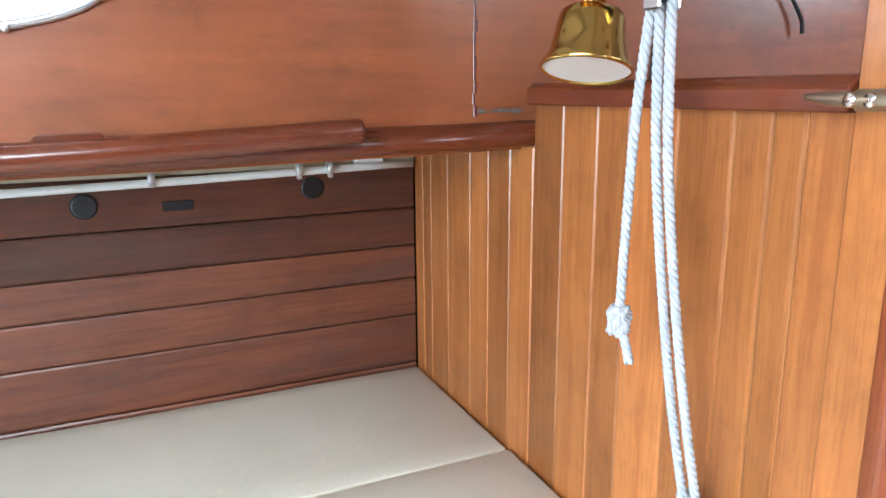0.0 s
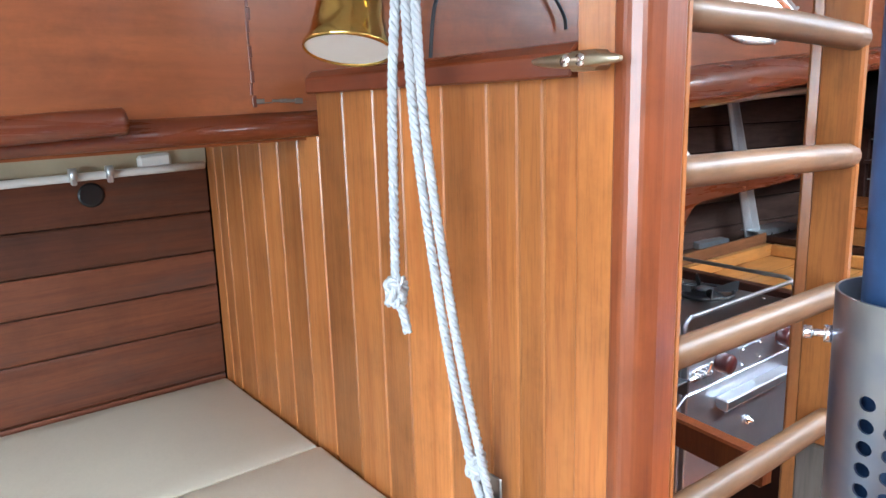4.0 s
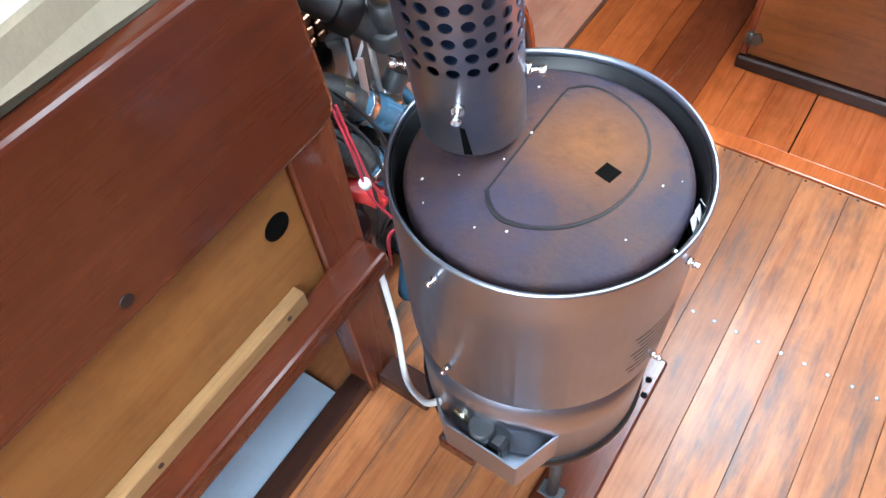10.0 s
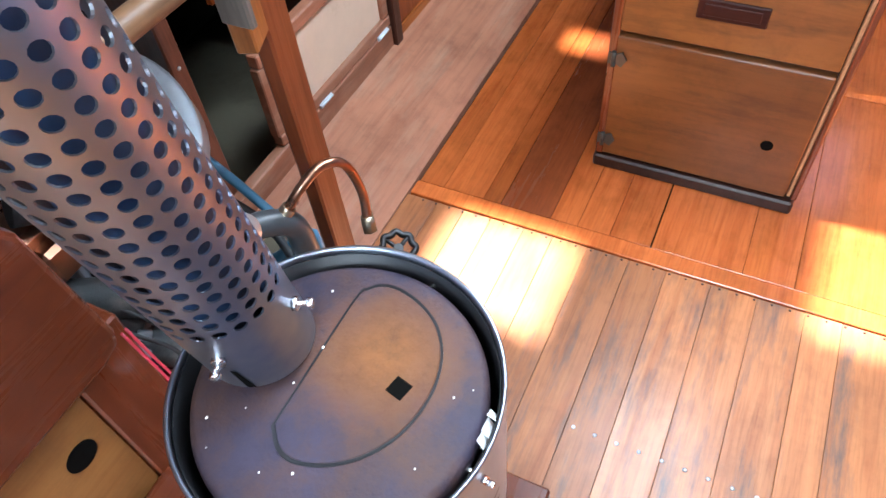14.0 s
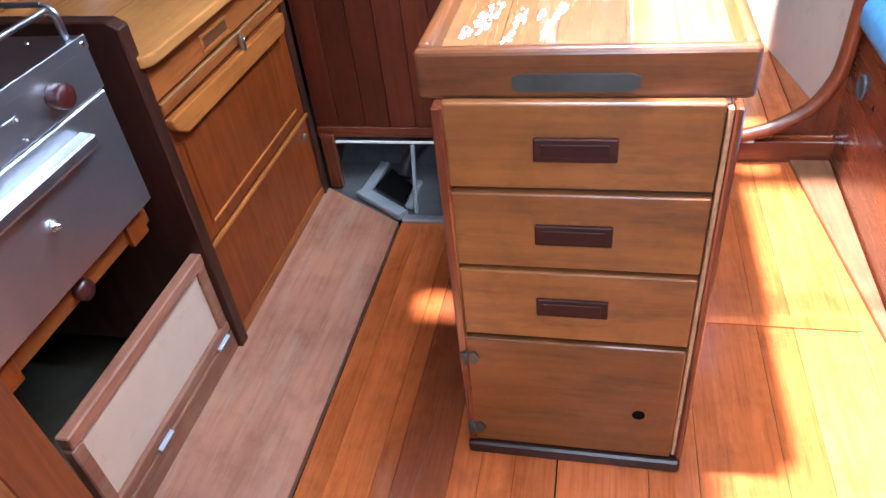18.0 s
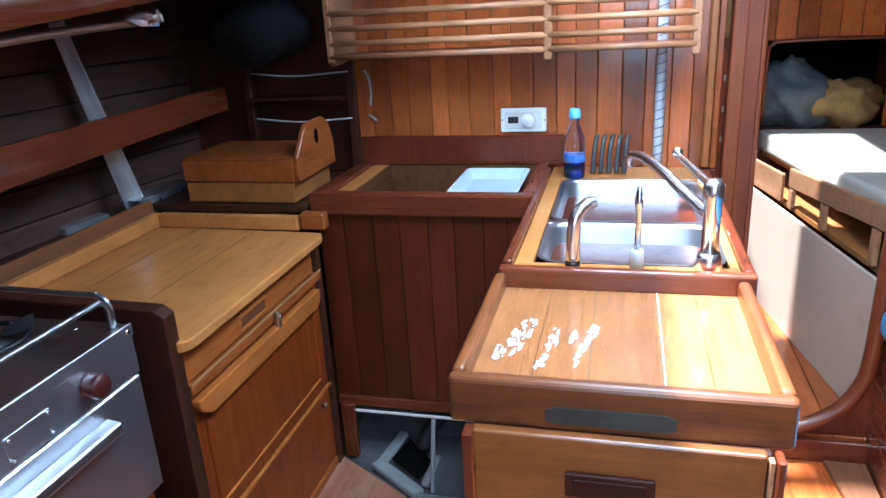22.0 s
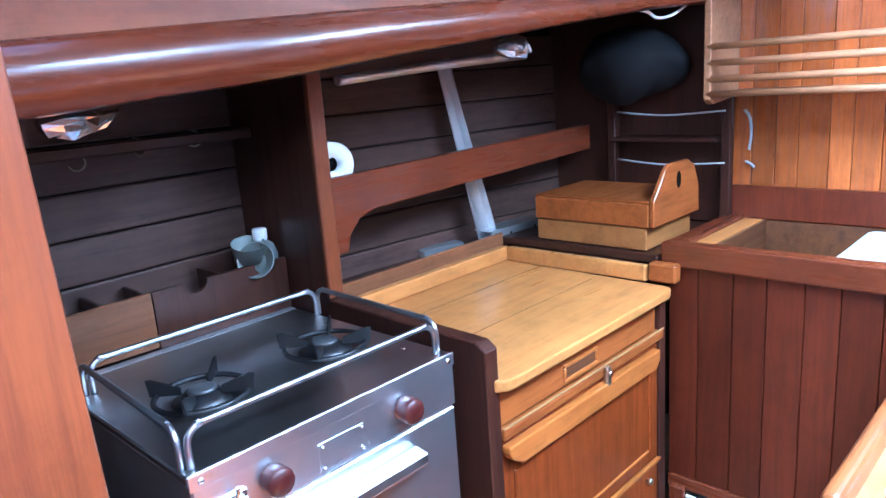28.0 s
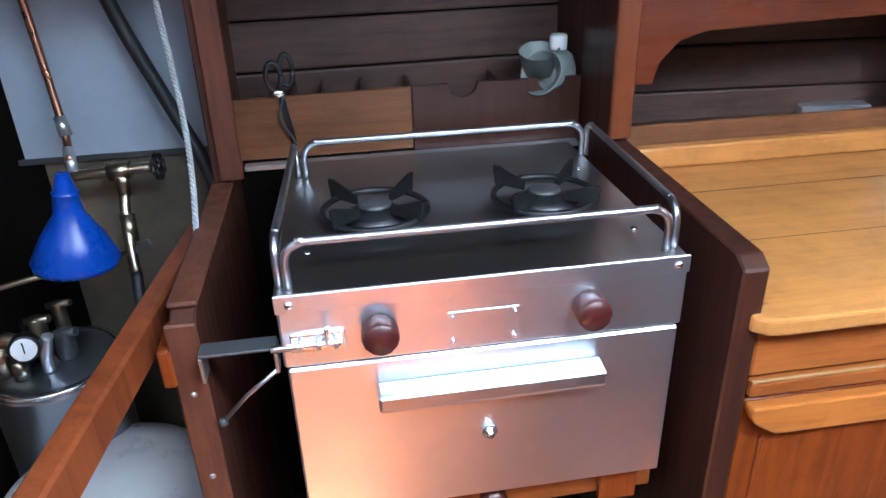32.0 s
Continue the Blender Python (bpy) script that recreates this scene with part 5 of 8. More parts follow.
for a in (170, 262, 350, 80):
    c, s_ = math.cos(radians(a)), math.sin(radians(a))
    part("spacer_bolt", bolt((SX + 0.152 * c, SY + 0.152 * s_, 0.660), (c, s_, 0), 0.0027, 0.010), M_CHROME, stove)
    part("spacer_bolt", bolt((SX + 0.152 * c, SY + 0.152 * s_, 0.480), (c, s_, 0), 0.0027, 0.010), M_CHROME, stove)
    part("stud", cyl(new_bm(), (SX + 0.130 * c, SY + 0.130 * s_, 0.660), (SX + 0.148 * c, SY + 0.148 * s_, 0.662), 0.003, 8), M_CHROME, stove)
# engraved notes on the casing, unreadable
for k in range(8):
    a0, a1 = radians(245 + 2 * (k % 3)), radians(274 - 4 * (k % 2))
    bm = new_bm()
    n = 8
    lo, hi = [], []
    for i in range(n + 1):
        a = lerp(a0, a1, i / n)
        for lst, z in ((lo, 0.565 - 0.011 * k), (hi, 0.569 - 0.011 * k)):
            lst.append(bm.verts.new((SX + 0.1524 * math.cos(a), SY + 0.1524 * math.sin(a), z)))
    for i in range(n):
        bm.faces.new((lo[i], lo[i + 1], hi[i + 1], hi[i]))
    part("engraved_line", bm, M_GREY_DARK, stove)
foil_bit = new_bm()
for k, (u0, u1) in enumerate(((268, 273), (272, 279), (278, 283))):
    q = [(SX + r * math.cos(radians(a)), SY + r * math.sin(radians(a)), z) for a, r, z in ((u0, 0.1475, 0.672 + 0.006 * k), (u1, 0.1475, 0.666), (u1, 0.140, 0.690 - 0.005 * k), (u0, 0.139, 0.692))]
    foil_bit.faces.new([foil_bit.verts.new(p) for p in q])
part("foil_scrap", foil_bit, M_WHITE_PLASTIC, stove, "torn scrap of white foil inside the rim")
# control box, legs and board
ctrl = part("valve_box", prism(new_bm(), [(-0.170, 0.045), (-0.192, 0.018), (-0.194, -0.082), (-0.118, -0.110), (-0.09, -0.05), (-0.10, 0.04)], "z", 0.292, 0.296), M_STEEL, stove, "folded steel valve box")
for qa, qb in (((-0.170, 0.045), (-0.192, 0.018)), ((-0.192, 0.018), (-0.194, -0.082)), ((-0.194, -0.082), (-0.118, -0.110))):
    part("box_side", beam(new_bm(), (qa[0], qa[1], 0.327), (qb[0], qb[1], 0.327), 0.0025, 0.066, 0), M_STEEL, ctrl)
part("valve", cyl(box(new_bm(), -0.182, -0.150, -0.055, -0.01, 0.297, 0.345, 0.004), (-0.170, -0.022, 0.335), (-0.174, -0.024, 0.372), 0.017, 18, bev=0.003), M_GREY_DARK, ctrl, "grey fuel valve with a round knob")
part("valve_spout", cyl(new_bm(), (-0.168, -0.004, 0.345), (-0.168, 0.02, 0.352), 0.007, 12), M_OLD_BRASS, ctrl)
for a in (228, 318, 48, 138):
    c, s_ = math.cos(radians(a)), math.sin(radians(a))
    x, y = SX + 0.125 * c, SY + 0.125 * s_
    part("leg", box(cyl(new_bm(), (x, y, 0.045), (x + 0.002 * c, y + 0.002 * s_, 0.256), 0.009, 12), x - 0.013, x + 0.013, y - 0.02, y + 0.02, 0.041, 0.047, 0.002), M_GREY_DARK, stove)
bd = thing("stove_board", (0.0, -0.06, 0.0), "dark red board with bolt holes under the stove", "board")
part("plank", B(-0.15, 0.20, -0.165, -0.075, 0.003, 0.04, 0.004), M_MAHOG_X, bd)
part("plank", B(-0.13, 0.17, 0.03, 0.10, 0.003, 0.04, 0.004), M_MAHOG_X, bd)
for x, y in ((0.15, -0.15), (0.12, -0.155), (-0.12, -0.145)):
    part("bolt_hole", cyl(new_bm(), (x, y, 0.0395), (x, y, 0.0406), 0.006, 12), M_VOID, bd)


def flue(z):
    t = (z - 0.76) / 0.56
    return Vector((-0.026 - 0.105 * t, 0.073 - 0.034 * t, z))


def guard():
    """Perforated sheet steel tube round the flue, plain along its lapped seam."""
    R, T, z0, z1 = 0.0515, 0.0018, 0.692, 1.35
    rows, n, first, du = 29, 12, radians(168), radians(18.5)
    cols, wide = 16, radians(360 - 16 * 18.5)
    bm = new_bm()
    pitch = (1.29 - 0.80) / rows

    def at(u, z, r):
        c = flue(z)
        return bm.verts.new((c.x + r * math.cos(u), c.y + r * math.sin(u), z))
    for i in range(cols):
        for j in range(rows):
            cu, cz = first + i * du, 0.80 + (j + 0.5) * pitch
            loops = []
            for r in (R, R - T):
                hole, edge = [], []
                for k in range(n):
                    a = 2 * math.pi * (k + 0.5) / n
                    ca, sa = math.cos(a), math.sin(a)
                    hole.append(at(cu + 0.0056 / R * ca, cz + 0.0056 * sa, r))
                    s = 1 / max(abs(ca), abs(sa))
                    edge.append(at(cu + du / 2 * min(1, max(-1, ca * s)), cz + pitch / 2 * min(1, max(-1, sa * s)), r))
                loops.append((hole, edge))
            (ho, eo), (hi, ei) = loops
            for k in range(n):
                m_ = (k + 1) % n
                bm.faces.new((eo[k], eo[m_], ho[m_], ho[k])).smooth = True
                bm.faces.new((ei[m_], ei[k], hi[k], hi[m_])).smooth = True
                bm.faces.new((ho[k], ho[m_], hi[m_], hi[k]))
    u0 = first + (cols - 0.5) * du
    third = math.tan(radians(15)) / 2
    turn = [first + (i + o) * du for i in range(cols) for o in (-0.5, -third, third)] + [u0 + wide * k / 8 for k in range(8)]
    for r in (R, R - T):
        for j in range(rows):
            za, zb = 0.80 + j * pitch, 0.80 + (j + 1) * pitch
            for k in range(8):
                ua, ub = u0 + wide * k / 8, u0 + wide * (k + 1) / 8
                bm.faces.new((at(ua, za, r), at(ub, za, r), at(ub, zb, r), at(ua, zb, r))).smooth = True
        for za, zb in ((z0, 0.80), (1.29, z1)):
            a, b = [at(u, za, r) for u in turn], [at(u, zb, r) for u in turn]
            for k in range(len(turn)):
                bm.faces.new((a[k], a[(k + 1) % len(turn)], b[(k + 1) % len(turn)], b[k])).smooth = True
    for z in (z0, z1):
        a, b = [at(u, z, R) for u in turn], [at(u, z, R - T) for u in turn]
        for k in range(len(turn)):
            bm.faces.new((a[k], a[(k + 1) % len(turn)], b[(k + 1) % len(turn)], b[k]))
    bmesh.ops.remove_doubles(bm, verts=bm.verts, dist=0.0002)
    bmesh.ops.recalc_face_normals(bm, faces=bm.faces)
    for e in bm.edges:
        e.smooth = e.calc_face_angle(0) < 0.7
    return bm


# flat patch on the guard, coloured near black as the slot's shade
def notch():
    bm = new_bm()
    q = []
    for a, z in ((203, 0.6935), (212, 0.6935), (208, 0.735), (203, 0.738)):
        c = flue(z)
        q.append(bm.verts.new((c.x + 0.0521 * math.cos(radians(a)), c.y + 0.0521 * math.sin(radians(a)), z)))
    bm.faces.new(q)
    return bm


fl = thing("flue_pipe", (-0.02, 0.055, 0.68), "blued steel flue in a perforated stainless guard", "flue")
gd = part("guard", guard(), M_GUARD, fl, "perforated stainless heat guard")
part("notch", notch(), M_VOID, gd, "near-black patch standing for the slot at the guard's foot")
part("pipe", tube(new_bm(), [flue(0.677), flue(1.2), flue(1.9)], 0.0365, 40, straight=True), M_BLUE_PIPE, fl, "heat-blued inner pipe")


# ---- posts and rails beside the stove ----
post2 = thing("galley_post", (0.45, 0.37, 0.0), "red varnished upright post with a pale batten", "post", kind="structure")
part("shaft", beam(new_bm(), (0.4355, 0.3585, 0.0), (0.382, 0.349, 1.9), 0.090, 0.026, 0.004, up=(-0.34, 0.94, 0)), M_POST, post2)
part("batten", beam(new_bm(), (0.347, 0.329, 0.72), (0.322, 0.321, 1.88), 0.054, 0.030, 0.003, up=(-0.34, 0.94, 0)), M_FIR, post2, "pale fir batten screwed to the post")
ladder = thing("rail_ladder", (0.1, 0.25, 0.88), "worn round wooden rails between post and grey stile", "rails")
part("stile", beam(new_bm(), (0.275, 0.272, 1.02), (0.262, 0.272, 1.86), 0.014, 0.05, 0.003, up=(0, 1, 0)), M_FIR, ladder, "pale fir stile")
part("strap", beam(new_bm(), (0.279, 0.272, 0.80), (0.276, 0.272, 1.018), 0.012, 0.046, 0.003, up=(0, 1, 0)), M_GREY_WOOD, ladder, "weathered grey end piece")
for z in (1.685, 1.545, 1.408, 1.236, 1.066, 0.90):
    part("rail", tube(new_bm(), [(-0.118, 0.252, z + 0.003), (0.08, 0.252, z), (0.268, 0.258, z - 0.006)], 0.015, 16), M_RUNG, ladder)
lowbar = thing("locker_rail", (0.5, 0.58, 0.86), "varnished rail from the post to the cooker divider", "rail", kind="structure")
part("bar", beam(new_bm(), (0.430, 0.408, 0.862), (0.509, 1.12, 0.868), 0.032, 0.056, 0.004), M_POST, lowbar)
part("block", B(0.4975, 0.514, 0.722, 0.80, 0.815, 0.872, 0.003), M_TEAK, lowbar, "bright teak packing block")

# flue guard bolts
for z in (1.315, 0.765):
    c = flue(z)
    for a in (205, 115, 295, 25):
        d = Vector((math.cos(radians(a)), math.sin(radians(a)), 0))
        part("guard_bolt", bolt(c + d * 0.0515, d, 0.0042, 0.016), M_CHROME, fl)
part("collar", tube(new_bm(), [flue(0.679), flue(0.70), flue(0.735)], 0.0445, 40, straight=True), M_CAST, fl, "cast flue spigot")

# ---- machinery in the open locker between berth and cooker ----
solid("locker_bottom", B(-0.05, 0.512, 0.42, 1.44, 0.02, 0.035, 0.001), M_BILGE, "dirty cream painted bottom of the machinery locker", "panel", kind="structure")
pump = thing("blower_housing", (0.16, 0.45, 0.45), "round grey metal blower housing with printed notes", "blower")
ax = Vector((-0.55, -0.42, 0.72)).normalized()
pc = Vector((0.165, 0.455, 0.655))


def spin(prof, c, d, seg=40):
    return lathe(new_bm(), prof, c, seg, d)


part("drum", spin([(0.0, -0.09), (0.10, -0.09), (0.112, -0.08), (0.115, 0.0), (0.105, 0.012), (0.0, 0.014)], pc, ax), M_PALE_GREY, pump)
part("rim", spin([(0.107, 0.008), (0.122, 0.008), (0.124, 0.014), (0.120, 0.020), (0.107, 0.020)], pc, ax), M_PALE_GREY, pump)
u = ax.cross(Vector((0, 0, 1))).normalized()
v = u.cross(ax)
for k in range(5):
    bm = new_bm()
    c = pc + ax * 0.0155 + v * (0.045 - 0.011 * k)
    for j, wd in enumerate((0.03, 0.02, 0.026)):
        o = u * (-0.055 + 0.034 * j)
        q = [c + o, c + o + u * wd, c + o + u * wd + v * 0.003, c + o + v * 0.003]
        bm.faces.new([bm.verts.new(p) for p in q])
    part("printed_line", bm, M_GREY_DARK, pump)
part("motor_cap", beam(new_bm(), pc + ax * 0.015 - v * 0.01 - u * 0.03, pc + ax * 0.055 - v * 0.01 - u * 0.03, 0.045, 0.085, 0.012, up=tuple(v)), M_GREY_DARK, pump, "dark cast inlet cap")
part("stand", B(0.10, 0.24, 0.40, 0.52, 0.035, 0.55, 0.004), M_GREY_DARK, pump)
plate = part("name_plate", beam(new_bm(), (0.085, 0.335, 0.60), (0.145, 0.365, 0.60), 0.004, 0.10, 0.001), M_GREY, pump, "grey name plate with an unreadable brown label")
part("label", beam(new_bm(), (0.095, 0.3365, 0.602), (0.137, 0.3575, 0.602), 0.0048, 0.06, 0.0005), M_DARKWOOD, plate)

gate = thing("gate_valve", (0.09, 0.27, 0.55), "black gate valve with a cast red handwheel", "valve")


def handwheel(c, d, r, parent, mat, label):
    bm = new_bm()
    d = Vector(d).normalized()
    a = d.cross(Vector((0.2, 0.9, 0.1))).normalized()
    b = d.cross(a)
    n = 8
    ring = []
    for k in range(n * 6 + 1):
        t = 2 * math.pi * k / (n * 6)
        ring.append(Vector(c) + (a * math.cos(t) + b * math.sin(t)) * r * (1 + 0.09 * math.cos(n * t)))
    tube(bm, ring, r * 0.2, 8, straight=True)
    for k in range(4):
        t = math.pi / 2 * k
        tube(bm, [Vector(c), Vector(c) + (a * math.cos(t) + b * math.sin(t)) * r], r * 0.13, 8, straight=True)
    cyl(bm, Vector(c) - d * 0.006, Vector(c) + d * 0.007, r * 0.3, 12)
    return part("handwheel", bm, mat, parent, label)


handwheel((0.09, 0.262, 0.728), (-0.25, -0.35, 0.9), 0.019, gate, M_RED, "cast red handwheel")
part("stem", cyl(new_bm(), (0.098, 0.272, 0.66), (0.09, 0.262, 0.728), 0.007, 12), M_CHROME, gate)
part("gland_nut", cyl(new_bm(), (0.095, 0.269, 0.690), (0.093, 0.266, 0.706), 0.013, 6), M_OLD_BRASS, gate)
part("bonnet", cyl(cyl(new_bm(), (0.100, 0.275, 0.645), (0.096, 0.270, 0.690), 0.018, 8), (0.104, 0.279, 0.622), (0.100, 0.275, 0.652), 0.025, 16, bev=0.004), M_GREY_DARK, gate)
part("body", tube(new_bm(), [(-0.01, 0.375, 0.745), (0.03, 0.355, 0.722), (0.07, 0.31, 0.675), (0.104, 0.28, 0.632), (0.135, 0.27, 0.595), (0.17, 0.275, 0.555)], 0.020, 16), M_GREY_DARK, gate)
for p, q, r in (((0.020, 0.361, 0.728), (0.036, 0.350, 0.716), 0.026), ((0.062, 0.318, 0.684), (0.078, 0.302, 0.665), 0.027), ((0.122, 0.274, 0.609), (0.138, 0.270, 0.591), 0.028)):
    part("collar", cyl(new_bm(), p, q, r, 8, bev=0.002), M_BLACK, gate)
part("clamp", cyl(new_bm(), (0.148, 0.268, 0.583), (0.168, 0.272, 0.560), 0.026, 18, bev=0.003), M_ALU, gate)
pipes = thing("pipe_cluster", (0.05, 0.27, 0.06), "black and blue seawater pipes with hose clamps", "pipes")
part("coupling", tube(new_bm(), [(-0.025, 0.37, 0.605), (0.01, 0.325, 0.592), (0.048, 0.298, 0.556)], 0.0255, 16), M_CORRODED, pipes)
part("hose", tube(new_bm(), [(0.044, 0.300, 0.560), (0.075, 0.288, 0.522), (0.108, 0.284, 0.478), (0.128, 0.290, 0.440), (0.135, 0.305, 0.38)], 0.0225, 16), M_BLUE_HOSE, pipes, "blue ribbed hose")
part("coupling", tube(new_bm(), [(-0.035, 0.345, 0.535), (0.0, 0.300, 0.515), (0.022, 0.275, 0.480)], 0.0245, 16), M_CORRODED, pipes)
part("hose", tube(new_bm(), [(0.019, 0.279, 0.486), (0.038, 0.262, 0.450), (0.050, 0.254, 0.395), (0.052, 0.252, 0.25), (0.055, 0.28, 0.1)], 0.0215, 16), M_BLUE_HOSE, pipes, "blue ribbed hose")
part("hex_nut", cyl(new_bm(), (0.026, 0.3135, 0.578), (0.036, 0.307, 0.568), 0.030, 6, bev=0.002), M_OLD_BRASS, pipes, "dull brass union nut")
part("hex_nut", cyl(new_bm(), (-0.014, 0.318, 0.524), (-0.004, 0.306, 0.517), 0.029, 6, bev=0.002), M_PALE_GREY, pipes, "chalky grey union nut")
part("tape_wrap", cyl(new_bm(), (0.068, 0.2915, 0.531), (0.090, 0.286, 0.502), 0.0238, 18, bev=0.002), plain("blue_tape", (0.10, 0.27, 0.42), 0.4, vary=0.3, scale=30), pipes, "pale blue tape round the hose")
part("red_stub", tube(new_bm(), [(-0.030, 0.315, 0.455), (-0.004, 0.276, 0.446), (0.014, 0.252, 0.424)], 0.017, 14), M_RED, pipes, "short red rubber stub")
for k in range(3):
    part("black_wire", tube(new_bm(), [(-0.03 + 0.012 * k, 0.350, 0.62), (-0.02 + 0.02 * k, 0.300 - 0.006 * k, 0.575 + 0.008 * k), (0.0 + 0.022 * k, 0.262 - 0.004 * k, 0.52 - 0.01 * k), (-0.01 + 0.018 * k, 0.242, 0.43 - 0.015 * k), (0.0 + 0.01 * k, 0.27, 0.33)], 0.0028, 6), M_RUBBER, pipes)
part("white_rod", cyl(new_bm(), (0.098, 0.305, 0.640), (0.094, 0.298, 0.530), 0.0042, 10), M_WHITE, pipes, "chalky white rod")
part("elbow", tube(new_bm(), [(0.02, 0.42, 0.56), (0.0, 0.36, 0.545), (0.01, 0.325, 0.525)], 0.028, 16), M_GREY_DARK, pipes)
part("elbow", tube(new_bm(), [(-0.04, 0.40, 0.50), (-0.035, 0.36, 0.485), (-0.01, 0.315, 0.468)], 0.026, 16), M_GREY_DARK, pipes)
for c0, c1 in (((0.050, 0.297, 0.552), (0.058, 0.294, 0.542)), ((0.112, 0.284, 0.472), (0.118, 0.286, 0.462)), ((0.024, 0.274, 0.478), (0.030, 0.269, 0.466))):
    part("clamp", cyl(new_bm(), c0, c1, 0.0265, 20, bev=0.001), M_CHROME, pipes)
for i in range(5):
    part("hose_rib", cyl(new_bm(), (0.0515, 0.252, 0.36 - 0.03 * i), (0.0515, 0.252, 0.35 - 0.03 * i), 0.0235, 16, bev=0.003), M_BLUE_HOSE, pipes)
part("rusty_manifold", box(box(new_bm(), -0.03, 0.04, 0.38, 0.46, 0.62, 0.70, 0.008), -0.02, 0.03, 0.36, 0.40, 0.63, 0.68, 0.006), M_COPPER, pipes, "coppery manifold block")
for k in range(4):
    for j in range(3):
        part("terminal", B(0.035 + 0.019 * k, 0.050 + 0.019 * k, 0.366, 0.380, 0.640 - 0.018 * j, 0.654 - 0.018 * j, 0.002), M_COPPER, pipes, "coppery terminal block")
part("terminal_base", B(0.028, 0.118, 0.381, 0.392, 0.592, 0.662, 0.002), M_BLACK, pipes)
part("junction_box", B(0.055, 0.125, 0.370, 0.40, 0.505, 0.585, 0.006, seg=2), M_GREY, pipes, "pale grey junction box")
part("backing_board", B(-0.055, 0.13, 0.462, 0.470, 0.40, 0.61, 0.002), M_BILGE, pipes, "cream painted backing board")
part("lever", beam(new_bm(), (0.062, 0.292, 0.62), (0.05, 0.282, 0.54), 0.010, 0.004, 0.001), M_ALU, pipes, "steel valve lever")
part("cock", cyl(cyl(new_bm(), (0.110, 0.318, 0.512), (0.118, 0.294, 0.522), 0.022, 16, bev=0.004), (0.118, 0.294, 0.522), (0.121, 0.288, 0.525), 0.008, 6), M_ALU, pipes, "cast alloy cock")
solid("bilge_pump", cyl(box(new_bm(), -0.05, 0.03, 0.30, 0.40, 0.05, 0.30, 0.015, seg=2), (-0.02, 0.33, 0.30), (-0.02, 0.30, 0.37), 0.035, 18, bev=0.006), M_MAROON, "dark red bilge pump low in the locker", "pump")
solid("white_pipe", tube(new_bm(), [(-0.035, 0.245, 0.37), (-0.04, 0.235, 0.28), (-0.06, 0.21, 0.20), (-0.11, 0.16, 0.17), (-0.15, 0.09, 0.25), (-0.16, 0.05, 0.32)], 0.005, 10), M_WHITE_PLASTIC, "thin white fuel pipe to the stove", "pipe")
solid("wood_block", B(-0.092, -0.045, 0.150, 0.254, 0.002, 0.045, 0.006, seg=2), M_DIVIDER, "dirty brown wooden block on the sole beside the post", "block")
wires = thing("red_wires", (-0.055, 0.24, 0.3), "tied red electric wires beside the post", "wires")
for k in range(2):
    o = 0.006 * k
    part("wire", tube(new_bm(), [(-0.052 + o, 0.232, 0.66), (-0.048 + o, 0.22, 0.58), (-0.045 + o * 2, 0.215, 0.52), (-0.03 + o * 3, 0.205, 0.47), (-0.02 + o * 4, 0.20 - o, 0.44), (-0.035 + o, 0.21, 0.42), (-0.03, 0.22, 0.34)], 0.0018, 8), M_REDWIRE, wires)
part("cable_tie", cyl(new_bm(), (-0.047, 0.2165, 0.545), (-0.045, 0.2155, 0.535), 0.007, 10), M_WHITE_PLASTIC, wires)
loop = thing("copper_loop", (0.32, 0.24, 0.4), "looped copper-braid hose with brass nuts", "hose")
part("hose", tube(new_bm(), [(0.262, 0.285, 0.50), (0.285, 0.265, 0.535), (0.32, 0.25, 0.55), (0.352, 0.235, 0.53), (0.36, 0.22, 0.47), (0.345, 0.21, 0.42)], 0.0075, 12), M_COPPER, loop)
part("nut", cyl(new_bm(), (0.25, 0.295, 0.485), (0.266, 0.282, 0.505), 0.012, 6), M_OLD_BRASS, loop)
part("nut", cyl(new_bm(), (0.348, 0.212, 0.43), (0.34, 0.205, 0.405), 0.012, 6), M_OLD_BRASS, loop)
part("stub", tube(new_bm(), [(0.17, 0.33, 0.50), (0.22, 0.31, 0.50), (0.262, 0.285, 0.47), (0.27, 0.28, 0.40)], 0.02, 12), M_GREY_DARK, loop)
stop = thing("stop_cock", (0.29, 0.11, 0.2), "small stop cock with a black handwheel", "valve")
handwheel((0.28, 0.115, 0.47), (-0.3, -0.4, 0.87), 0.024, stop, M_BLACK, "black handwheel")
part("stem", cyl(cyl(new_bm(), (0.28, 0.115, 0.47), (0.295, 0.135, 0.38), 0.006, 10), (0.29, 0.13, 0.40), (0.31, 0.16, 0.035), 0.014, 12), M_OLD_BRASS, stop)

mc = thing("filter_unit", (0.02, 0.42, 0.3), "black fuel filter crowded among pipe unions", "filter")
part("bowl", lathe(new_bm(), [(0.0, 0.0), (0.026, 0.0), (0.036, 0.015), (0.038, 0.09), (0.044, 0.095), (0.044, 0.12), (0.03, 0.135), (0.0, 0.137)], (0.06, 0.40, 0.46), 24), M_BLACK, mc)
part("head", cyl(cyl(new_bm(), (0.06, 0.40, 0.59), (0.06, 0.40, 0.625), 0.022, 6), (0.02, 0.39, 0.605), (0.10, 0.41, 0.605), 0.013, 10), M_OLD_BRASS, mc)
part("bracket", B(0.01, 0.02, 0.38, 0.46, 0.44, 0.62, 0.002), M_GREY, mc)
un = thing("pipe_union", (0.12, 0.30, 0.4), "chain of black and steel pipe unions beside the stove", "pipes")
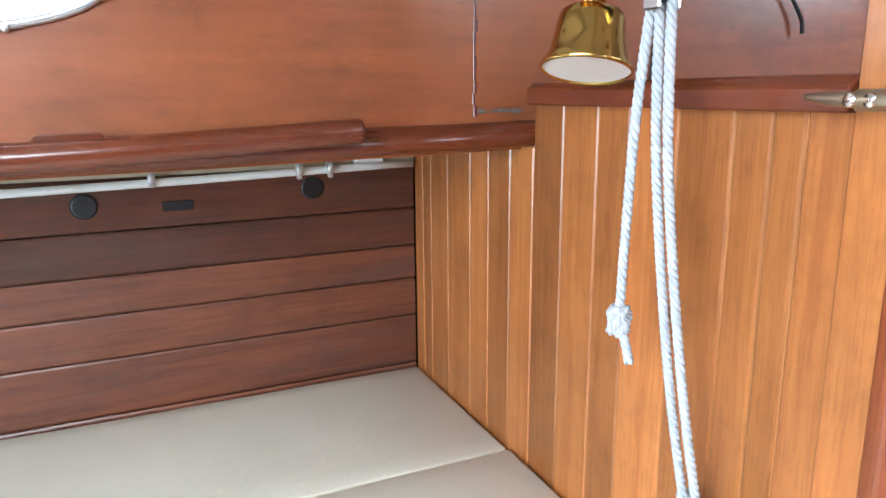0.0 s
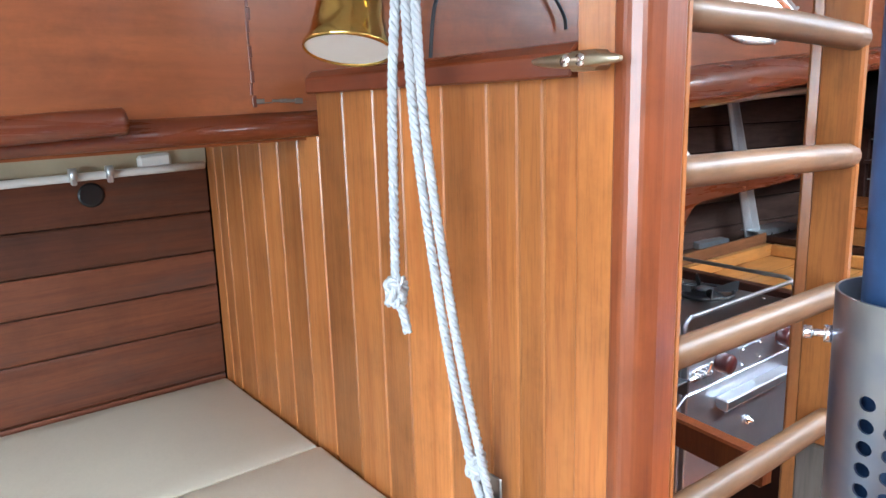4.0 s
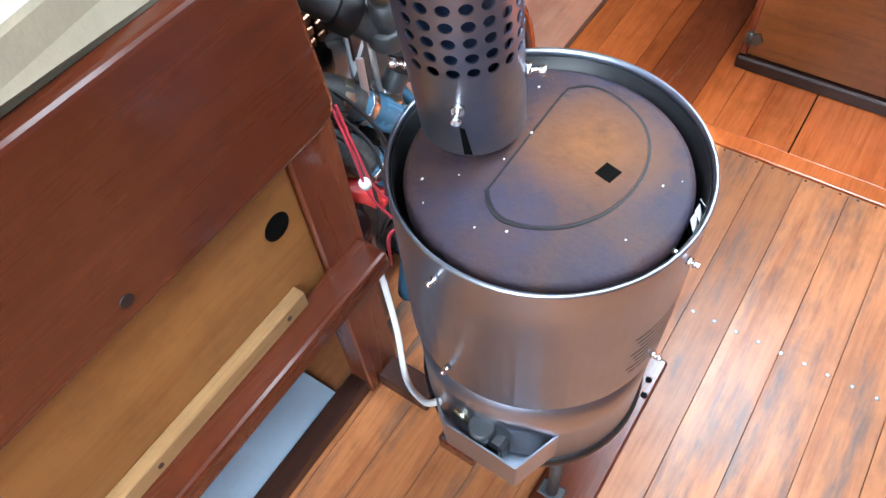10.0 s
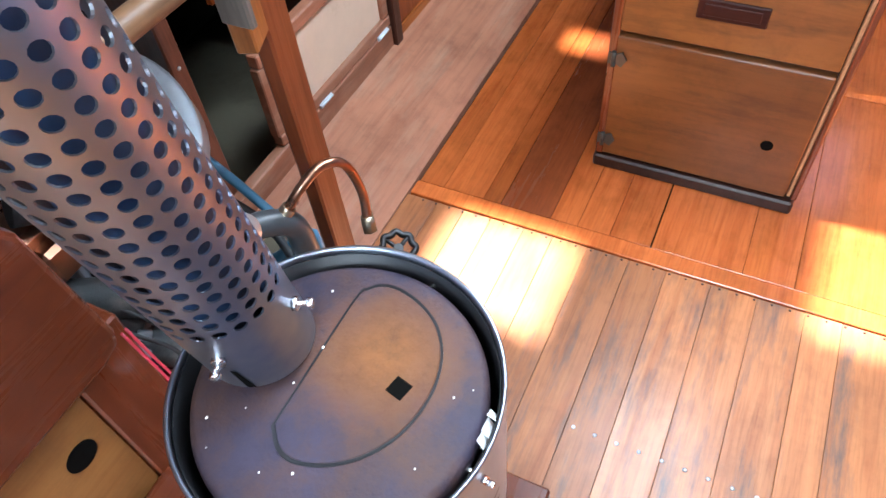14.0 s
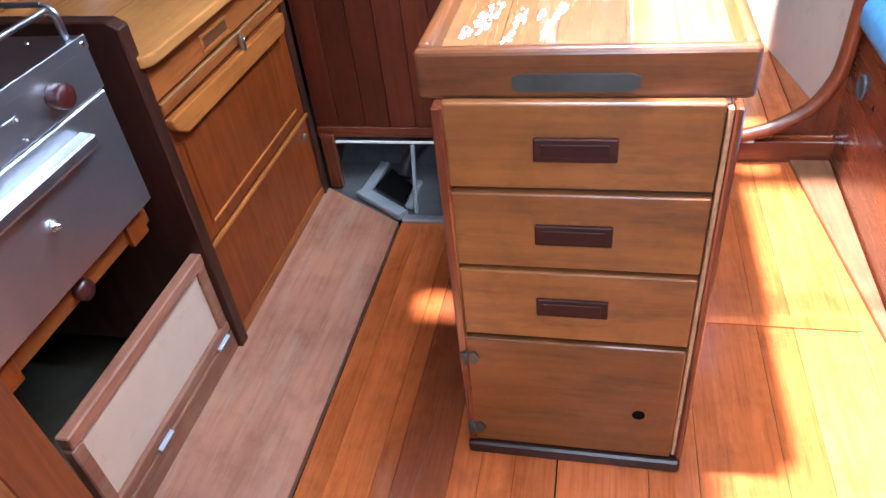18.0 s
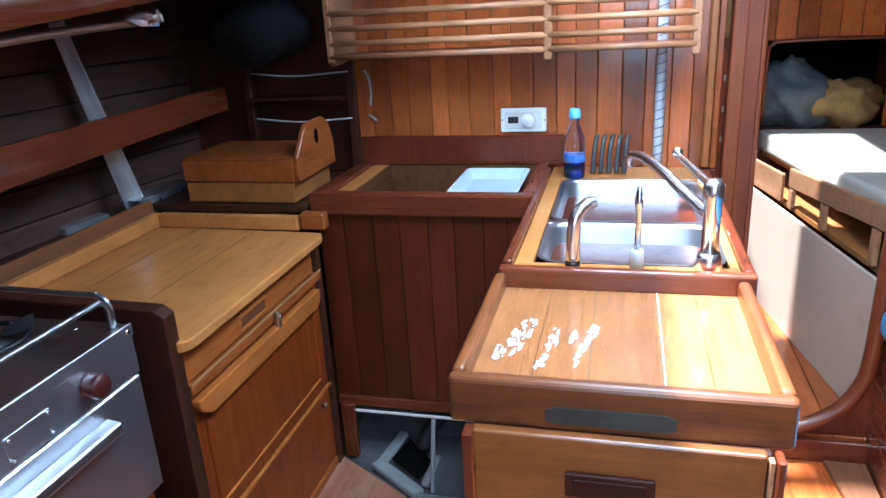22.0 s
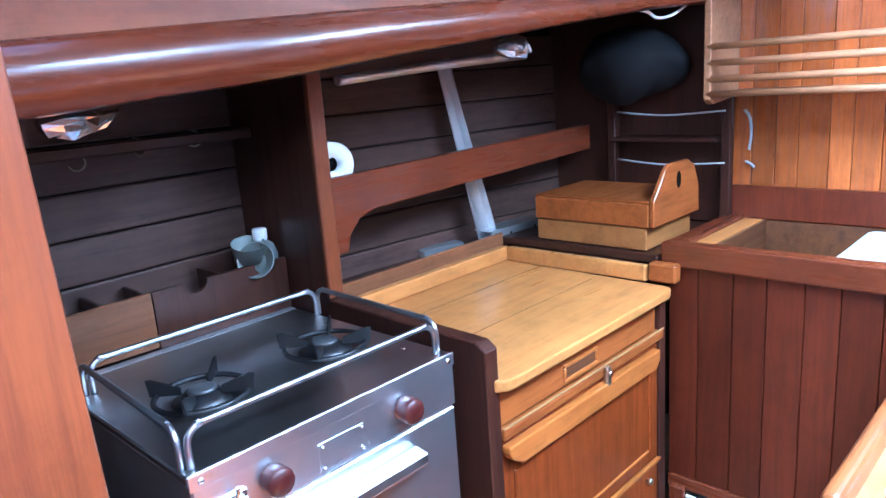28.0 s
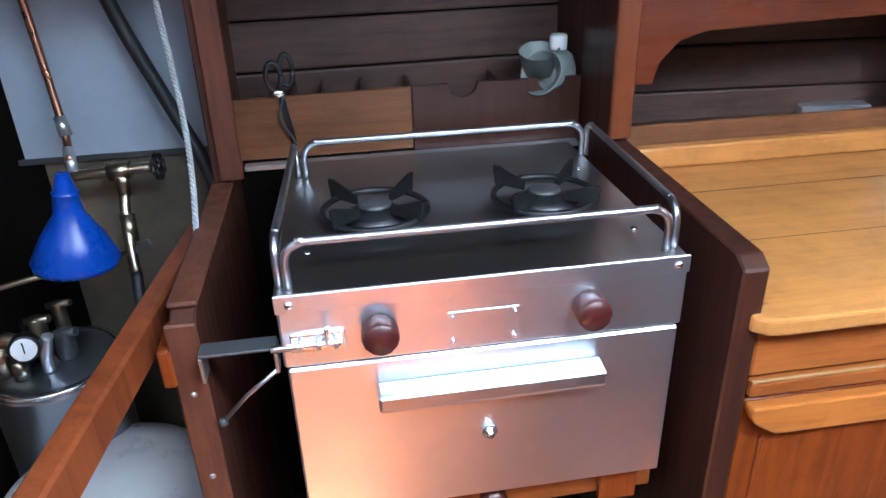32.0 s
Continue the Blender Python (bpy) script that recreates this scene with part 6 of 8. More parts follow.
for k in range(6):
    c0 = Vector((0.125, 0.285, 0.56)).lerp(Vector((0.03, 0.335, 0.40)), k / 5)
    c1 = Vector((0.125, 0.285, 0.56)).lerp(Vector((0.03, 0.335, 0.40)), (k + 0.8) / 5)
    part("union", cyl(new_bm(), c0, c1, 0.017 + 0.006 * (k % 2), 8 if k % 2 else 16, bev=0.002), (M_GREY_DARK, M_OLD_BRASS, M_BLACK)[k % 3], un)
rh = random.Random(21)
for k in range(7):
    x0, y0 = rh.uniform(-0.03, 0.36), rh.uniform(0.30, 0.42)
    pts = [(x0, y0 + 0.25, rh.uniform(0.45, 0.65)), (x0 + rh.uniform(-0.05, 0.05), y0 + 0.1, rh.uniform(0.3, 0.5)), (x0 + rh.uniform(-0.04, 0.06), y0, rh.uniform(0.2, 0.4)), (x0 + rh.uniform(-0.05, 0.08), y0 + 0.05, 0.08), (x0 + 0.03, y0 + 0.12, 0.045)]
    solid("engine_hose", tube(new_bm(), pts, rh.choice((0.008, 0.011, 0.015)), 10), rh.choice((M_RUBBER, M_RUBBER, M_GREY_DARK, M_BLUE_HOSE)), "dark rubber hose low in the machinery locker", "hose", "locker hoses")

# back of the machinery locker
solid("trim_locker_top", B(0.16, 0.512, 1.30, 1.325, 1.262, 1.42, 0.003), M_HULL, "brown board across the top of the machinery locker", "trim", kind="structure")
solid("wall_locker_back", B(-0.11, 0.515, 1.405, 1.42, 0.03, 0.92, 0.001), M_BILGE, "stained cream back of the machinery locker", "wall", kind="structure")
panel = thing("white_back_panel", (0.2, 1.40, 0.92), "scuffed bluish white sheet panel behind the gas fittings", "panel", kind="structure")
part("sheet", B(-0.11, 0.495, 1.396, 1.404, 0.925, 1.45, 0.002), M_SHEET, panel)
part("edge", B(-0.11, 0.495, 1.392, 1.396, 0.915, 0.927, 0.001), M_GREY_DARK, panel)
tank = thing("pressure_tank", (0.10, 1.24, 0.04), "stainless pressure tank with gauge and fittings", "tank")
TX, TY = 0.135, 1.235
part("body", lathe(new_bm(), [(0.0, 0.04), (0.115, 0.04), (0.122, 0.06), (0.122, 0.53), (0.126, 0.535), (0.126, 0.548), (0.11, 0.556), (0.0, 0.56)], (TX, TY, 0), 48), M_STEEL, tank)
part("lid_rim", lathe(new_bm(), [(0.118, 0.548), (0.128, 0.548), (0.129, 0.556), (0.118, 0.558)], (TX, TY, 0), 48, closed=True), M_CHROME, tank)
part("fitting", tube(cyl(cyl(new_bm(), (0.10, 1.18, 0.558), (0.10, 1.18, 0.60), 0.016, 8), (0.06, 1.20, 0.558), (0.06, 1.20, 0.63), 0.022, 10), [(0.06, 1.2, 0.62), (0.09, 1.19, 0.64), (0.13, 1.18, 0.62)], 0.014, 10), M_OLD_BRASS, tank)
part("lever", tube(new_bm(), [(0.145, 1.19, 0.56), (0.15, 1.185, 0.60), (0.165, 1.18, 0.645)], 0.011, 10), M_ALU, tank)
g = part("gauge", cyl(new_bm(), (0.13, 1.165, 0.64), (0.137, 1.14, 0.644), 0.027, 24, bev=0.003), M_BLACK, tank, "small black pressure gauge")
part("dial", cyl(new_bm(), (0.137, 1.14, 0.644), (0.1374, 1.1388, 0.6442), 0.022, 24), M_WHITE_PLASTIC, g)
part("needle", cyl(new_bm(), (0.1376, 1.138, 0.637), (0.1376, 1.138, 0.660), 0.0012, 6), M_BLACK, g)
fun = thing("funnel", (0.29, 1.12, 0.74), "bright blue plastic funnel hanging upside down", "funnel")
part("cone", lathe(new_bm(), [(0.070, 0.0), (0.072, 0.010), (0.050, 0.055), (0.026, 0.092), (0.020, 0.128), (0.022, 0.132), (0.018, 0.134), (0.010, 0.165), (0.007, 0.165), (0.0, 0.164)], (0.275, 1.13, 0.815), 32, (0.1, 0.0, 1)), M_BLUE, fun)
gas = thing("gas_fittings", (0.33, 1.22, 0.7), "copper gas pipe with brass valves and tees", "fittings")
part("pipe", tube(new_bm(), [(0.20, 1.375, 1.40), (0.215, 1.37, 1.2), (0.235, 1.34, 1.0), (0.245, 1.30, 0.945)], 0.0075, 12), M_COPPER, gas)
part("joint", cyl(cyl(new_bm(), (0.232, 1.345, 1.02), (0.238, 1.335, 0.985), 0.012, 8), (0.24, 1.32, 0.965), (0.25, 1.29, 0.925), 0.0105, 10), M_ALU, gas)
part("tee", tube(new_bm(), [(0.25, 1.29, 0.92), (0.30, 1.28, 0.925), (0.34, 1.28, 0.927), (0.395, 1.28, 0.93)], 0.010, 12), M_OLD_BRASS, gas)
part("valve_body", cyl(cyl(new_bm(), (0.315, 1.28, 0.926), (0.355, 1.28, 0.928), 0.018, 10), (0.335, 1.28, 0.93), (0.338, 1.275, 0.88), 0.014, 10), M_OLD_BRASS, gas)
handwheel((0.405, 1.28, 0.93), (1, -0.2, 0.1), 0.022, gas, M_BLACK, "black valve wheel")
part("lower_valve", tube(cyl(new_bm(), (0.338, 1.25, 0.85), (0.34, 1.235, 0.80), 0.014, 10), [(0.338, 1.275, 0.89), (0.335, 1.26, 0.86), (0.34, 1.22, 0.79), (0.345, 1.20, 0.75)], 0.010, 10), M_OLD_BRASS, gas)
part("lever", beam(new_bm(), (0.35, 1.21, 0.79), (0.385, 1.19, 0.815), 0.006, 0.016, 0.002), M_GREY_DARK, gas)
part("spindle", cyl(new_bm(), (0.14, 1.08, 0.80), (0.335, 1.21, 0.79), 0.005, 10), M_OLD_BRASS, gas)
part("hose", tube(new_bm(), [(0.345, 1.20, 0.75), (0.35, 1.17, 0.70), (0.37, 1.13, 0.67), (0.42, 1.08, 0.67)], 0.011, 12), M_RUBBER, gas)
solid("black_hose", tube(new_bm(), [(0.33, 1.37, 1.40), (0.36, 1.36, 1.22), (0.43, 1.34, 1.04), (0.49, 1.31, 0.90), (0.505, 1.28, 0.80)], 0.014, 14), M_RUBBER, "thick black rubber hose down the panel", "hose")
bin_ = thing("white_drum", (0.27, 1.10, 0.04), "white plastic drum with a domed lid", "drum")
part("body", lathe(new_bm(), [(0.0, 0.04), (0.175, 0.04), (0.180, 0.06), (0.184, 0.36), (0.0, 0.361)], (0.255, 1.03, 0), 48), M_GREY_DARK, bin_)
part("lid", lathe(new_bm(), [(0.0, 0.362), (0.192, 0.362), (0.196, 0.37), (0.192, 0.385), (0.14, 0.396), (0.0, 0.40)], (0.255, 1.03, 0), 48), M_WHITE_PLASTIC, bin_, "white domed lid")
for k, (x, y, r, hgt) in enumerate(((0.085, 1.22, 0.02, 0.05), (0.12, 1.25, 0.016, 0.09), (0.165, 1.24, 0.02, 0.06), (0.10, 1.28, 0.024, 0.07), (0.15, 1.29, 0.014, 0.10))):
    part("valve_head", cyl(cyl(new_bm(), (x, y, 0.558), (x, y, 0.558 + hgt), r, 10, bev=0.003), (x - 0.02, y, 0.55 + hgt), (x + 0.03, y - 0.01, 0.56 + hgt), r * 0.5, 8), (M_BLACK, M_OLD_BRASS, M_GREY_DARK)[k % 3], tank)


def rope(pts, r, n=10, pitch=0.008):
    """Three-strand rope: strands that twist round the path."""
    bm = new_bm()
    path = smooth_path(pts, n)
    ln = [0.0]
    for a, b in zip(path, path[1:]):
        ln.append(ln[-1] + (b - a).length)
    m = max(8, int(ln[-1] / pitch * 5))
    fine = []
    j = 0
    for i in range(m + 1):
        d = ln[-1] * i / m
        while j < len(ln) - 2 and ln[j + 1] < d:
            j += 1
        fine.append(path[j].lerp(path[j + 1], (d - ln[j]) / max(1e-6, ln[j + 1] - ln[j])))
    up = Vector((0.4, 0.3, 0.85))
    offs = []
    for i, p in enumerate(fine):
        a = (fine[min(i + 1, m)] - fine[max(i - 1, 0)]).normalized()
        side = a.cross(up).normalized()
        up = side.cross(a)
        offs.append((side, up.copy()))
    for k in range(3):
        strand = []
        for i, p in enumerate(fine):
            t = 2 * math.pi * (ln[-1] * i / m / (pitch * 3) + k / 3)
            strand.append(p + (offs[i][0] * math.cos(t) + offs[i][1] * math.sin(t)) * r * 0.5)
        tube(bm, strand, r * 0.56, 6, straight=True)
    return bm


solid("flecked_rope", rope([(0.47, 1.20, 1.42), (0.477, 1.2, 1.23), (0.505, 1.10, 1.05), (0.515, 1.0, 0.93), (0.50, 0.95, 0.80)], 0.005), M_ROPE, "thin white flecked rope hanging by the divider", "rope")
br = thing("cooker_bracket", (0.6, 0.7, 0.75), "bent steel bracket and chain holding the cooker", "bracket")
part("top_plate", B(0.552, 0.646, 0.698, 0.728, 0.871, 0.875, 0.001), M_GREY_DARK, br, "dark steel angle plate")
part("flange", B(0.642, 0.647, 0.697, 0.728, 0.838, 0.8705, 0.001), M_RAIL, br)
part("wall_flange", B(0.552, 0.557, 0.697, 0.728, 0.835, 0.8705, 0.001), M_RAIL, br)
part("rod", tube(new_bm(), [(0.644, 0.700, 0.842), (0.600, 0.708, 0.802), (0.566, 0.715, 0.762)], 0.003, 8, straight=True), M_RAIL, br)
part("rod_end", ball(new_bm(), (0.563, 0.716, 0.758), 0.007, seg=10), M_GREY_DARK, br)

# ---- settee end of the cabin ----
hr = thing("handrail", (-1.0, 0.82, 1.44), "long rounded mahogany handrail on the cabin side", "handrail")
part("bar", tube(new_bm(), [(-2.2, 0.79, 1.425), (-1.5, 0.79, 1.437), (-0.82, 0.792, 1.450), (-0.46, 0.792, 1.466), (-0.418, 0.793, 1.468)], lambda t: 0.0165 if t < 0.985 else 0.015, 16), M_MAHOG_X, hr)
for x in (-0.75, -1.5, -0.455):
    part("standoff", beam(new_bm(), (x - 0.04, 0.822, along([(-2.2, 1.425), (-0.46, 1.466)], x)), (x + 0.04, 0.822, along([(-2.2, 1.425), (-0.46, 1.466)], x + 0.1)), 0.05, 0.026, 0.008), M_MAHOG_X, hr)
con = thing("conduit", (-0.8, 1.25, 1.35), "thin cream conduit clipped under the side deck", "conduit")
part("pipe", tube(new_bm(), [(-2.2, 1.22, 1.345), (-0.89, 1.255, 1.359), (-0.165, 1.262, 1.374)], 0.0075, 10), M_WHITE, con)
for x in (-1.2, -0.66, -0.40, -0.34):
    part("clip", box(cyl(new_bm(), (x - 0.006, 1.252, along([(-2.2, 1.345), (-0.165, 1.374)], x) + 0.004), (x + 0.006, 1.252, along([(-2.2, 1.345), (-0.165, 1.374)], x) + 0.004), 0.011, 12), x - 0.005, x + 0.005, 1.245, 1.254, 1.356, 1.378, 0.002), M_ALU, con)
part("junction", beam(new_bm(), (-0.285, 1.272, 1.386), (-0.225, 1.272, 1.390), 0.018, 0.026, 0.005), M_WHITE, con, "small white cable fitting")
sp = thing("cabin_speaker", (-0.55, 1.285, 1.29), "dark round openings and a small switch slot", "fitting", kind="structure")
for x, z in ((-0.772, 1.326), (-0.368, 1.333)):
    part("bezel", spin([(0.0175, 0.0), (0.0225, 0.0), (0.0225, 0.003), (0.0175, 0.003)], (x, along(HULL_Y, x) + 0.0005, z), (0, -1, 0), 28), M_BLACK, sp)
    part("mesh_face", spin([(0.0, 0.0), (0.0185, 0.0), (0.0, 0.0008)], (x, along(HULL_Y, x) - 0.0005, z), (0, -1, 0), 28), M_RUBBER, sp)
part("slot", B(-0.645, -0.592, 1.2785, 1.2815, 1.308, 1.326, 0.001), M_BLACK, sp)
seam = thing("cabin_side_seam", (-0.23, 0.845, 1.44), "rough glued butt seam and plugs on the cabin side", "trim", kind="structure")
bm = new_bm()
rs = random.Random(2)
for k in range(16):
    z = 1.48 + 0.017 * k
    box(bm, -0.231 + rs.uniform(-0.0015, 0.001), -0.2275 + rs.uniform(-0.001, 0.004), 0.8486, 0.8502, z, z + 0.0165, 0.001)
part("seam", bm, M_MAHOG_Z, seam)
bm = new_bm()
for k in range(7):
    x = -0.225 + 0.012 * k
    box(bm, x, x + 0.013, 0.8482, 0.8500, 1.484 + rs.uniform(-0.002, 0.003), 1.489 + rs.uniform(-0.003, 0.003), 0.001)
part("seam", bm, M_GREY_WOOD, seam, "greyed glue smear")
for x in (-0.47, -0.40, -0.335):
    part("plug", spin([(0.0, 0.0), (0.0065, 0.0), (0.0, 0.0015)], (x, along(CABIN_Y, x) - 0.0005, 1.73 - 0.06 * (x + 0.47)), (0, -1, 0), 14), M_ALU, seam)

lamp = thing("brass_lamp", (-0.237, 0.567, 1.535), "polished brass gimbal lamp with a bell shade", "lamp")
LX, LY = -0.237, 0.567
part("shade", lathe(new_bm(), [(0.072, 1.535), (0.0745, 1.537), (0.0745, 1.540), (0.066, 1.552), (0.060, 1.575), (0.055, 1.603), (0.050, 1.613), (0.036, 1.619), (0.018, 1.620), (0.018, 1.617), (0.034, 1.616), (0.048, 1.610), (0.0525, 1.60), (0.0575, 1.574), (0.0635, 1.551), (0.071, 1.540)], (LX, LY, 0), 48, closed=True), M_BRASS, lamp, "polished brass bell shade")
part("shade_lining", lathe(new_bm(), [(0.0705, 1.5385), (0.0625, 1.552), (0.0565, 1.575), (0.0515, 1.600), (0.046, 1.609), (0.0, 1.6125)], (LX, LY, 0), 48), M_WHITE, lamp, "white enamelled inside")
part("neck", lathe(new_bm(), [(0.0, 1.617), (0.020, 1.617), (0.020, 1.640), (0.016, 1.645), (0.0, 1.646)], (LX, LY, 0), 24), M_BRASS, lamp)
part("switch", lathe(new_bm(), [(0.0, 1.645), (0.005, 1.645), (0.005, 1.662), (0.008, 1.663), (0.008, 1.667), (0.0, 1.668)], (LX, LY, 0), 14), M_BRASS, lamp)
tilt = Matrix.Translation((LX, LY, 1.538)) @ Matrix.Rotation(radians(-17), 4, Vector((0.64, -0.77, 0))) @ Matrix.Diagonal((0.66, 0.66, 0.80, 1)) @ Matrix.Translation((-LX, -LY, -1.538))
for o in lamp.children:
    o.data.transform(tilt)
LR, LD = Vector((0.64, -0.77, 0)), Vector((-0.77, -0.64, 0))


def lamp_at(u, v, d=0.0):
    return Vector((LX, LY, 1.538)) + LR * u + Vector((0, 0, v)) + LD * d


part("knuckle", cyl(new_bm(), lamp_at(0, 0.082, -0.012), lamp_at(0, 0.082, 0.020), 0.0115, 24, bev=0.0015), M_BRASS, lamp)
part("arm", beam(new_bm(), lamp_at(-0.004, 0.080, 0.006), lamp_at(0.038, 0.101, 0.006), 0.017, 0.021, 0.003), M_BRASS, lamp)
part("swivel", cyl(box(new_bm(), -0.011, 0.011, -0.011, 0.011, -0.014, 0.014, 0.003), (0, 0, -0.02), (0, 0, 0.02), 0.007, 14), M_BLACK, lamp, "black swivel joint")
lamp.children[-1].data.transform(Matrix.Translation(lamp_at(0.046, 0.095)) @ Matrix.Rotation(radians(40), 4, "Z"))
part("wall_bracket", tube(new_bm(), [lamp_at(0.046, 0.104), lamp_at(0.058, 0.118, -0.01), lamp_at(0.068, 0.135, -0.012), lamp_at(0.070, 0.17, -0.012), lamp_at(0.072, 0.21, -0.012), lamp_at(0.074, 0.30, -0.012)], 0.009, 14), M_BRASS, lamp)
part("gimbal_socket", tube(new_bm(), [lamp_at(0.056, 0.150), lamp_at(0.064, 0.128, 0.002), lamp_at(0.076, 0.106, 0.002), lamp_at(0.082, 0.092, 0.0)], lambda t: 0.016 - 0.003 * t, 20), M_BRASS, lamp, "worn brass gimbal socket")
part("clamp_screw", cyl(new_bm(), lamp_at(0.068, 0.118, 0.014), lamp_at(0.068, 0.118, 0.021), 0.005, 10, bev=0.001), M_CHROME, lamp)

tk = thing("rope_tackle", (-0.2, 0.44, 0.93), "white rope tackle with blocks, tied off at the berth", "rope")
part("upper_block", box(box(new_bm(), -0.262, -0.258, 0.428, 0.450, 1.585, 1.645, 0.002), -0.240, -0.236, 0.428, 0.450, 1.585, 1.645, 0.002), M_STEEL_DARK, tk, "small steel block")
part("upper_sheave", cyl(new_bm(), (-0.257, 0.439, 1.605), (-0.241, 0.439, 1.605), 0.014, 20), M_BLACK, tk)
part("hanger", rope([(-0.25, 0.445, 1.64), (-0.255, 0.455, 1.68), (-0.25, 0.46, 1.76), (-0.25, 0.46, 1.80)], 0.0052), M_ROPE, tk)
part("line", rope([(-0.25, 0.446, 1.63), (-0.252, 0.462, 1.5), (-0.25, 0.472, 1.38), (-0.248, 0.478, 1.30)], 0.0050), M_ROPE, tk)
part("line", rope([(-0.248, 0.444, 1.62), (-0.235, 0.451, 1.45), (-0.215, 0.441, 1.25), (-0.195, 0.427, 1.10), (-0.185, 0.418, 1.04)], 0.0050), M_ROPE, tk)
part("line", rope([(-0.246, 0.431, 1.62), (-0.233, 0.437, 1.45), (-0.212, 0.426, 1.25), (-0.192, 0.411, 1.10), (-0.178, 0.402, 1.015)], 0.0050), M_ROPE, tk)


def knot(c, r, name, seed):
    rr = random.Random(seed)
    pts = []
    for k in range(15):
        a = 2 * math.pi * k / 5.0
        pts.append(Vector(c) + Vector((math.cos(a) * r * rr.uniform(0.6, 1), math.sin(a) * r * rr.uniform(0.6, 1), r * 1.2 * math.sin(a * 1.37 + seed))))
    return part(name, rope(pts, 0.0048, 5), M_ROPE, tk)


knot((-0.247, 0.479, 1.287), 0.011, "knot", 1)
part("tail", rope([(-0.247, 0.476, 1.278), (-0.246, 0.468, 1.262), (-0.246, 0.462, 1.245)], 0.0050), M_ROPE, tk)
knot((-0.186, 0.427, 1.088), 0.010, "knot", 2)
part("lower_block", box(box(new_bm(), -0.184, -0.181, 0.407, 0.429, 1.012, 1.072, 0.002), -0.169, -0.166, 0.407, 0.429, 1.012, 1.072, 0.002), M_STEEL_DARK, tk, "small steel block")
part("lower_sheave", cyl(new_bm(), (-0.1805, 0.416, 1.034), (-0.1695, 0.416, 1.034), 0.013, 20), M_BLACK, tk)
knot((-0.167, 0.394, 1.002), 0.010, "knot", 3)
part("tail", rope([(-0.165, 0.391, 0.995), (-0.160, 0.383, 0.965), (-0.157, 0.375, 0.936)], 0.0050), M_ROPE, tk)
solid("thin_cable", tube(new_bm(), [(0.08, 0.843, 1.49), (0.082, 0.843, 1.55), (0.10, 0.843, 1.65), (0.16, 0.843, 1.71), (0.244, 0.843, 1.735), (0.34, 0.843, 1.70), (0.40, 0.843, 1.64), (0.409, 0.843, 1.61)], 0.0035, 8), M_RUBBER, "thin dark cable looped on the cabin side", "cable")
cl = thing("cleat", (-0.185, 0.27, 1.505), "small bronze horn cleat on the post", "cleat")
part("crossbar", tube(new_bm(), [(-0.197, 0.327, 1.510), (-0.200, 0.30, 1.5085), (-0.203, 0.27, 1.508), (-0.202, 0.25, 1.508), (-0.199, 0.232, 1.507)], lambda t: 0.002 + 0.0042 * math.sin(math.pi * min(1, max(0, t))) ** 0.7, 12), M_OLD_BRASS, cl)
part("base", B(-0.198, -0.177, 0.258, 0.288, 1.500, 1.516, 0.003), M_OLD_BRASS, cl)
for y in (0.265, 0.281):
    part("screw", spin([(0.0, 0.0), (0.0055, 0.0), (0.005, 0.0015), (0.0, 0.002)], (-0.2072, y, 1.508), (-1, 0, 0), 12), M_CHROME, cl)

# ---- details of the galley ----
bx = thing("wooden_caddy", (2.19, 0.94, 0.93), "two-tier varnished wooden caddy with a slotted end handle", "box")
part("lower_tier", B(2.052, 2.335, 0.765, 1.135, 0.932, 0.996, 0.003), M_PLY, bx)
part("upper_tier", B(2.048, 2.335, 0.755, 1.138, 0.999, 1.066, 0.003), M_TEAK_X, bx)
part("lid_board", B(2.050, 2.333, 0.757, 1.136, 1.067, 1.074, 0.002), M_TEAK_X, bx)
hd = prism(new_bm(), [(2.048, 1.0), (2.048, 1.075), (2.115, 1.150), (2.14, 1.165), (2.26, 1.165), (2.30, 1.145), (2.33, 1.085), (2.335, 1.0)], "y", 0.738, 0.753, 0.003)
hb = part("end_handle", hd, M_TEAK_X, bx, "shaped end board")
part("hand_slot", prism(new_bm(), [(2.195 + 0.014 * math.cos(a), 1.115 + 0.024 * math.sin(a)) for a in [2 * math.pi * k / 20 for k in range(20)]], "y", 0.7365, 0.7375), M_VOID, hb)
solid("corner_shelf", B(2.035, 2.49, 0.722, 1.33, 0.905, 0.929, 0.003), M_DARKWOOD, "dark corner shelf beside the icebox", "shelf", kind="structure")
solid("trim_worktop_end", B(2.002, 2.04, 0.655, 0.735, 0.862, 0.915, 0.006), M_TEAK_X, "short worn end block of the worktop fiddle", "trim", kind="structure")

br2 = thing("alloy_bracket", (2.0, 1.32, 0.9), "white-painted aluminium chainplate bracket on the hull", "bracket")
part("strut", beam(new_bm(), (2.012, 1.315, 0.905), (1.945, 1.395, 1.50), 0.062, 0.008, 0.002, up=(0, 1, 0)), M_ALU, br2)
part("flange", beam(new_bm(), (2.042, 1.30, 0.905), (1.933, 1.38, 1.50), 0.006, 0.035, 0.002, up=(0, 1, 0)), M_ALU, br2)
part("foot", beam(new_bm(), (1.99, 1.31, 0.950), (2.26, 1.29, 0.950), 0.075, 0.006, 0.002), M_ALU, br2)
part("flange", beam(new_bm(), (1.99, 1.274, 0.930), (2.26, 1.254, 0.930), 0.006, 0.034, 0.002), M_ALU, br2)
for x in (2.08, 2.2):
    part("bolt_hole", cyl(new_bm(), (x, 1.2640 - (x - 2.08) * 0.074, 0.932), (x, 1.2632 - (x - 2.08) * 0.074, 0.932), 0.005, 10), M_VOID, br2)
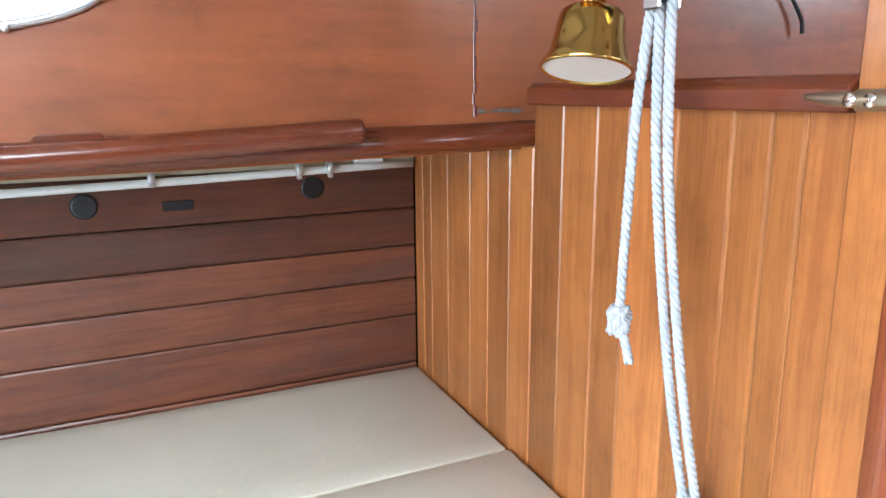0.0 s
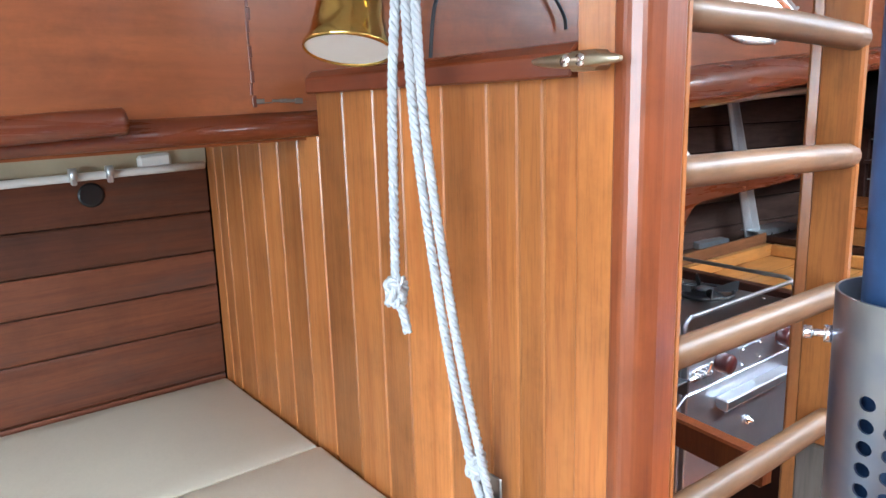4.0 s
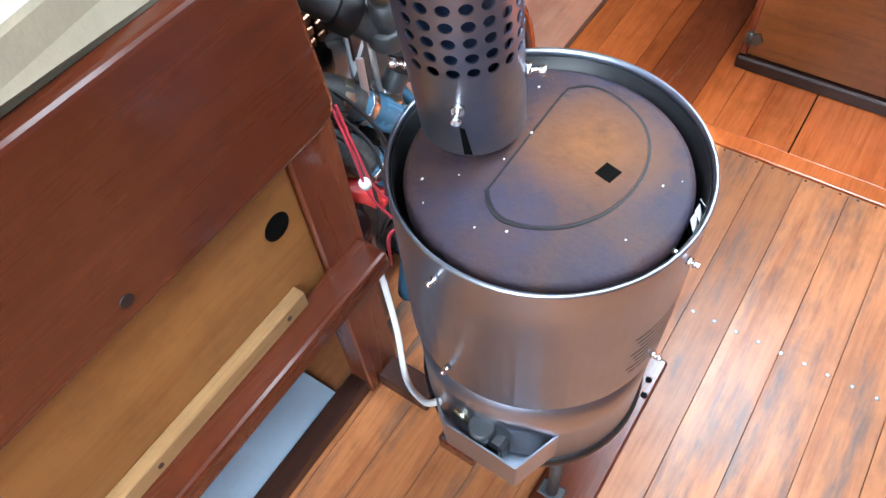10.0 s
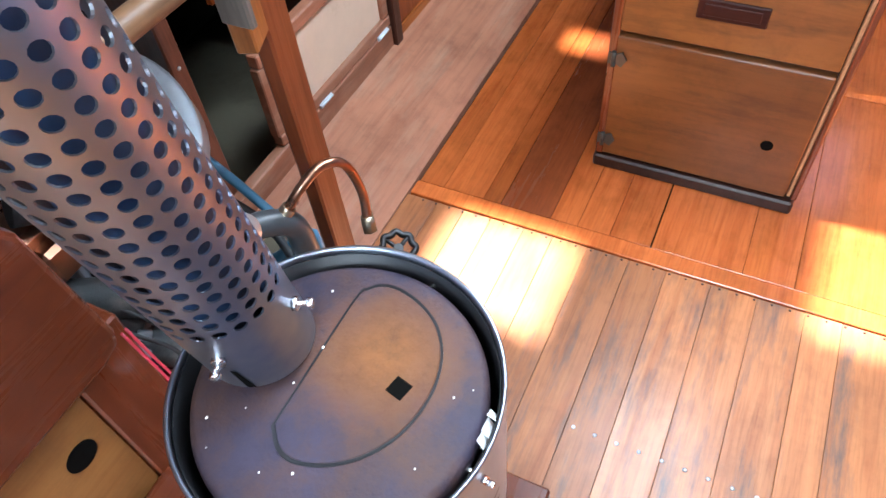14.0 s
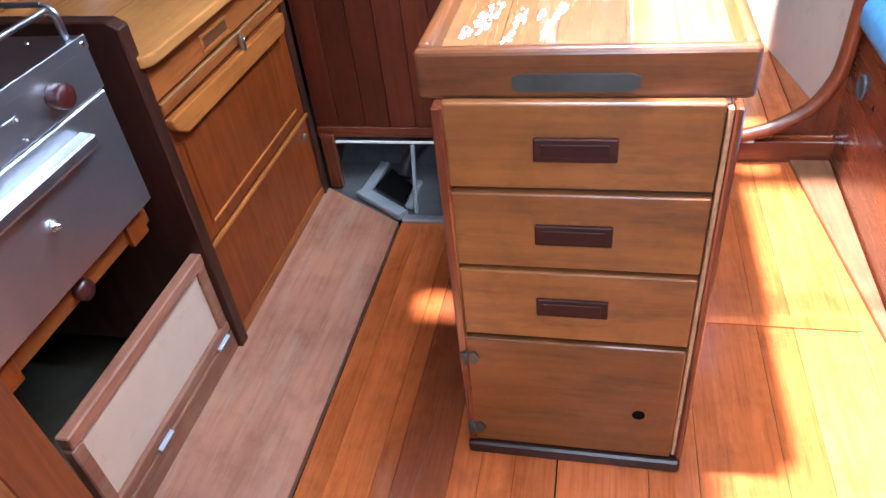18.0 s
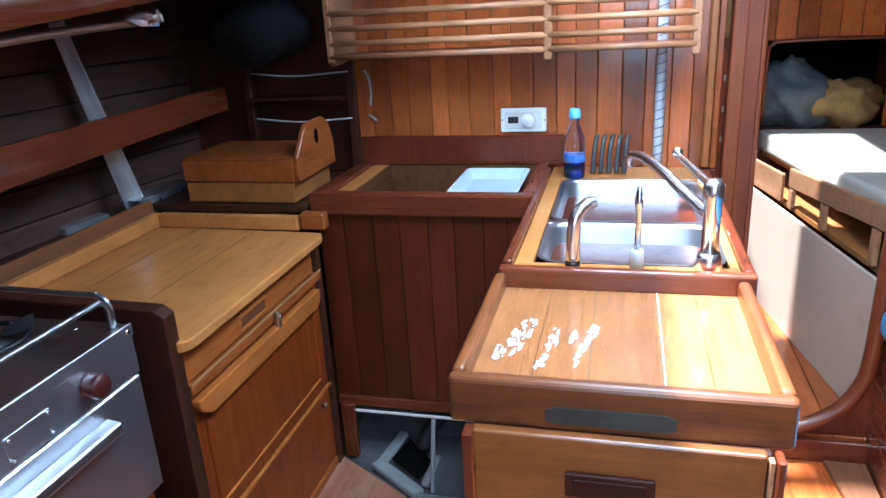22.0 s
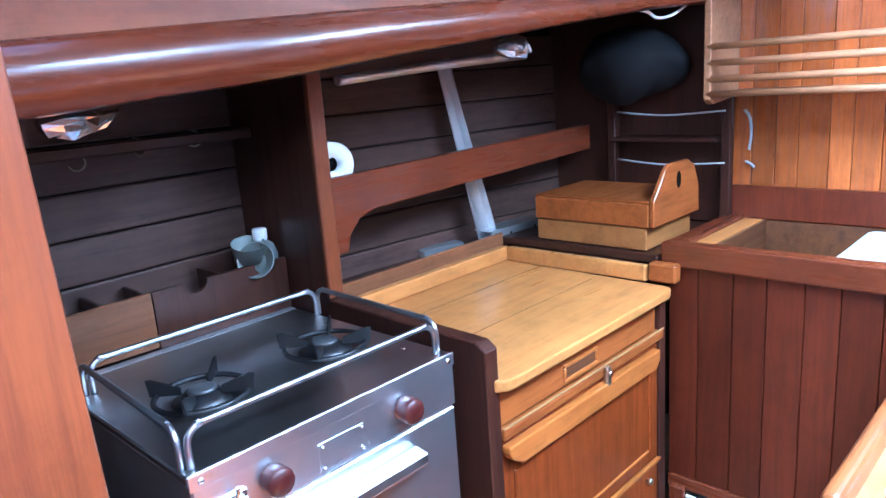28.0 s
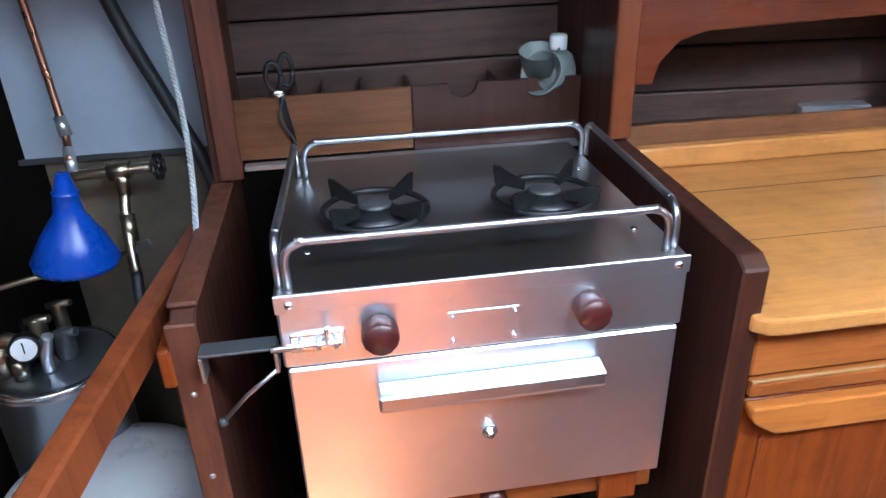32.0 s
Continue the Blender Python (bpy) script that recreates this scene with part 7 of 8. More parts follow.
solid("alloy_strip", beam(new_bm(), (1.83, 1.445, 0.893), (1.98, 1.405, 0.897), 0.05, 0.03, 0.003), M_ALU, "short aluminium angle on the hull shelf", "strip")
solid("galley_shelf", B(1.29, 2.03, 1.262, 1.47, 0.872, 0.884, 0.002), M_DARKWOOD, "dark shelf board behind the worktop", "shelf", kind="structure")
solid("shelf_riser", B(1.29, 2.03, 1.257, 1.269, 0.862, 0.943, 0.003), M_OLD_PLY, "brown upstand behind the worktop", "trim", kind="structure")
rl = thing("paper_roll", (1.36, 1.22, 1.2), "white paper roll on its side behind the fiddle", "roll")
part("roll", lathe(new_bm(), [(0.018, 0.0), (0.052, 0.0), (0.054, 0.003), (0.054, 0.09), (0.018, 0.09)], (1.325, 1.19, 1.262), 36, (0.25, 1, 0), closed=True), M_WHITE, rl)
part("core", lathe(new_bm(), [(0.0, 0.02), (0.0178, 0.02), (0.0178, 0.08), (0.0, 0.08)], (1.325, 1.19, 1.262), 20, (0.25, 1, 0)), M_VOID, rl)
bag = ball(new_bm(), (2.34, 0.965, 1.44), 0.15, 0.95, 1.15, 0.72, seg=32)
for v_ in bag.verts:
    v_.co += Vector((1, 1, 0.8)) * (0.03 * noise.noise(v_.co * 8) + 0.012 * noise.noise(v_.co * 22))
solid("black_bag", bag, M_BLACK_CLOTH, "soft black bag hung under the side deck", "bag")
tn = thing("corner_locker", (2.45, 0.9, 0.93), "dark open corner locker with taut shock cords", "locker", kind="structure")
part("stile", B(2.44, 2.47, 1.08, 1.11, 0.93, 1.36, 0.003), M_DARKWOOD_Z, tn)
part("stile", B(2.44, 2.47, 0.69, 0.72, 0.93, 1.36, 0.003), M_DARKWOOD_Z, tn)
part("back", B(2.50, 2.515, 0.722, 1.40, 0.93, 1.62, 0.001), M_DARKWOOD_Z, tn)
for z in (1.285, 1.127):
    part("shock_cord", tube(new_bm(), [(2.437, 1.07, z + 0.006), (2.434, 0.9, z - 0.007), (2.437, 0.705, z + 0.003)], 0.003, 8), M_ROPE, tn)
part("mid_shelf", B(2.41, 2.499, 0.722, 1.08, 1.195, 1.208, 0.002), M_DARKWOOD, tn)
cord = thing("lashing_cord", (2.49, 0.655, 1.1), "frayed white cord tied on the bulkhead", "cord")
part("cord", rope([(2.492, 0.668, 1.285), (2.488, 0.652, 1.262), (2.487, 0.646, 1.215), (2.489, 0.652, 1.165)], 0.0045), M_ROPE, cord)
part("cord", rope([(2.490, 0.662, 1.130), (2.487, 0.645, 1.122), (2.488, 0.635, 1.112)], 0.0045), M_ROPE, cord)
solid("white_cable", tube(new_bm(), [(1.95, 0.80, 1.575), (2.08, 0.785, 1.578), (2.15, 0.78, 1.56), (2.22, 0.77, 1.568), (2.30, 0.76, 1.60)], 0.004, 8), M_WHITE_PLASTIC, "slack white cable under the ledge", "cable")
foil = ball(new_bm(), (1.62, 0.87, 1.50), 0.04, 1.5, 0.8, 0.55, seg=14)
for v_ in foil.verts:
    v_.co += Vector((1, 1, 1)) * 0.02 * noise.noise(v_.co * 40)
for f in foil.faces:
    f.smooth = False
foil_two = ball(new_bm(), (0.72, 1.06, 1.422), 0.045, 1.5, 0.8, 0.5, seg=14)
for v_ in foil_two.verts:
    v_.co += Vector((1, 1, 1)) * 0.02 * noise.noise(v_.co * 40)
for f in foil_two.faces:
    f.smooth = False
solid("foil_light", foil_two, M_CHROME, "crumpled shiny strip light over the cooker", "light fitting")
solid("foil_light", foil, M_CHROME, "crumpled shiny strip light under the side deck", "light fitting")
solid("overhead_pipe", tube(new_bm(), [(1.29, 1.10, 1.455), (1.6, 1.09, 1.475), (1.92, 1.06, 1.49)], 0.012, 12), M_ALU, "thin alloy tube under the side deck", "pipe")
# things in the spice box
fn = thing("small_funnel", (1.17, 1.33, 1.03), "grey-green plastic funnel lying in the spice box", "funnel")
part("cone", lathe(new_bm(), [(0.044, 0.0), (0.046, 0.004), (0.030, 0.026), (0.010, 0.05), (0.008, 0.085), (0.005, 0.085), (0.007, 0.05), (0.026, 0.026), (0.042, 0.004)], (1.155, 1.315, 1.052), 28, (0.5, 0.5, -0.35), closed=True), M_MINT, fn)
part("cup", lathe(new_bm(), [(0.0, 0.0), (0.034, 0.0), (0.040, 0.045), (0.042, 0.046), (0.038, 0.044), (0.032, 0.006), (0.0, 0.005)], (1.165, 1.36, 1.045), 28, (-0.1, -0.3, 1)), M_MINT, fn)
sb = thing("small_bottle", (1.242, 1.36, 1.0), "squat grey-green bottle with a white cap", "bottle")
part("body", lathe(new_bm(), [(0.0, 0.985), (0.036, 0.985), (0.038, 0.99), (0.038, 1.05), (0.030, 1.075), (0.016, 1.085), (0.0, 1.086)], (1.205, 1.362, 0), 28), M_MINT, sb)
part("cap", lathe(new_bm(), [(0.0, 1.086), (0.017, 1.086), (0.018, 1.09), (0.018, 1.112), (0.015, 1.116), (0.0, 1.117)], (1.205, 1.362, 0), 24), M_WHITE_PLASTIC, sb)
sc = thing("scissors", (0.64, 1.32, 0.95), "dark scissors and a lighter stuck in the spice box", "scissors")
part("handle", tube(new_bm(), [(0.635 + 0.014 * math.cos(a), 1.318, 1.075 + 0.026 * math.sin(a)) for a in [2 * math.pi * k / 16 for k in range(17)]], 0.005, 8, straight=True), M_BLACK, sc)
part("handle", tube(new_bm(), [(0.660 + 0.012 * math.cos(a), 1.322, 1.085 + 0.030 * math.sin(a)) for a in [2 * math.pi * k / 16 for k in range(17)]], 0.005, 8, straight=True), M_BLACK, sc)
part("blade", beam(new_bm(), (0.645, 1.309, 1.05), (0.660, 1.306, 0.95), 0.003, 0.012, 0.001), M_BLACK, sc)
part("cord", tube(new_bm(), [(0.650, 1.306, 1.04), (0.640, 1.302, 1.0), (0.655, 1.303, 0.965), (0.668, 1.304, 0.94)], 0.0022, 6), M_GREY_DARK, sc)
part("key_clip", ball(new_bm(), (0.640, 1.306, 1.045), 0.012, 1.3, 0.6, 0.8, seg=12), M_CHROME, sc)
solid("galley_top_rail", B(0.55, 1.243, 1.40, 1.425, 1.335, 1.36, 0.003), M_DARKWOOD, "dark rail above the hull planks", "rail", kind="structure")

# ---- on the bulkhead and the sinks ----
th = thing("thermostat", (2.49, 0.117, 1.06), "white wall control with a round dial", "thermostat")
part("plate", B(2.486, 2.4985, 0.040, 0.194, 1.066, 1.146, 0.006, seg=2), M_WHITE_PLASTIC, th)
part("inner_frame", B(2.4835, 2.4865, 0.055, 0.178, 1.078, 1.134, 0.002), M_WHITE, th)
part("dial", spin([(0.0, 0.0), (0.024, 0.0), (0.022, 0.012), (0.0, 0.013)], (2.4833, 0.100, 1.106), (-1, 0, 0), 28), M_WHITE_PLASTIC, th)
part("dark_window", B(2.4825, 2.4838, 0.133, 0.168, 1.096, 1.118, 0.0005), M_BLACK, th)
for y in (0.047, 0.187):
    part("screw", spin([(0.0, 0.0), (0.003, 0.0), (0.0, 0.0012)], (2.4858, y, 1.106), (-1, 0, 0), 10), M_GREY_DARK, th)
bo = thing("soap_bottle", (2.36, -0.062, 0.949), "clear bottle of blue washing-up liquid, nearly empty", "bottle")
part("body", lathe(new_bm(), [(0.0, 0.9485), (0.030, 0.9485), (0.033, 0.953), (0.033, 1.05), (0.029, 1.075), (0.020, 1.10), (0.0145, 1.118), (0.0145, 1.135), (0.0, 1.136)], (2.345, -0.062, 0), 32), M_GLASS_CLEAR, bo)
part("liquid", lathe(new_bm(), [(0.0, 0.9505), (0.0295, 0.9505), (0.031, 0.955), (0.031, 0.995), (0.0, 0.9955)], (2.345, -0.062, 0), 32), M_BLUE_LIQUID, bo, "deep blue liquid")
part("cap", lathe(new_bm(), [(0.0, 1.134), (0.018, 1.134), (0.0185, 1.137), (0.0175, 1.158), (0.013, 1.163), (0.0, 1.164)], (2.345, -0.062, 0), 24), plain("pale_blue_cap", (0.15, 0.45, 0.62), 0.35), bo)
part("label", lathe(new_bm(), [(0.0334, 1.0), (0.0337, 1.002), (0.0337, 1.022), (0.0334, 1.024)], (2.345, -0.062, 0), 24), plain("blue_label", (0.06, 0.16, 0.45), 0.4), bo)
pk = thing("plate_rack", (2.40, -0.17, 0.949), "row of dark curved slats of a plate holder", "rack")
for k in range(5):
    y = -0.118 - 0.024 * k
    part("slat", tube(new_bm(), [(2.375, y, 0.953), (2.378, y - 0.002, 1.0), (2.385, y - 0.006, 1.045), (2.405, y - 0.010, 1.062), (2.43, y - 0.012, 1.06)], 0.0075, 10), M_GREY_DARK, pk)
solid("braided_pipe", tube(new_bm(), [(2.462, -0.316, 0.949), (2.462, -0.316, 1.3), (2.462, -0.318, 1.7), (2.462, -0.32, 1.95)], 0.0155, 16), M_GREY, "grey braided hose up the bulkhead", "pipe")
sw = thing("mixer_tap", (1.565, -0.384, 0.949), "chrome mixer tap with a long swan spout and lever", "tap")
part("base", lathe(new_bm(), [(0.0, 0.949), (0.026, 0.949), (0.028, 0.953), (0.024, 0.975), (0.021, 0.985), (0.0, 0.986)], (1.565, -0.384, 0), 28), M_CHROME, sw)
part("body", lathe(new_bm(), [(0.0, 0.985), (0.017, 0.985), (0.018, 1.09), (0.021, 1.10), (0.021, 1.125), (0.015, 1.137), (0.0, 1.139)], (1.565, -0.384, 0), 28), M_CHROME, sw)
part("spout", tube(new_bm(), [(1.57, -0.378, 1.065), (1.65, -0.34, 1.085), (1.75, -0.29, 1.115), (1.83, -0.245, 1.128), (1.855, -0.225, 1.118), (1.858, -0.222, 1.095)], lambda t: 0.0125 - 0.002 * t, 14), M_CHROME, sw)
part("lever", ball(tube(new_bm(), [(1.57, -0.383, 1.118), (1.66, -0.36, 1.128), (1.76, -0.33, 1.143)], lambda t: 0.010 - 0.003 * t, 12), (1.772, -0.327, 1.147), 0.0125), M_CHROME, sw)
hp = thing("hand_pump", (1.557, -0.243, 0.949), "slim chrome hand pump tap", "tap")
part("base", lathe(new_bm(), [(0.0, 0.949), (0.014, 0.949), (0.014, 0.985), (0.011, 0.99), (0.0, 0.991)], (1.557, -0.243, 0), 20), M_GREY, hp)
part("stem", lathe(new_bm(), [(0.0, 0.99), (0.0065, 0.99), (0.006, 1.075), (0.009, 1.08), (0.0095, 1.098), (0.006, 1.112), (0.0035, 1.125), (0.0, 1.127)], (1.557, -0.243, 0), 18), M_CHROME, hp)
fs = thing("fountain_spout", (1.553, -0.112, 0.949), "short curved chrome water spout", "tap")
part("base", lathe(new_bm(), [(0.0, 0.949), (0.016, 0.949), (0.016, 0.962), (0.0, 0.963)], (1.553, -0.112, 0), 20), M_BLACK, fs)
part("spout", tube(new_bm(), [(1.553, -0.112, 0.962), (1.553, -0.113, 1.02), (1.557, -0.118, 1.058), (1.57, -0.135, 1.078), (1.585, -0.152, 1.082)], lambda t: 0.0155 - 0.003 * t, 16), M_CHROME, fs)

# chipped paint on the island top
rc = random.Random(12)


def chip(pts, count):
    """A patch of flaking paint: many small torn islands inside an outline."""
    bm = new_bm()
    xs_, ys_ = [p[0] for p in pts], [p[1] for p in pts]
    done = 0
    while done < count:
        cx, cy = rc.uniform(min(xs_), max(xs_)), rc.uniform(min(ys_), max(ys_))
        inside = False
        for (ax_, ay_), (bx_, by_) in zip(pts, pts[1:] + pts[:1]):
            if (ay_ > cy) != (by_ > cy) and cx < (bx_ - ax_) * (cy - ay_) / (by_ - ay_) + ax_:
                inside = not inside
        if not inside:
            continue
        rx_, ry_ = rc.uniform(0.003, 0.015), rc.uniform(0.0018, 0.006)
        ring = []
        for k in range(9):
            a = 2 * math.pi * k / 9
            r = rc.uniform(0.55, 1.1)
            ring.append(bm.verts.new((cx + rx_ * r * math.cos(a), cy - 0.16 * rx_ * r * math.cos(a) + ry_ * r * math.sin(a), 0.9185 + 0.00004 * done)))
        bm.faces.new(ring)
        done += 1
    return bm


for count, pts in ((64, [(1.165, -0.005), (1.21, 0.0), (1.28, -0.02), (1.345, -0.04), (1.34, -0.065), (1.27, -0.055), (1.215, -0.045), (1.175, -0.03)]), (30, [(1.15, -0.072), (1.22, -0.085), (1.31, -0.095), (1.325, -0.105), (1.24, -0.105), (1.17, -0.088)]), (38, [(1.17, -0.136), (1.23, -0.142), (1.31, -0.155), (1.34, -0.165), (1.33, -0.178), (1.25, -0.162), (1.19, -0.15)]), (9, [(1.255, -0.112), (1.29, -0.118), (1.30, -0.135), (1.27, -0.138)])):
    part("paint_chip", chip(pts, count), M_PAPER, tray, "flaking white paint")
for y in (-0.075, -0.165, -0.355):
    part("plank_joint", B(1.089, 1.50, y, y + 0.0012, 0.9172, 0.9184, 0), M_DARKWOOD, tray)
for y in (0.885, 1.095):
    part("plank_joint", B(1.30, 2.0, y, y + 0.0012, 0.8572, 0.8584, 0), M_DARKWOOD, worktop)

# rivets and fastenings in the sole
for x, ya, yb in ((-0.078, -0.157, -0.75), (0.342, -0.16, -0.95)):
    y = ya
    while y > yb:
        part("rivet", spin([(0.0, 0.0), (0.0042, 0.0), (0.0035, 0.0008), (0.0, 0.001)], (x, y, 0.0), (0, 0, 1), 10), M_ALU, sole)
        y -= 0.041
y = 0.36
while y > -0.9:
    part("rivet", spin([(0.0, 0.0), (0.003, 0.0), (0.0, 0.0006)], (0.758, y, 0.0), (0, 0, 1), 8), M_DARKWOOD, sole)
    y -= 0.035
part("cross_strip", B(1.49, 1.535, -0.91, -0.44, 0.0025, 0.006, 0.001), M_FLOOR, sole, "cross strip let into the sole")

# ---- under the icebox ----
du = thing("bilge_opening", (2.06, 0.45, 0.0), "open bilge under the icebox with a white frame", "opening", kind="structure")
part("sheet", prism(new_bm(), [(1.90, 0.004), (2.20, 0.034), (2.48, 0.20), (2.48, 0.19), (2.20, 0.024), (1.90, -0.006)], "y", 0.06, 0.70), M_DUCT, du, "grey sloping bilge sheet")
part("back", B(2.46, 2.475, 0.05, 0.70, -0.05, 0.30, 0), M_DUCT, du)
part("top_strip", B(2.046, 2.053, 0.05, 0.64, 0.206, 0.214, 0.001), M_PAPER, du, "thin white strip")
part("stile", B(2.036, 2.060, 0.642, 0.688, 0.03, 0.236, 0.003), M_MAHOG_Z, du, "red varnished stile")
part("stick", beam(new_bm(), (1.918, 0.348, 0.014), (2.044, 0.368, 0.206), 0.012, 0.012, 0.002, up=(1, 0, 0)), M_BILGE_FRAME, du)
part("alu_sill", B(1.882, 1.912, 0.06, 0.392, 0.0, 0.014, 0.002), M_ALU, du)
part("frame_bar", beam(new_bm(), (2.012, 0.570, 0.034), (1.897, 0.388, 0.020), 0.046, 0.022, 0.004), M_BILGE_FRAME, du, "grubby white timber")
part("frame_bar", beam(new_bm(), (2.012, 0.548, 0.036), (2.160, 0.512, 0.058), 0.036, 0.018, 0.004), M_BILGE_FRAME, du, "grubby white timber")
part("frame_bar", beam(new_bm(), (1.930, 0.376, 0.026), (2.060, 0.366, 0.050), 0.026, 0.018, 0.004), M_BILGE_FRAME, du, "grubby white timber")
part("black_hole", prism(new_bm(), [(2.035, 0.520), (2.150, 0.490), (2.040, 0.382), (1.945, 0.398)], "z", 0.036, 0.042), M_VOID, du)
part("black_hose", tube(new_bm(), [(2.10, 0.43, 0.045), (2.13, 0.41, 0.10), (2.19, 0.36, 0.14), (2.3, 0.25, 0.15)], 0.026, 14), M_RUBBER, du)

# ---- doorway, fore cabin and starboard seat ----
dp = thing("door_post", (2.5, -0.57, 0.0), "red varnished door post with a moulded edge", "post", kind="structure")
part("shaft", B(2.47, 2.53, -0.615, -0.515, 0.0, 2.0, 0.006, seg=2), M_POST, dp)
part("moulding", B(2.462, 2.4695, -0.60, -0.555, 0.085, 2.0, 0.003), M_POST, dp)
solid("trim_bulkhead_end", B(2.462, 2.53, -0.475, -0.452, 0.95, 2.0, 0.004), M_FIR, "varnished end trim of the bulkhead", "trim", kind="structure")
stp = thing("fore_step", (2.3, -0.73, 0.0), "raised plank step into the fore cabin", "step", kind="structure")
part("riser", B(2.30, 2.32, -1.02, -0.46, 0.0, 0.082, 0.003), M_MAHOG_Y, stp)
part("nosing", B(2.285, 2.33, -0.75, -0.46, 0.0825, 0.094, 0.003), M_GREY, stp, "worn metal nosing")
y = -0.46
while y > -1.3:
    part("plank", B(2.332, 3.98, y - 0.088, y - 0.001, 0.06, 0.086, 0.0015), M_FLOOR, stp)
    y -= 0.089
cr = [(2.30, -0.70, 0.10), (2.31, -0.80, 0.13), (2.32, -0.90, 0.19), (2.33, -0.955, 0.27), (2.33, -0.975, 0.36), (2.33, -0.98, 0.6), (2.33, -0.985, 1.2), (2.33, -0.985, 1.9)]
solid("trim_arch", tube(new_bm(), cr, 0.024, 12), M_POST, "curved varnished edge moulding of the doorway", "trim", kind="structure")
solid("wall_doorway_side", prism(new_bm(), [(-0.68, 0.085), (-0.80, 0.11), (-0.90, 0.17), (-0.955, 0.26), (-0.98, 0.36), (-0.985, 1.9), (-1.7, 1.9), (-1.7, 0.0), (-0.68, 0.0)], "x", 2.34, 2.36), M_MAHOG_Z, "red varnished side panel of the doorway", "wall", kind="structure")
fp = thing("bunk", (3.05, -1.2, 0.086), "fore cabin bunk with a pale panel and a slatted rail", "bunk")
pa, pb = Vector((2.44, -1.015, 0)), Vector((3.75, -0.79, 0))


def bunk_at(t, dy=0.0, z=0.0):
    p = pa.lerp(pb, t)
    return Vector((p.x, p.y + dy, z))


part("panel", beam(new_bm(), bunk_at(0, 0, 0.335), bunk_at(1, 0, 0.335), 0.014, 0.50, 0.003), M_TAN_PANEL, fp, "pale panel catching the daylight")
part("rail", beam(new_bm(), bunk_at(0.08, -0.05, 0.757), bunk_at(0.68, -0.05, 0.704), 0.022, 0.080, 0.004), M_DOWEL, fp)
for t, w in ((0.14, 0.045), (0.43, 0.05), (0.66, 0.05)):
    part("slat_post", beam(new_bm(), bunk_at(t, -0.05, 0.5805), bunk_at(t, -0.05, 0.712 - 0.088 * (t - 0.08)), w, 0.020, 0.003, up=(0, 1, 0)), M_DOWEL, fp)
part("end_board", beam(new_bm(), bunk_at(0.72, -0.04, 0.645), bunk_at(0.99, -0.04, 0.635), 0.016, 0.125, 0.004), M_DOWEL, fp, "pale hinged end board")
part("base", prism(new_bm(), [(2.5, -1.06), (3.95, -0.82), (3.95, -1.6), (2.5, -1.6)], "z", 0.56, 0.58), M_PLY, fp)
mt = prism(new_bm(), [(2.52, -1.10), (3.96, -0.87), (3.96, -1.62), (2.52, -1.62)], "z", 0.70, 0.80, 0.02, 3)
solid("bunk_mattress", mt, M_CREAM, "cream mattress on the fore cabin bunk", "mattress")
part("mattress_board", prism(new_bm(), [(2.52, -1.12), (3.95, -0.90), (3.95, -1.6), (2.52, -1.6)], "z", 0.672, 0.698), M_PLY, fp)
for i, (x, y, s) in enumerate(((2.75, -1.25, 0.06), (2.95, -1.2, 0.07), (3.2, -1.1, 0.06))):
    b_ = ball(new_bm(), (x, y, 0.63), s, 1.5, 1.0, 0.6, seg=18)
    for v_ in b_.verts:
        v_.co += Vector((1, 1, 0.4)) * 0.02 * noise.noise(v_.co * 16)
        v_.co.z = max(v_.co.z, 0.581)
    solid("stowed_cloth", b_, M_CANVAS_YELLOW, "yellowish cloth bundle stowed under the bunk", "bundle", "stowed cloth")
fw = thing("wall_fore_cabin", (4.0, -1.1, 0.0), "red boarded fore bulkhead with a rounded locker opening", "wall", kind="structure")
for k in range(9):
    y0 = -0.82 - 0.095 * k
    part("board", B(4.0, 4.02, y0 - 0.094, y0 - 0.001, 1.225, 1.95, 0.002), M_BULK, fw)
part("lower_board", B(4.0, 4.02, -1.7, -0.45, 0.086, 0.80, 0.001), M_BULK_DARK, fw)
part("side_board", B(4.0, 4.02, -0.885, -0.82, 0.80, 1.224, 0.002), M_BULK, fw)
part("side_board", B(4.0, 4.02, -1.70, -1.44, 0.80, 1.224, 0.002), M_BULK, fw)
part("edge_bead", tube(new_bm(), [(3.995, -0.888, 0.81), (3.995, -0.890, 1.15), (3.995, -0.91, 1.21), (3.995, -0.97, 1.222), (3.995, -1.38, 1.222), (3.995, -1.43, 1.19), (3.995, -1.44, 1.0)], 0.009, 10), M_POST, fw)
# locker lined near black, its inner shade put into the colour
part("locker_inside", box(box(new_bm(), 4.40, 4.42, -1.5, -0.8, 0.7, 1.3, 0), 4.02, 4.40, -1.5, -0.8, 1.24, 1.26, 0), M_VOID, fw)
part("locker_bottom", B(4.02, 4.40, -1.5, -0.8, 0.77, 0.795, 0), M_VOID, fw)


def bundle(name, c, s, mat, label, seed, sx=1.0, sy=1.0, sz=1.0, rough=0.42):
    bm = ball(new_bm(), c, s, sx, sy, sz, seg=36)
    for v_ in bm.verts:
        d = (v_.co - Vector(c))
        n_ = noise.noise(v_.co * 9 + Vector((seed, 0, 0))) + 0.8 * abs(noise.noise(v_.co * 19 + Vector((0, seed, 0)))) + 0.4 * noise.noise(v_.co * 43 + Vector((0, 0, seed)))
        v_.co += d * n_ * rough
    return solid(name, bm, mat, label, "bag")


bundle("canvas_bag", (4.10, -1.02, 0.945), 0.15, M_CANVAS_GREY, "crumpled grey canvas bag in the locker", 3, 0.9, 1.1, 1.1)
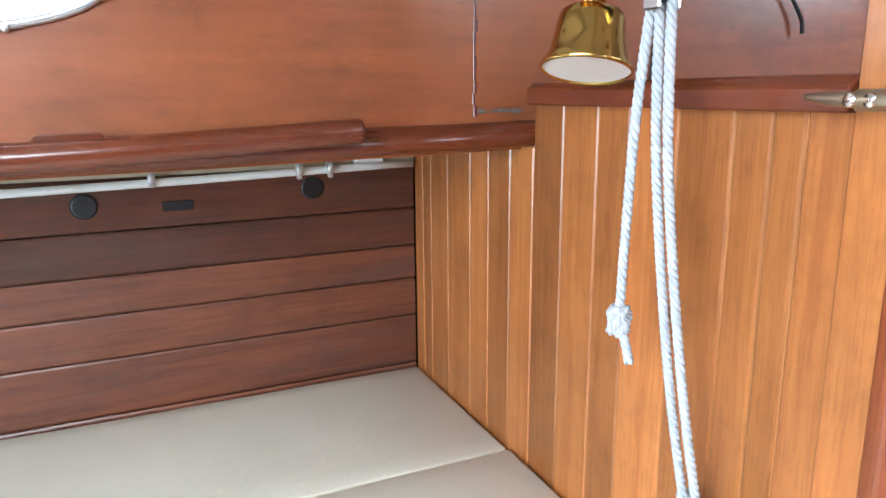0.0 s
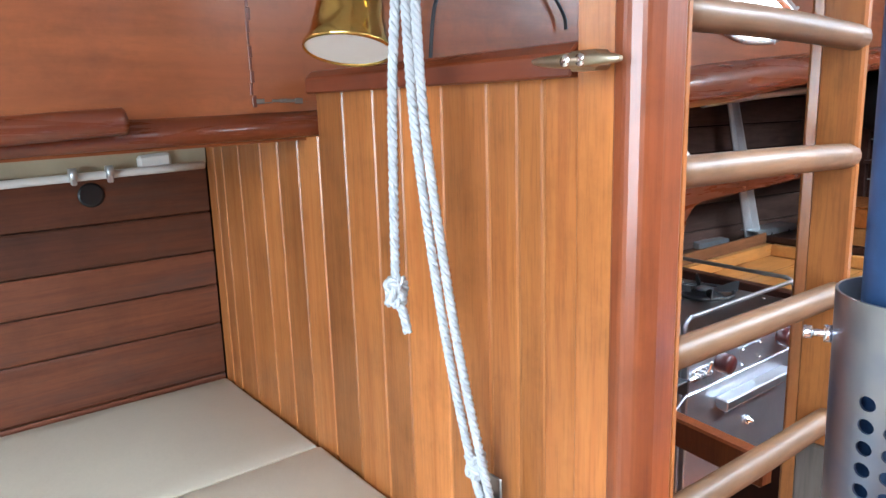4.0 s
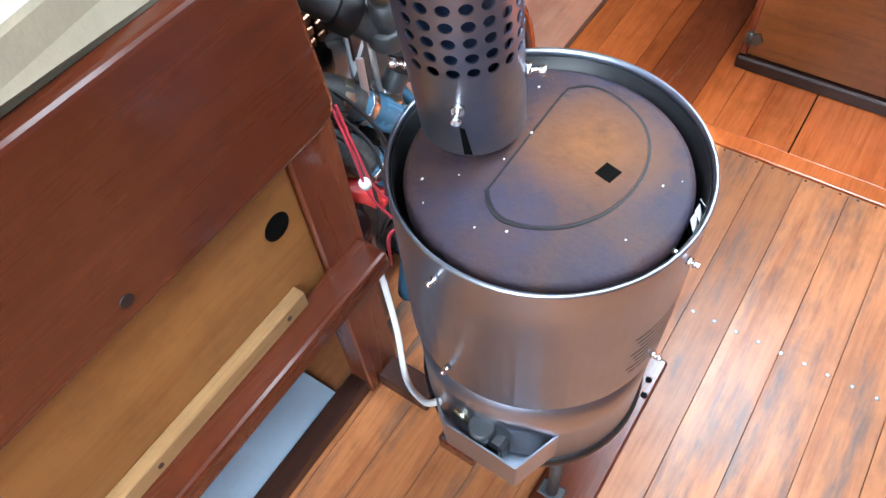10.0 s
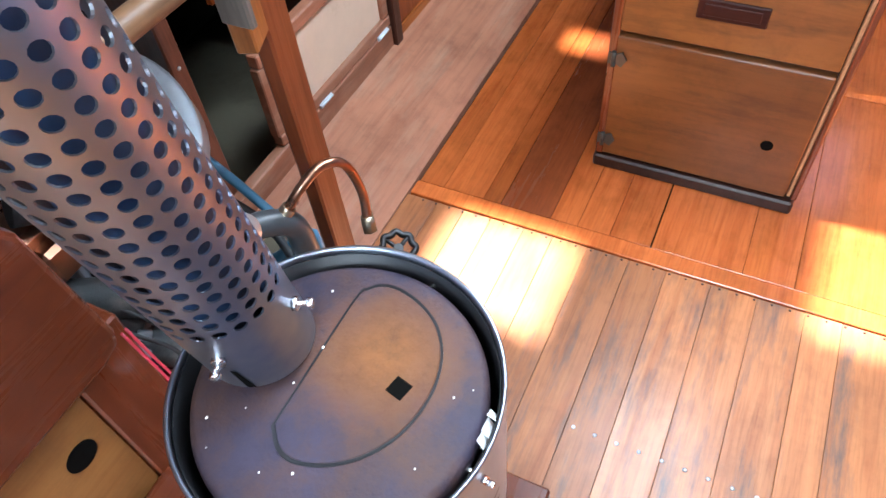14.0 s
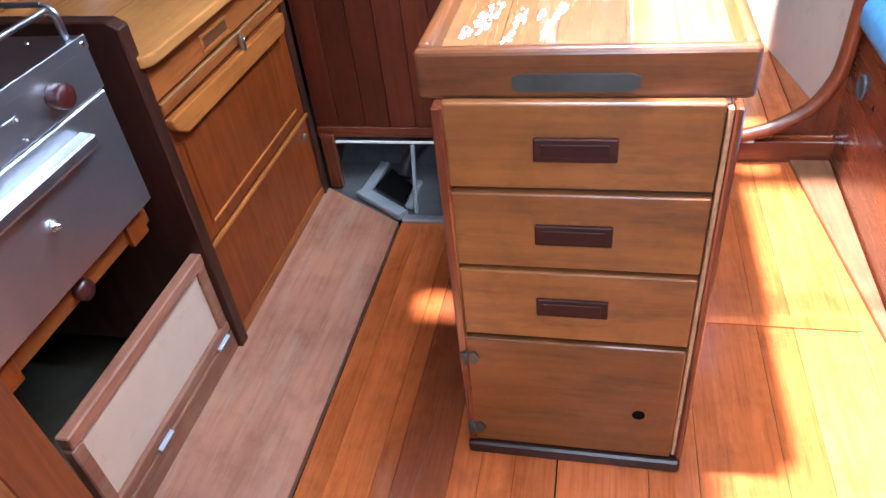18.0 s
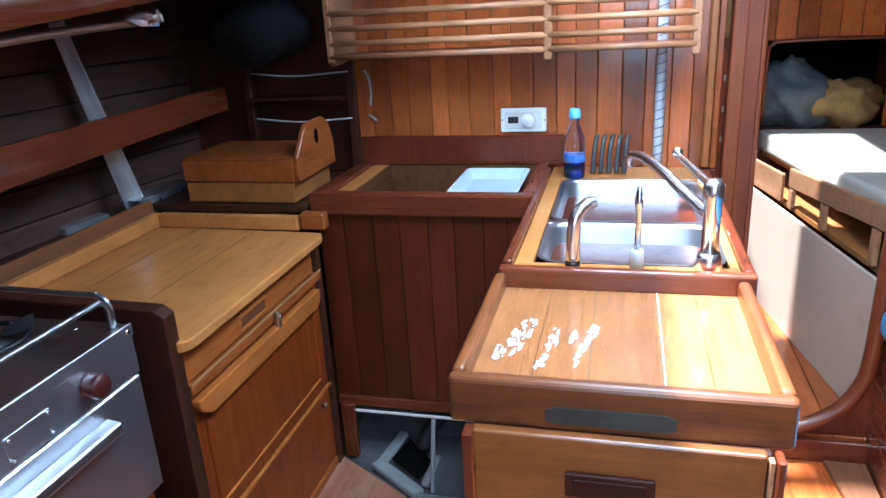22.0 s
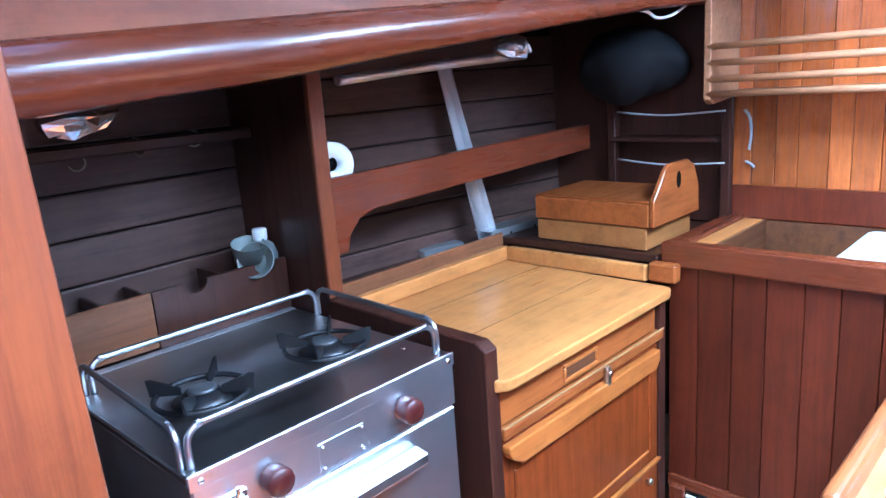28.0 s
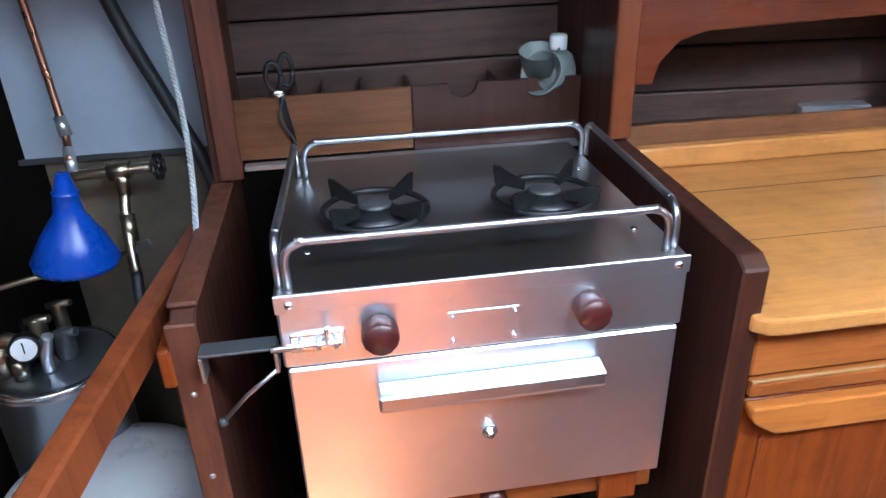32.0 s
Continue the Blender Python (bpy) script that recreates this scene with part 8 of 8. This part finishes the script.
bundle("sail_bag", (4.08, -1.27, 0.905), 0.12, M_CANVAS_YELLOW, "crumpled yellow sail bag in the locker", 7, 0.9, 1.6, 0.9)
sh = thing("fore_shelf", (3.93, -1.15, 1.70), "red varnished shelf board in the fore cabin", "shelf", kind="structure")
part("front", B(3.88, 3.90, -1.70, -0.835, 1.70, 1.775, 0.006, seg=2), M_POST, sh)
part("board", B(3.90, 3.999, -1.70, -0.835, 1.70, 1.715, 0.001), M_POST, sh)
for i, (y, w, m_, lb) in enumerate(((-1.0, 0.10, M_WHITE_PLASTIC, "crumpled white plastic bag on the shelf"), (-1.10, 0.08, M_BLUE_CLOTH, "folded blue and white papers on the shelf"), (-1.22, 0.11, M_WHITE, "crumpled white plastic bag on the shelf"))):
    bm = ball(new_bm(), (3.95, y, 1.745), 0.05, 0.8, w / 0.08, 0.7, seg=16)
    for v_ in bm.verts:
        v_.co += Vector((0.3, 1, 1)) * 0.02 * noise.noise(v_.co * 30)
        v_.co.z = max(v_.co.z, 1.7155)
    solid("shelf_bundle", bm, m_, lb, "bundle", "shelf clutter")
solid("white_box", B(3.92, 3.99, -1.42, -1.32, 1.7155, 1.83, 0.004), M_WHITE_PLASTIC, "small white carton on the shelf", "carton")
solid("slack_line", tube(new_bm(), [(3.885, -0.845, 1.90), (3.885, -0.852, 1.83), (3.885, -0.90, 1.815), (3.885, -1.15, 1.825), (3.885, -1.6, 1.85)], 0.004, 8), M_ROPE, "thin cord along the fore cabin shelf", "cord")
fc = thing("fore_cupboard", (3.95, -0.65, 0.086), "red wood cupboard with small brass catches", "cupboard")
part("body", B(3.90, 3.999, -0.815, -0.40, 0.0865, 1.24, 0.003), M_MAHOG_Z, fc)
part("door", B(3.885, 3.8995, -0.80, -0.50, 0.15, 1.20, 0.003), M_TEAK, fc)
part("tag", B(3.881, 3.8848, -0.655, -0.635, 1.08, 1.16, 0.001), M_WHITE_PLASTIC, fc)
for z in (0.75, 0.9, 1.05):
    part("catch", B(3.878, 3.8848, -0.70, -0.68, z, z + 0.03, 0.002), M_OLD_BRASS, fc)
bundle("cream_bag", (3.95, -0.68, 1.36), 0.10, M_CANVAS_YELLOW, "cream cloth bag on the cupboard", 5, 0.5, 0.8, 1.15, 0.15)
solid("fore_white_panel", B(4.02, 4.03, -0.83, -0.4, 1.55, 2.0, 0.001), M_WHITE, "white painted panel beyond the doorway", "panel", kind="structure")

seat = thing("starboard_seat", (1.0, -1.2, 0.0), "red varnished seat front with a small round speaker", "seat", kind="structure")
part("front_panel", prism(new_bm(), [(2.336, -1.000), (2.336, -1.016), (-0.4, -0.956), (-0.4, -0.94)], "z", 0.0, 0.47), M_MAHOG_X, seat)
part("seat_board", prism(new_bm(), [(2.336, -1.018), (2.336, -1.66), (-0.4, -1.66), (-0.4, -0.958)], "z", 0.44, 0.469), M_PLY, seat)
part("side_plank", prism(new_bm(), [(2.29, -0.872), (2.29, -0.995), (1.30, -0.972), (1.45, -0.955)], "z", 0.003, 0.02, 0.003), M_OLD_PLY, seat, "brown tapering plank at the seat foot")
part("speaker", spin([(0.0, 0.0), (0.040, 0.0), (0.038, 0.008), (0.030, 0.010), (0.028, 0.006), (0.0, 0.005)], (2.19, -0.9965, 0.335), (0, 1, 0), 28), M_GREY_DARK, seat, "small round grey speaker")
for x, z in ((2.06, 0.33), (1.97, 0.29), (1.90, 0.25)):
    part("finger_hole", spin([(0.0, 0.0), (0.009, 0.0), (0.0, 0.001)], (x, -0.9935 , z), (0, 1, 0), 16), M_VOID, seat)
bc = B(-0.4, 2.30, -1.62, -0.945, 0.472, 0.575, 0.035, seg=4)
for v_ in bc.verts:
    v_.co.y -= 0.02 * (v_.co.x + 0.4) / 2.7 if v_.co.y > -1.2 else 0
for f in bc.faces:
    f.smooth = True
solid("seat_cushion", bc, M_BLUE_CLOTH, "blue velour seat cushion with rounded edges", "cushion")

# deck hatches added out of view, their panes glow in place of daylight
for i, (x0, x1, y0, y1) in enumerate(((-0.1, 0.6, -0.7, -0.1), (-1.65, -0.85, -0.92, 0.02), (1.6, 2.15, -0.56, -0.10))):
    zc = 1.92
    hw = thing("window_%d" % (i + 4), ((x0 + x1) / 2, (y0 + y1) / 2, zc), "unseen white deck hatch, its pane glowing in place of daylight", "window", kind="structure")
    part("pane", B(x0, x1, y0, y1, zc, zc + 0.006, 0.001), M_DAY, hw).visible_shadow = i != 2

# cup hooks along the hull behind the cooker
hr_ = random.Random(8)
for x, z in ((0.711, 1.305), (0.847, 1.316), (0.989, 1.332), (1.129, 1.336)):
    y = along(HULL_Y, x) + 0.006
    t = hr_.uniform(-0.6, 0.6)
    pts = [Vector((x, y, z + 0.03)), Vector((x, y - 0.02, z + 0.028))] + [Vector((x + 0.018 * math.sin(a) * math.cos(t), y - 0.022 - 0.018 * math.sin(a) * math.sin(t) , z + 0.008 + 0.018 * math.cos(a))) for a in [radians(20 + 28 * k) for k in range(9)]]
    solid("cup_hook", tube(new_bm(), pts, 0.0022, 8), M_OLD_BRASS, "small brass cup hook in the hull planks", "hook", "cup hooks")

# spiral marks on the braided pipe, crumbs on the berth cushion
hx = [(2.462 + 0.0155 * math.cos(a), -0.317 + 0.0155 * math.sin(a), 0.955 + 0.0045 * a) for a in [k * 0.45 for k in range(420)]]
solid("pipe_whipping", tube(new_bm(), hx, 0.0016, 5, straight=True), M_GREY_DARK, "dark spiral lashing round the braided pipe", "lashing")
rk = random.Random(17)
bm = new_bm()
for k in range(9):
    ball(bm, (rk.uniform(-1.0, -0.2), rk.uniform(0.3, 0.84), 0.9335), rk.uniform(0.0008, 0.0016), 1.4, 1.0, 0.6, seg=6)
solid("cushion_crumbs", bm, M_GREY_DARK, "dark crumbs scattered on the berth cushion", "crumbs", kind="stuff")
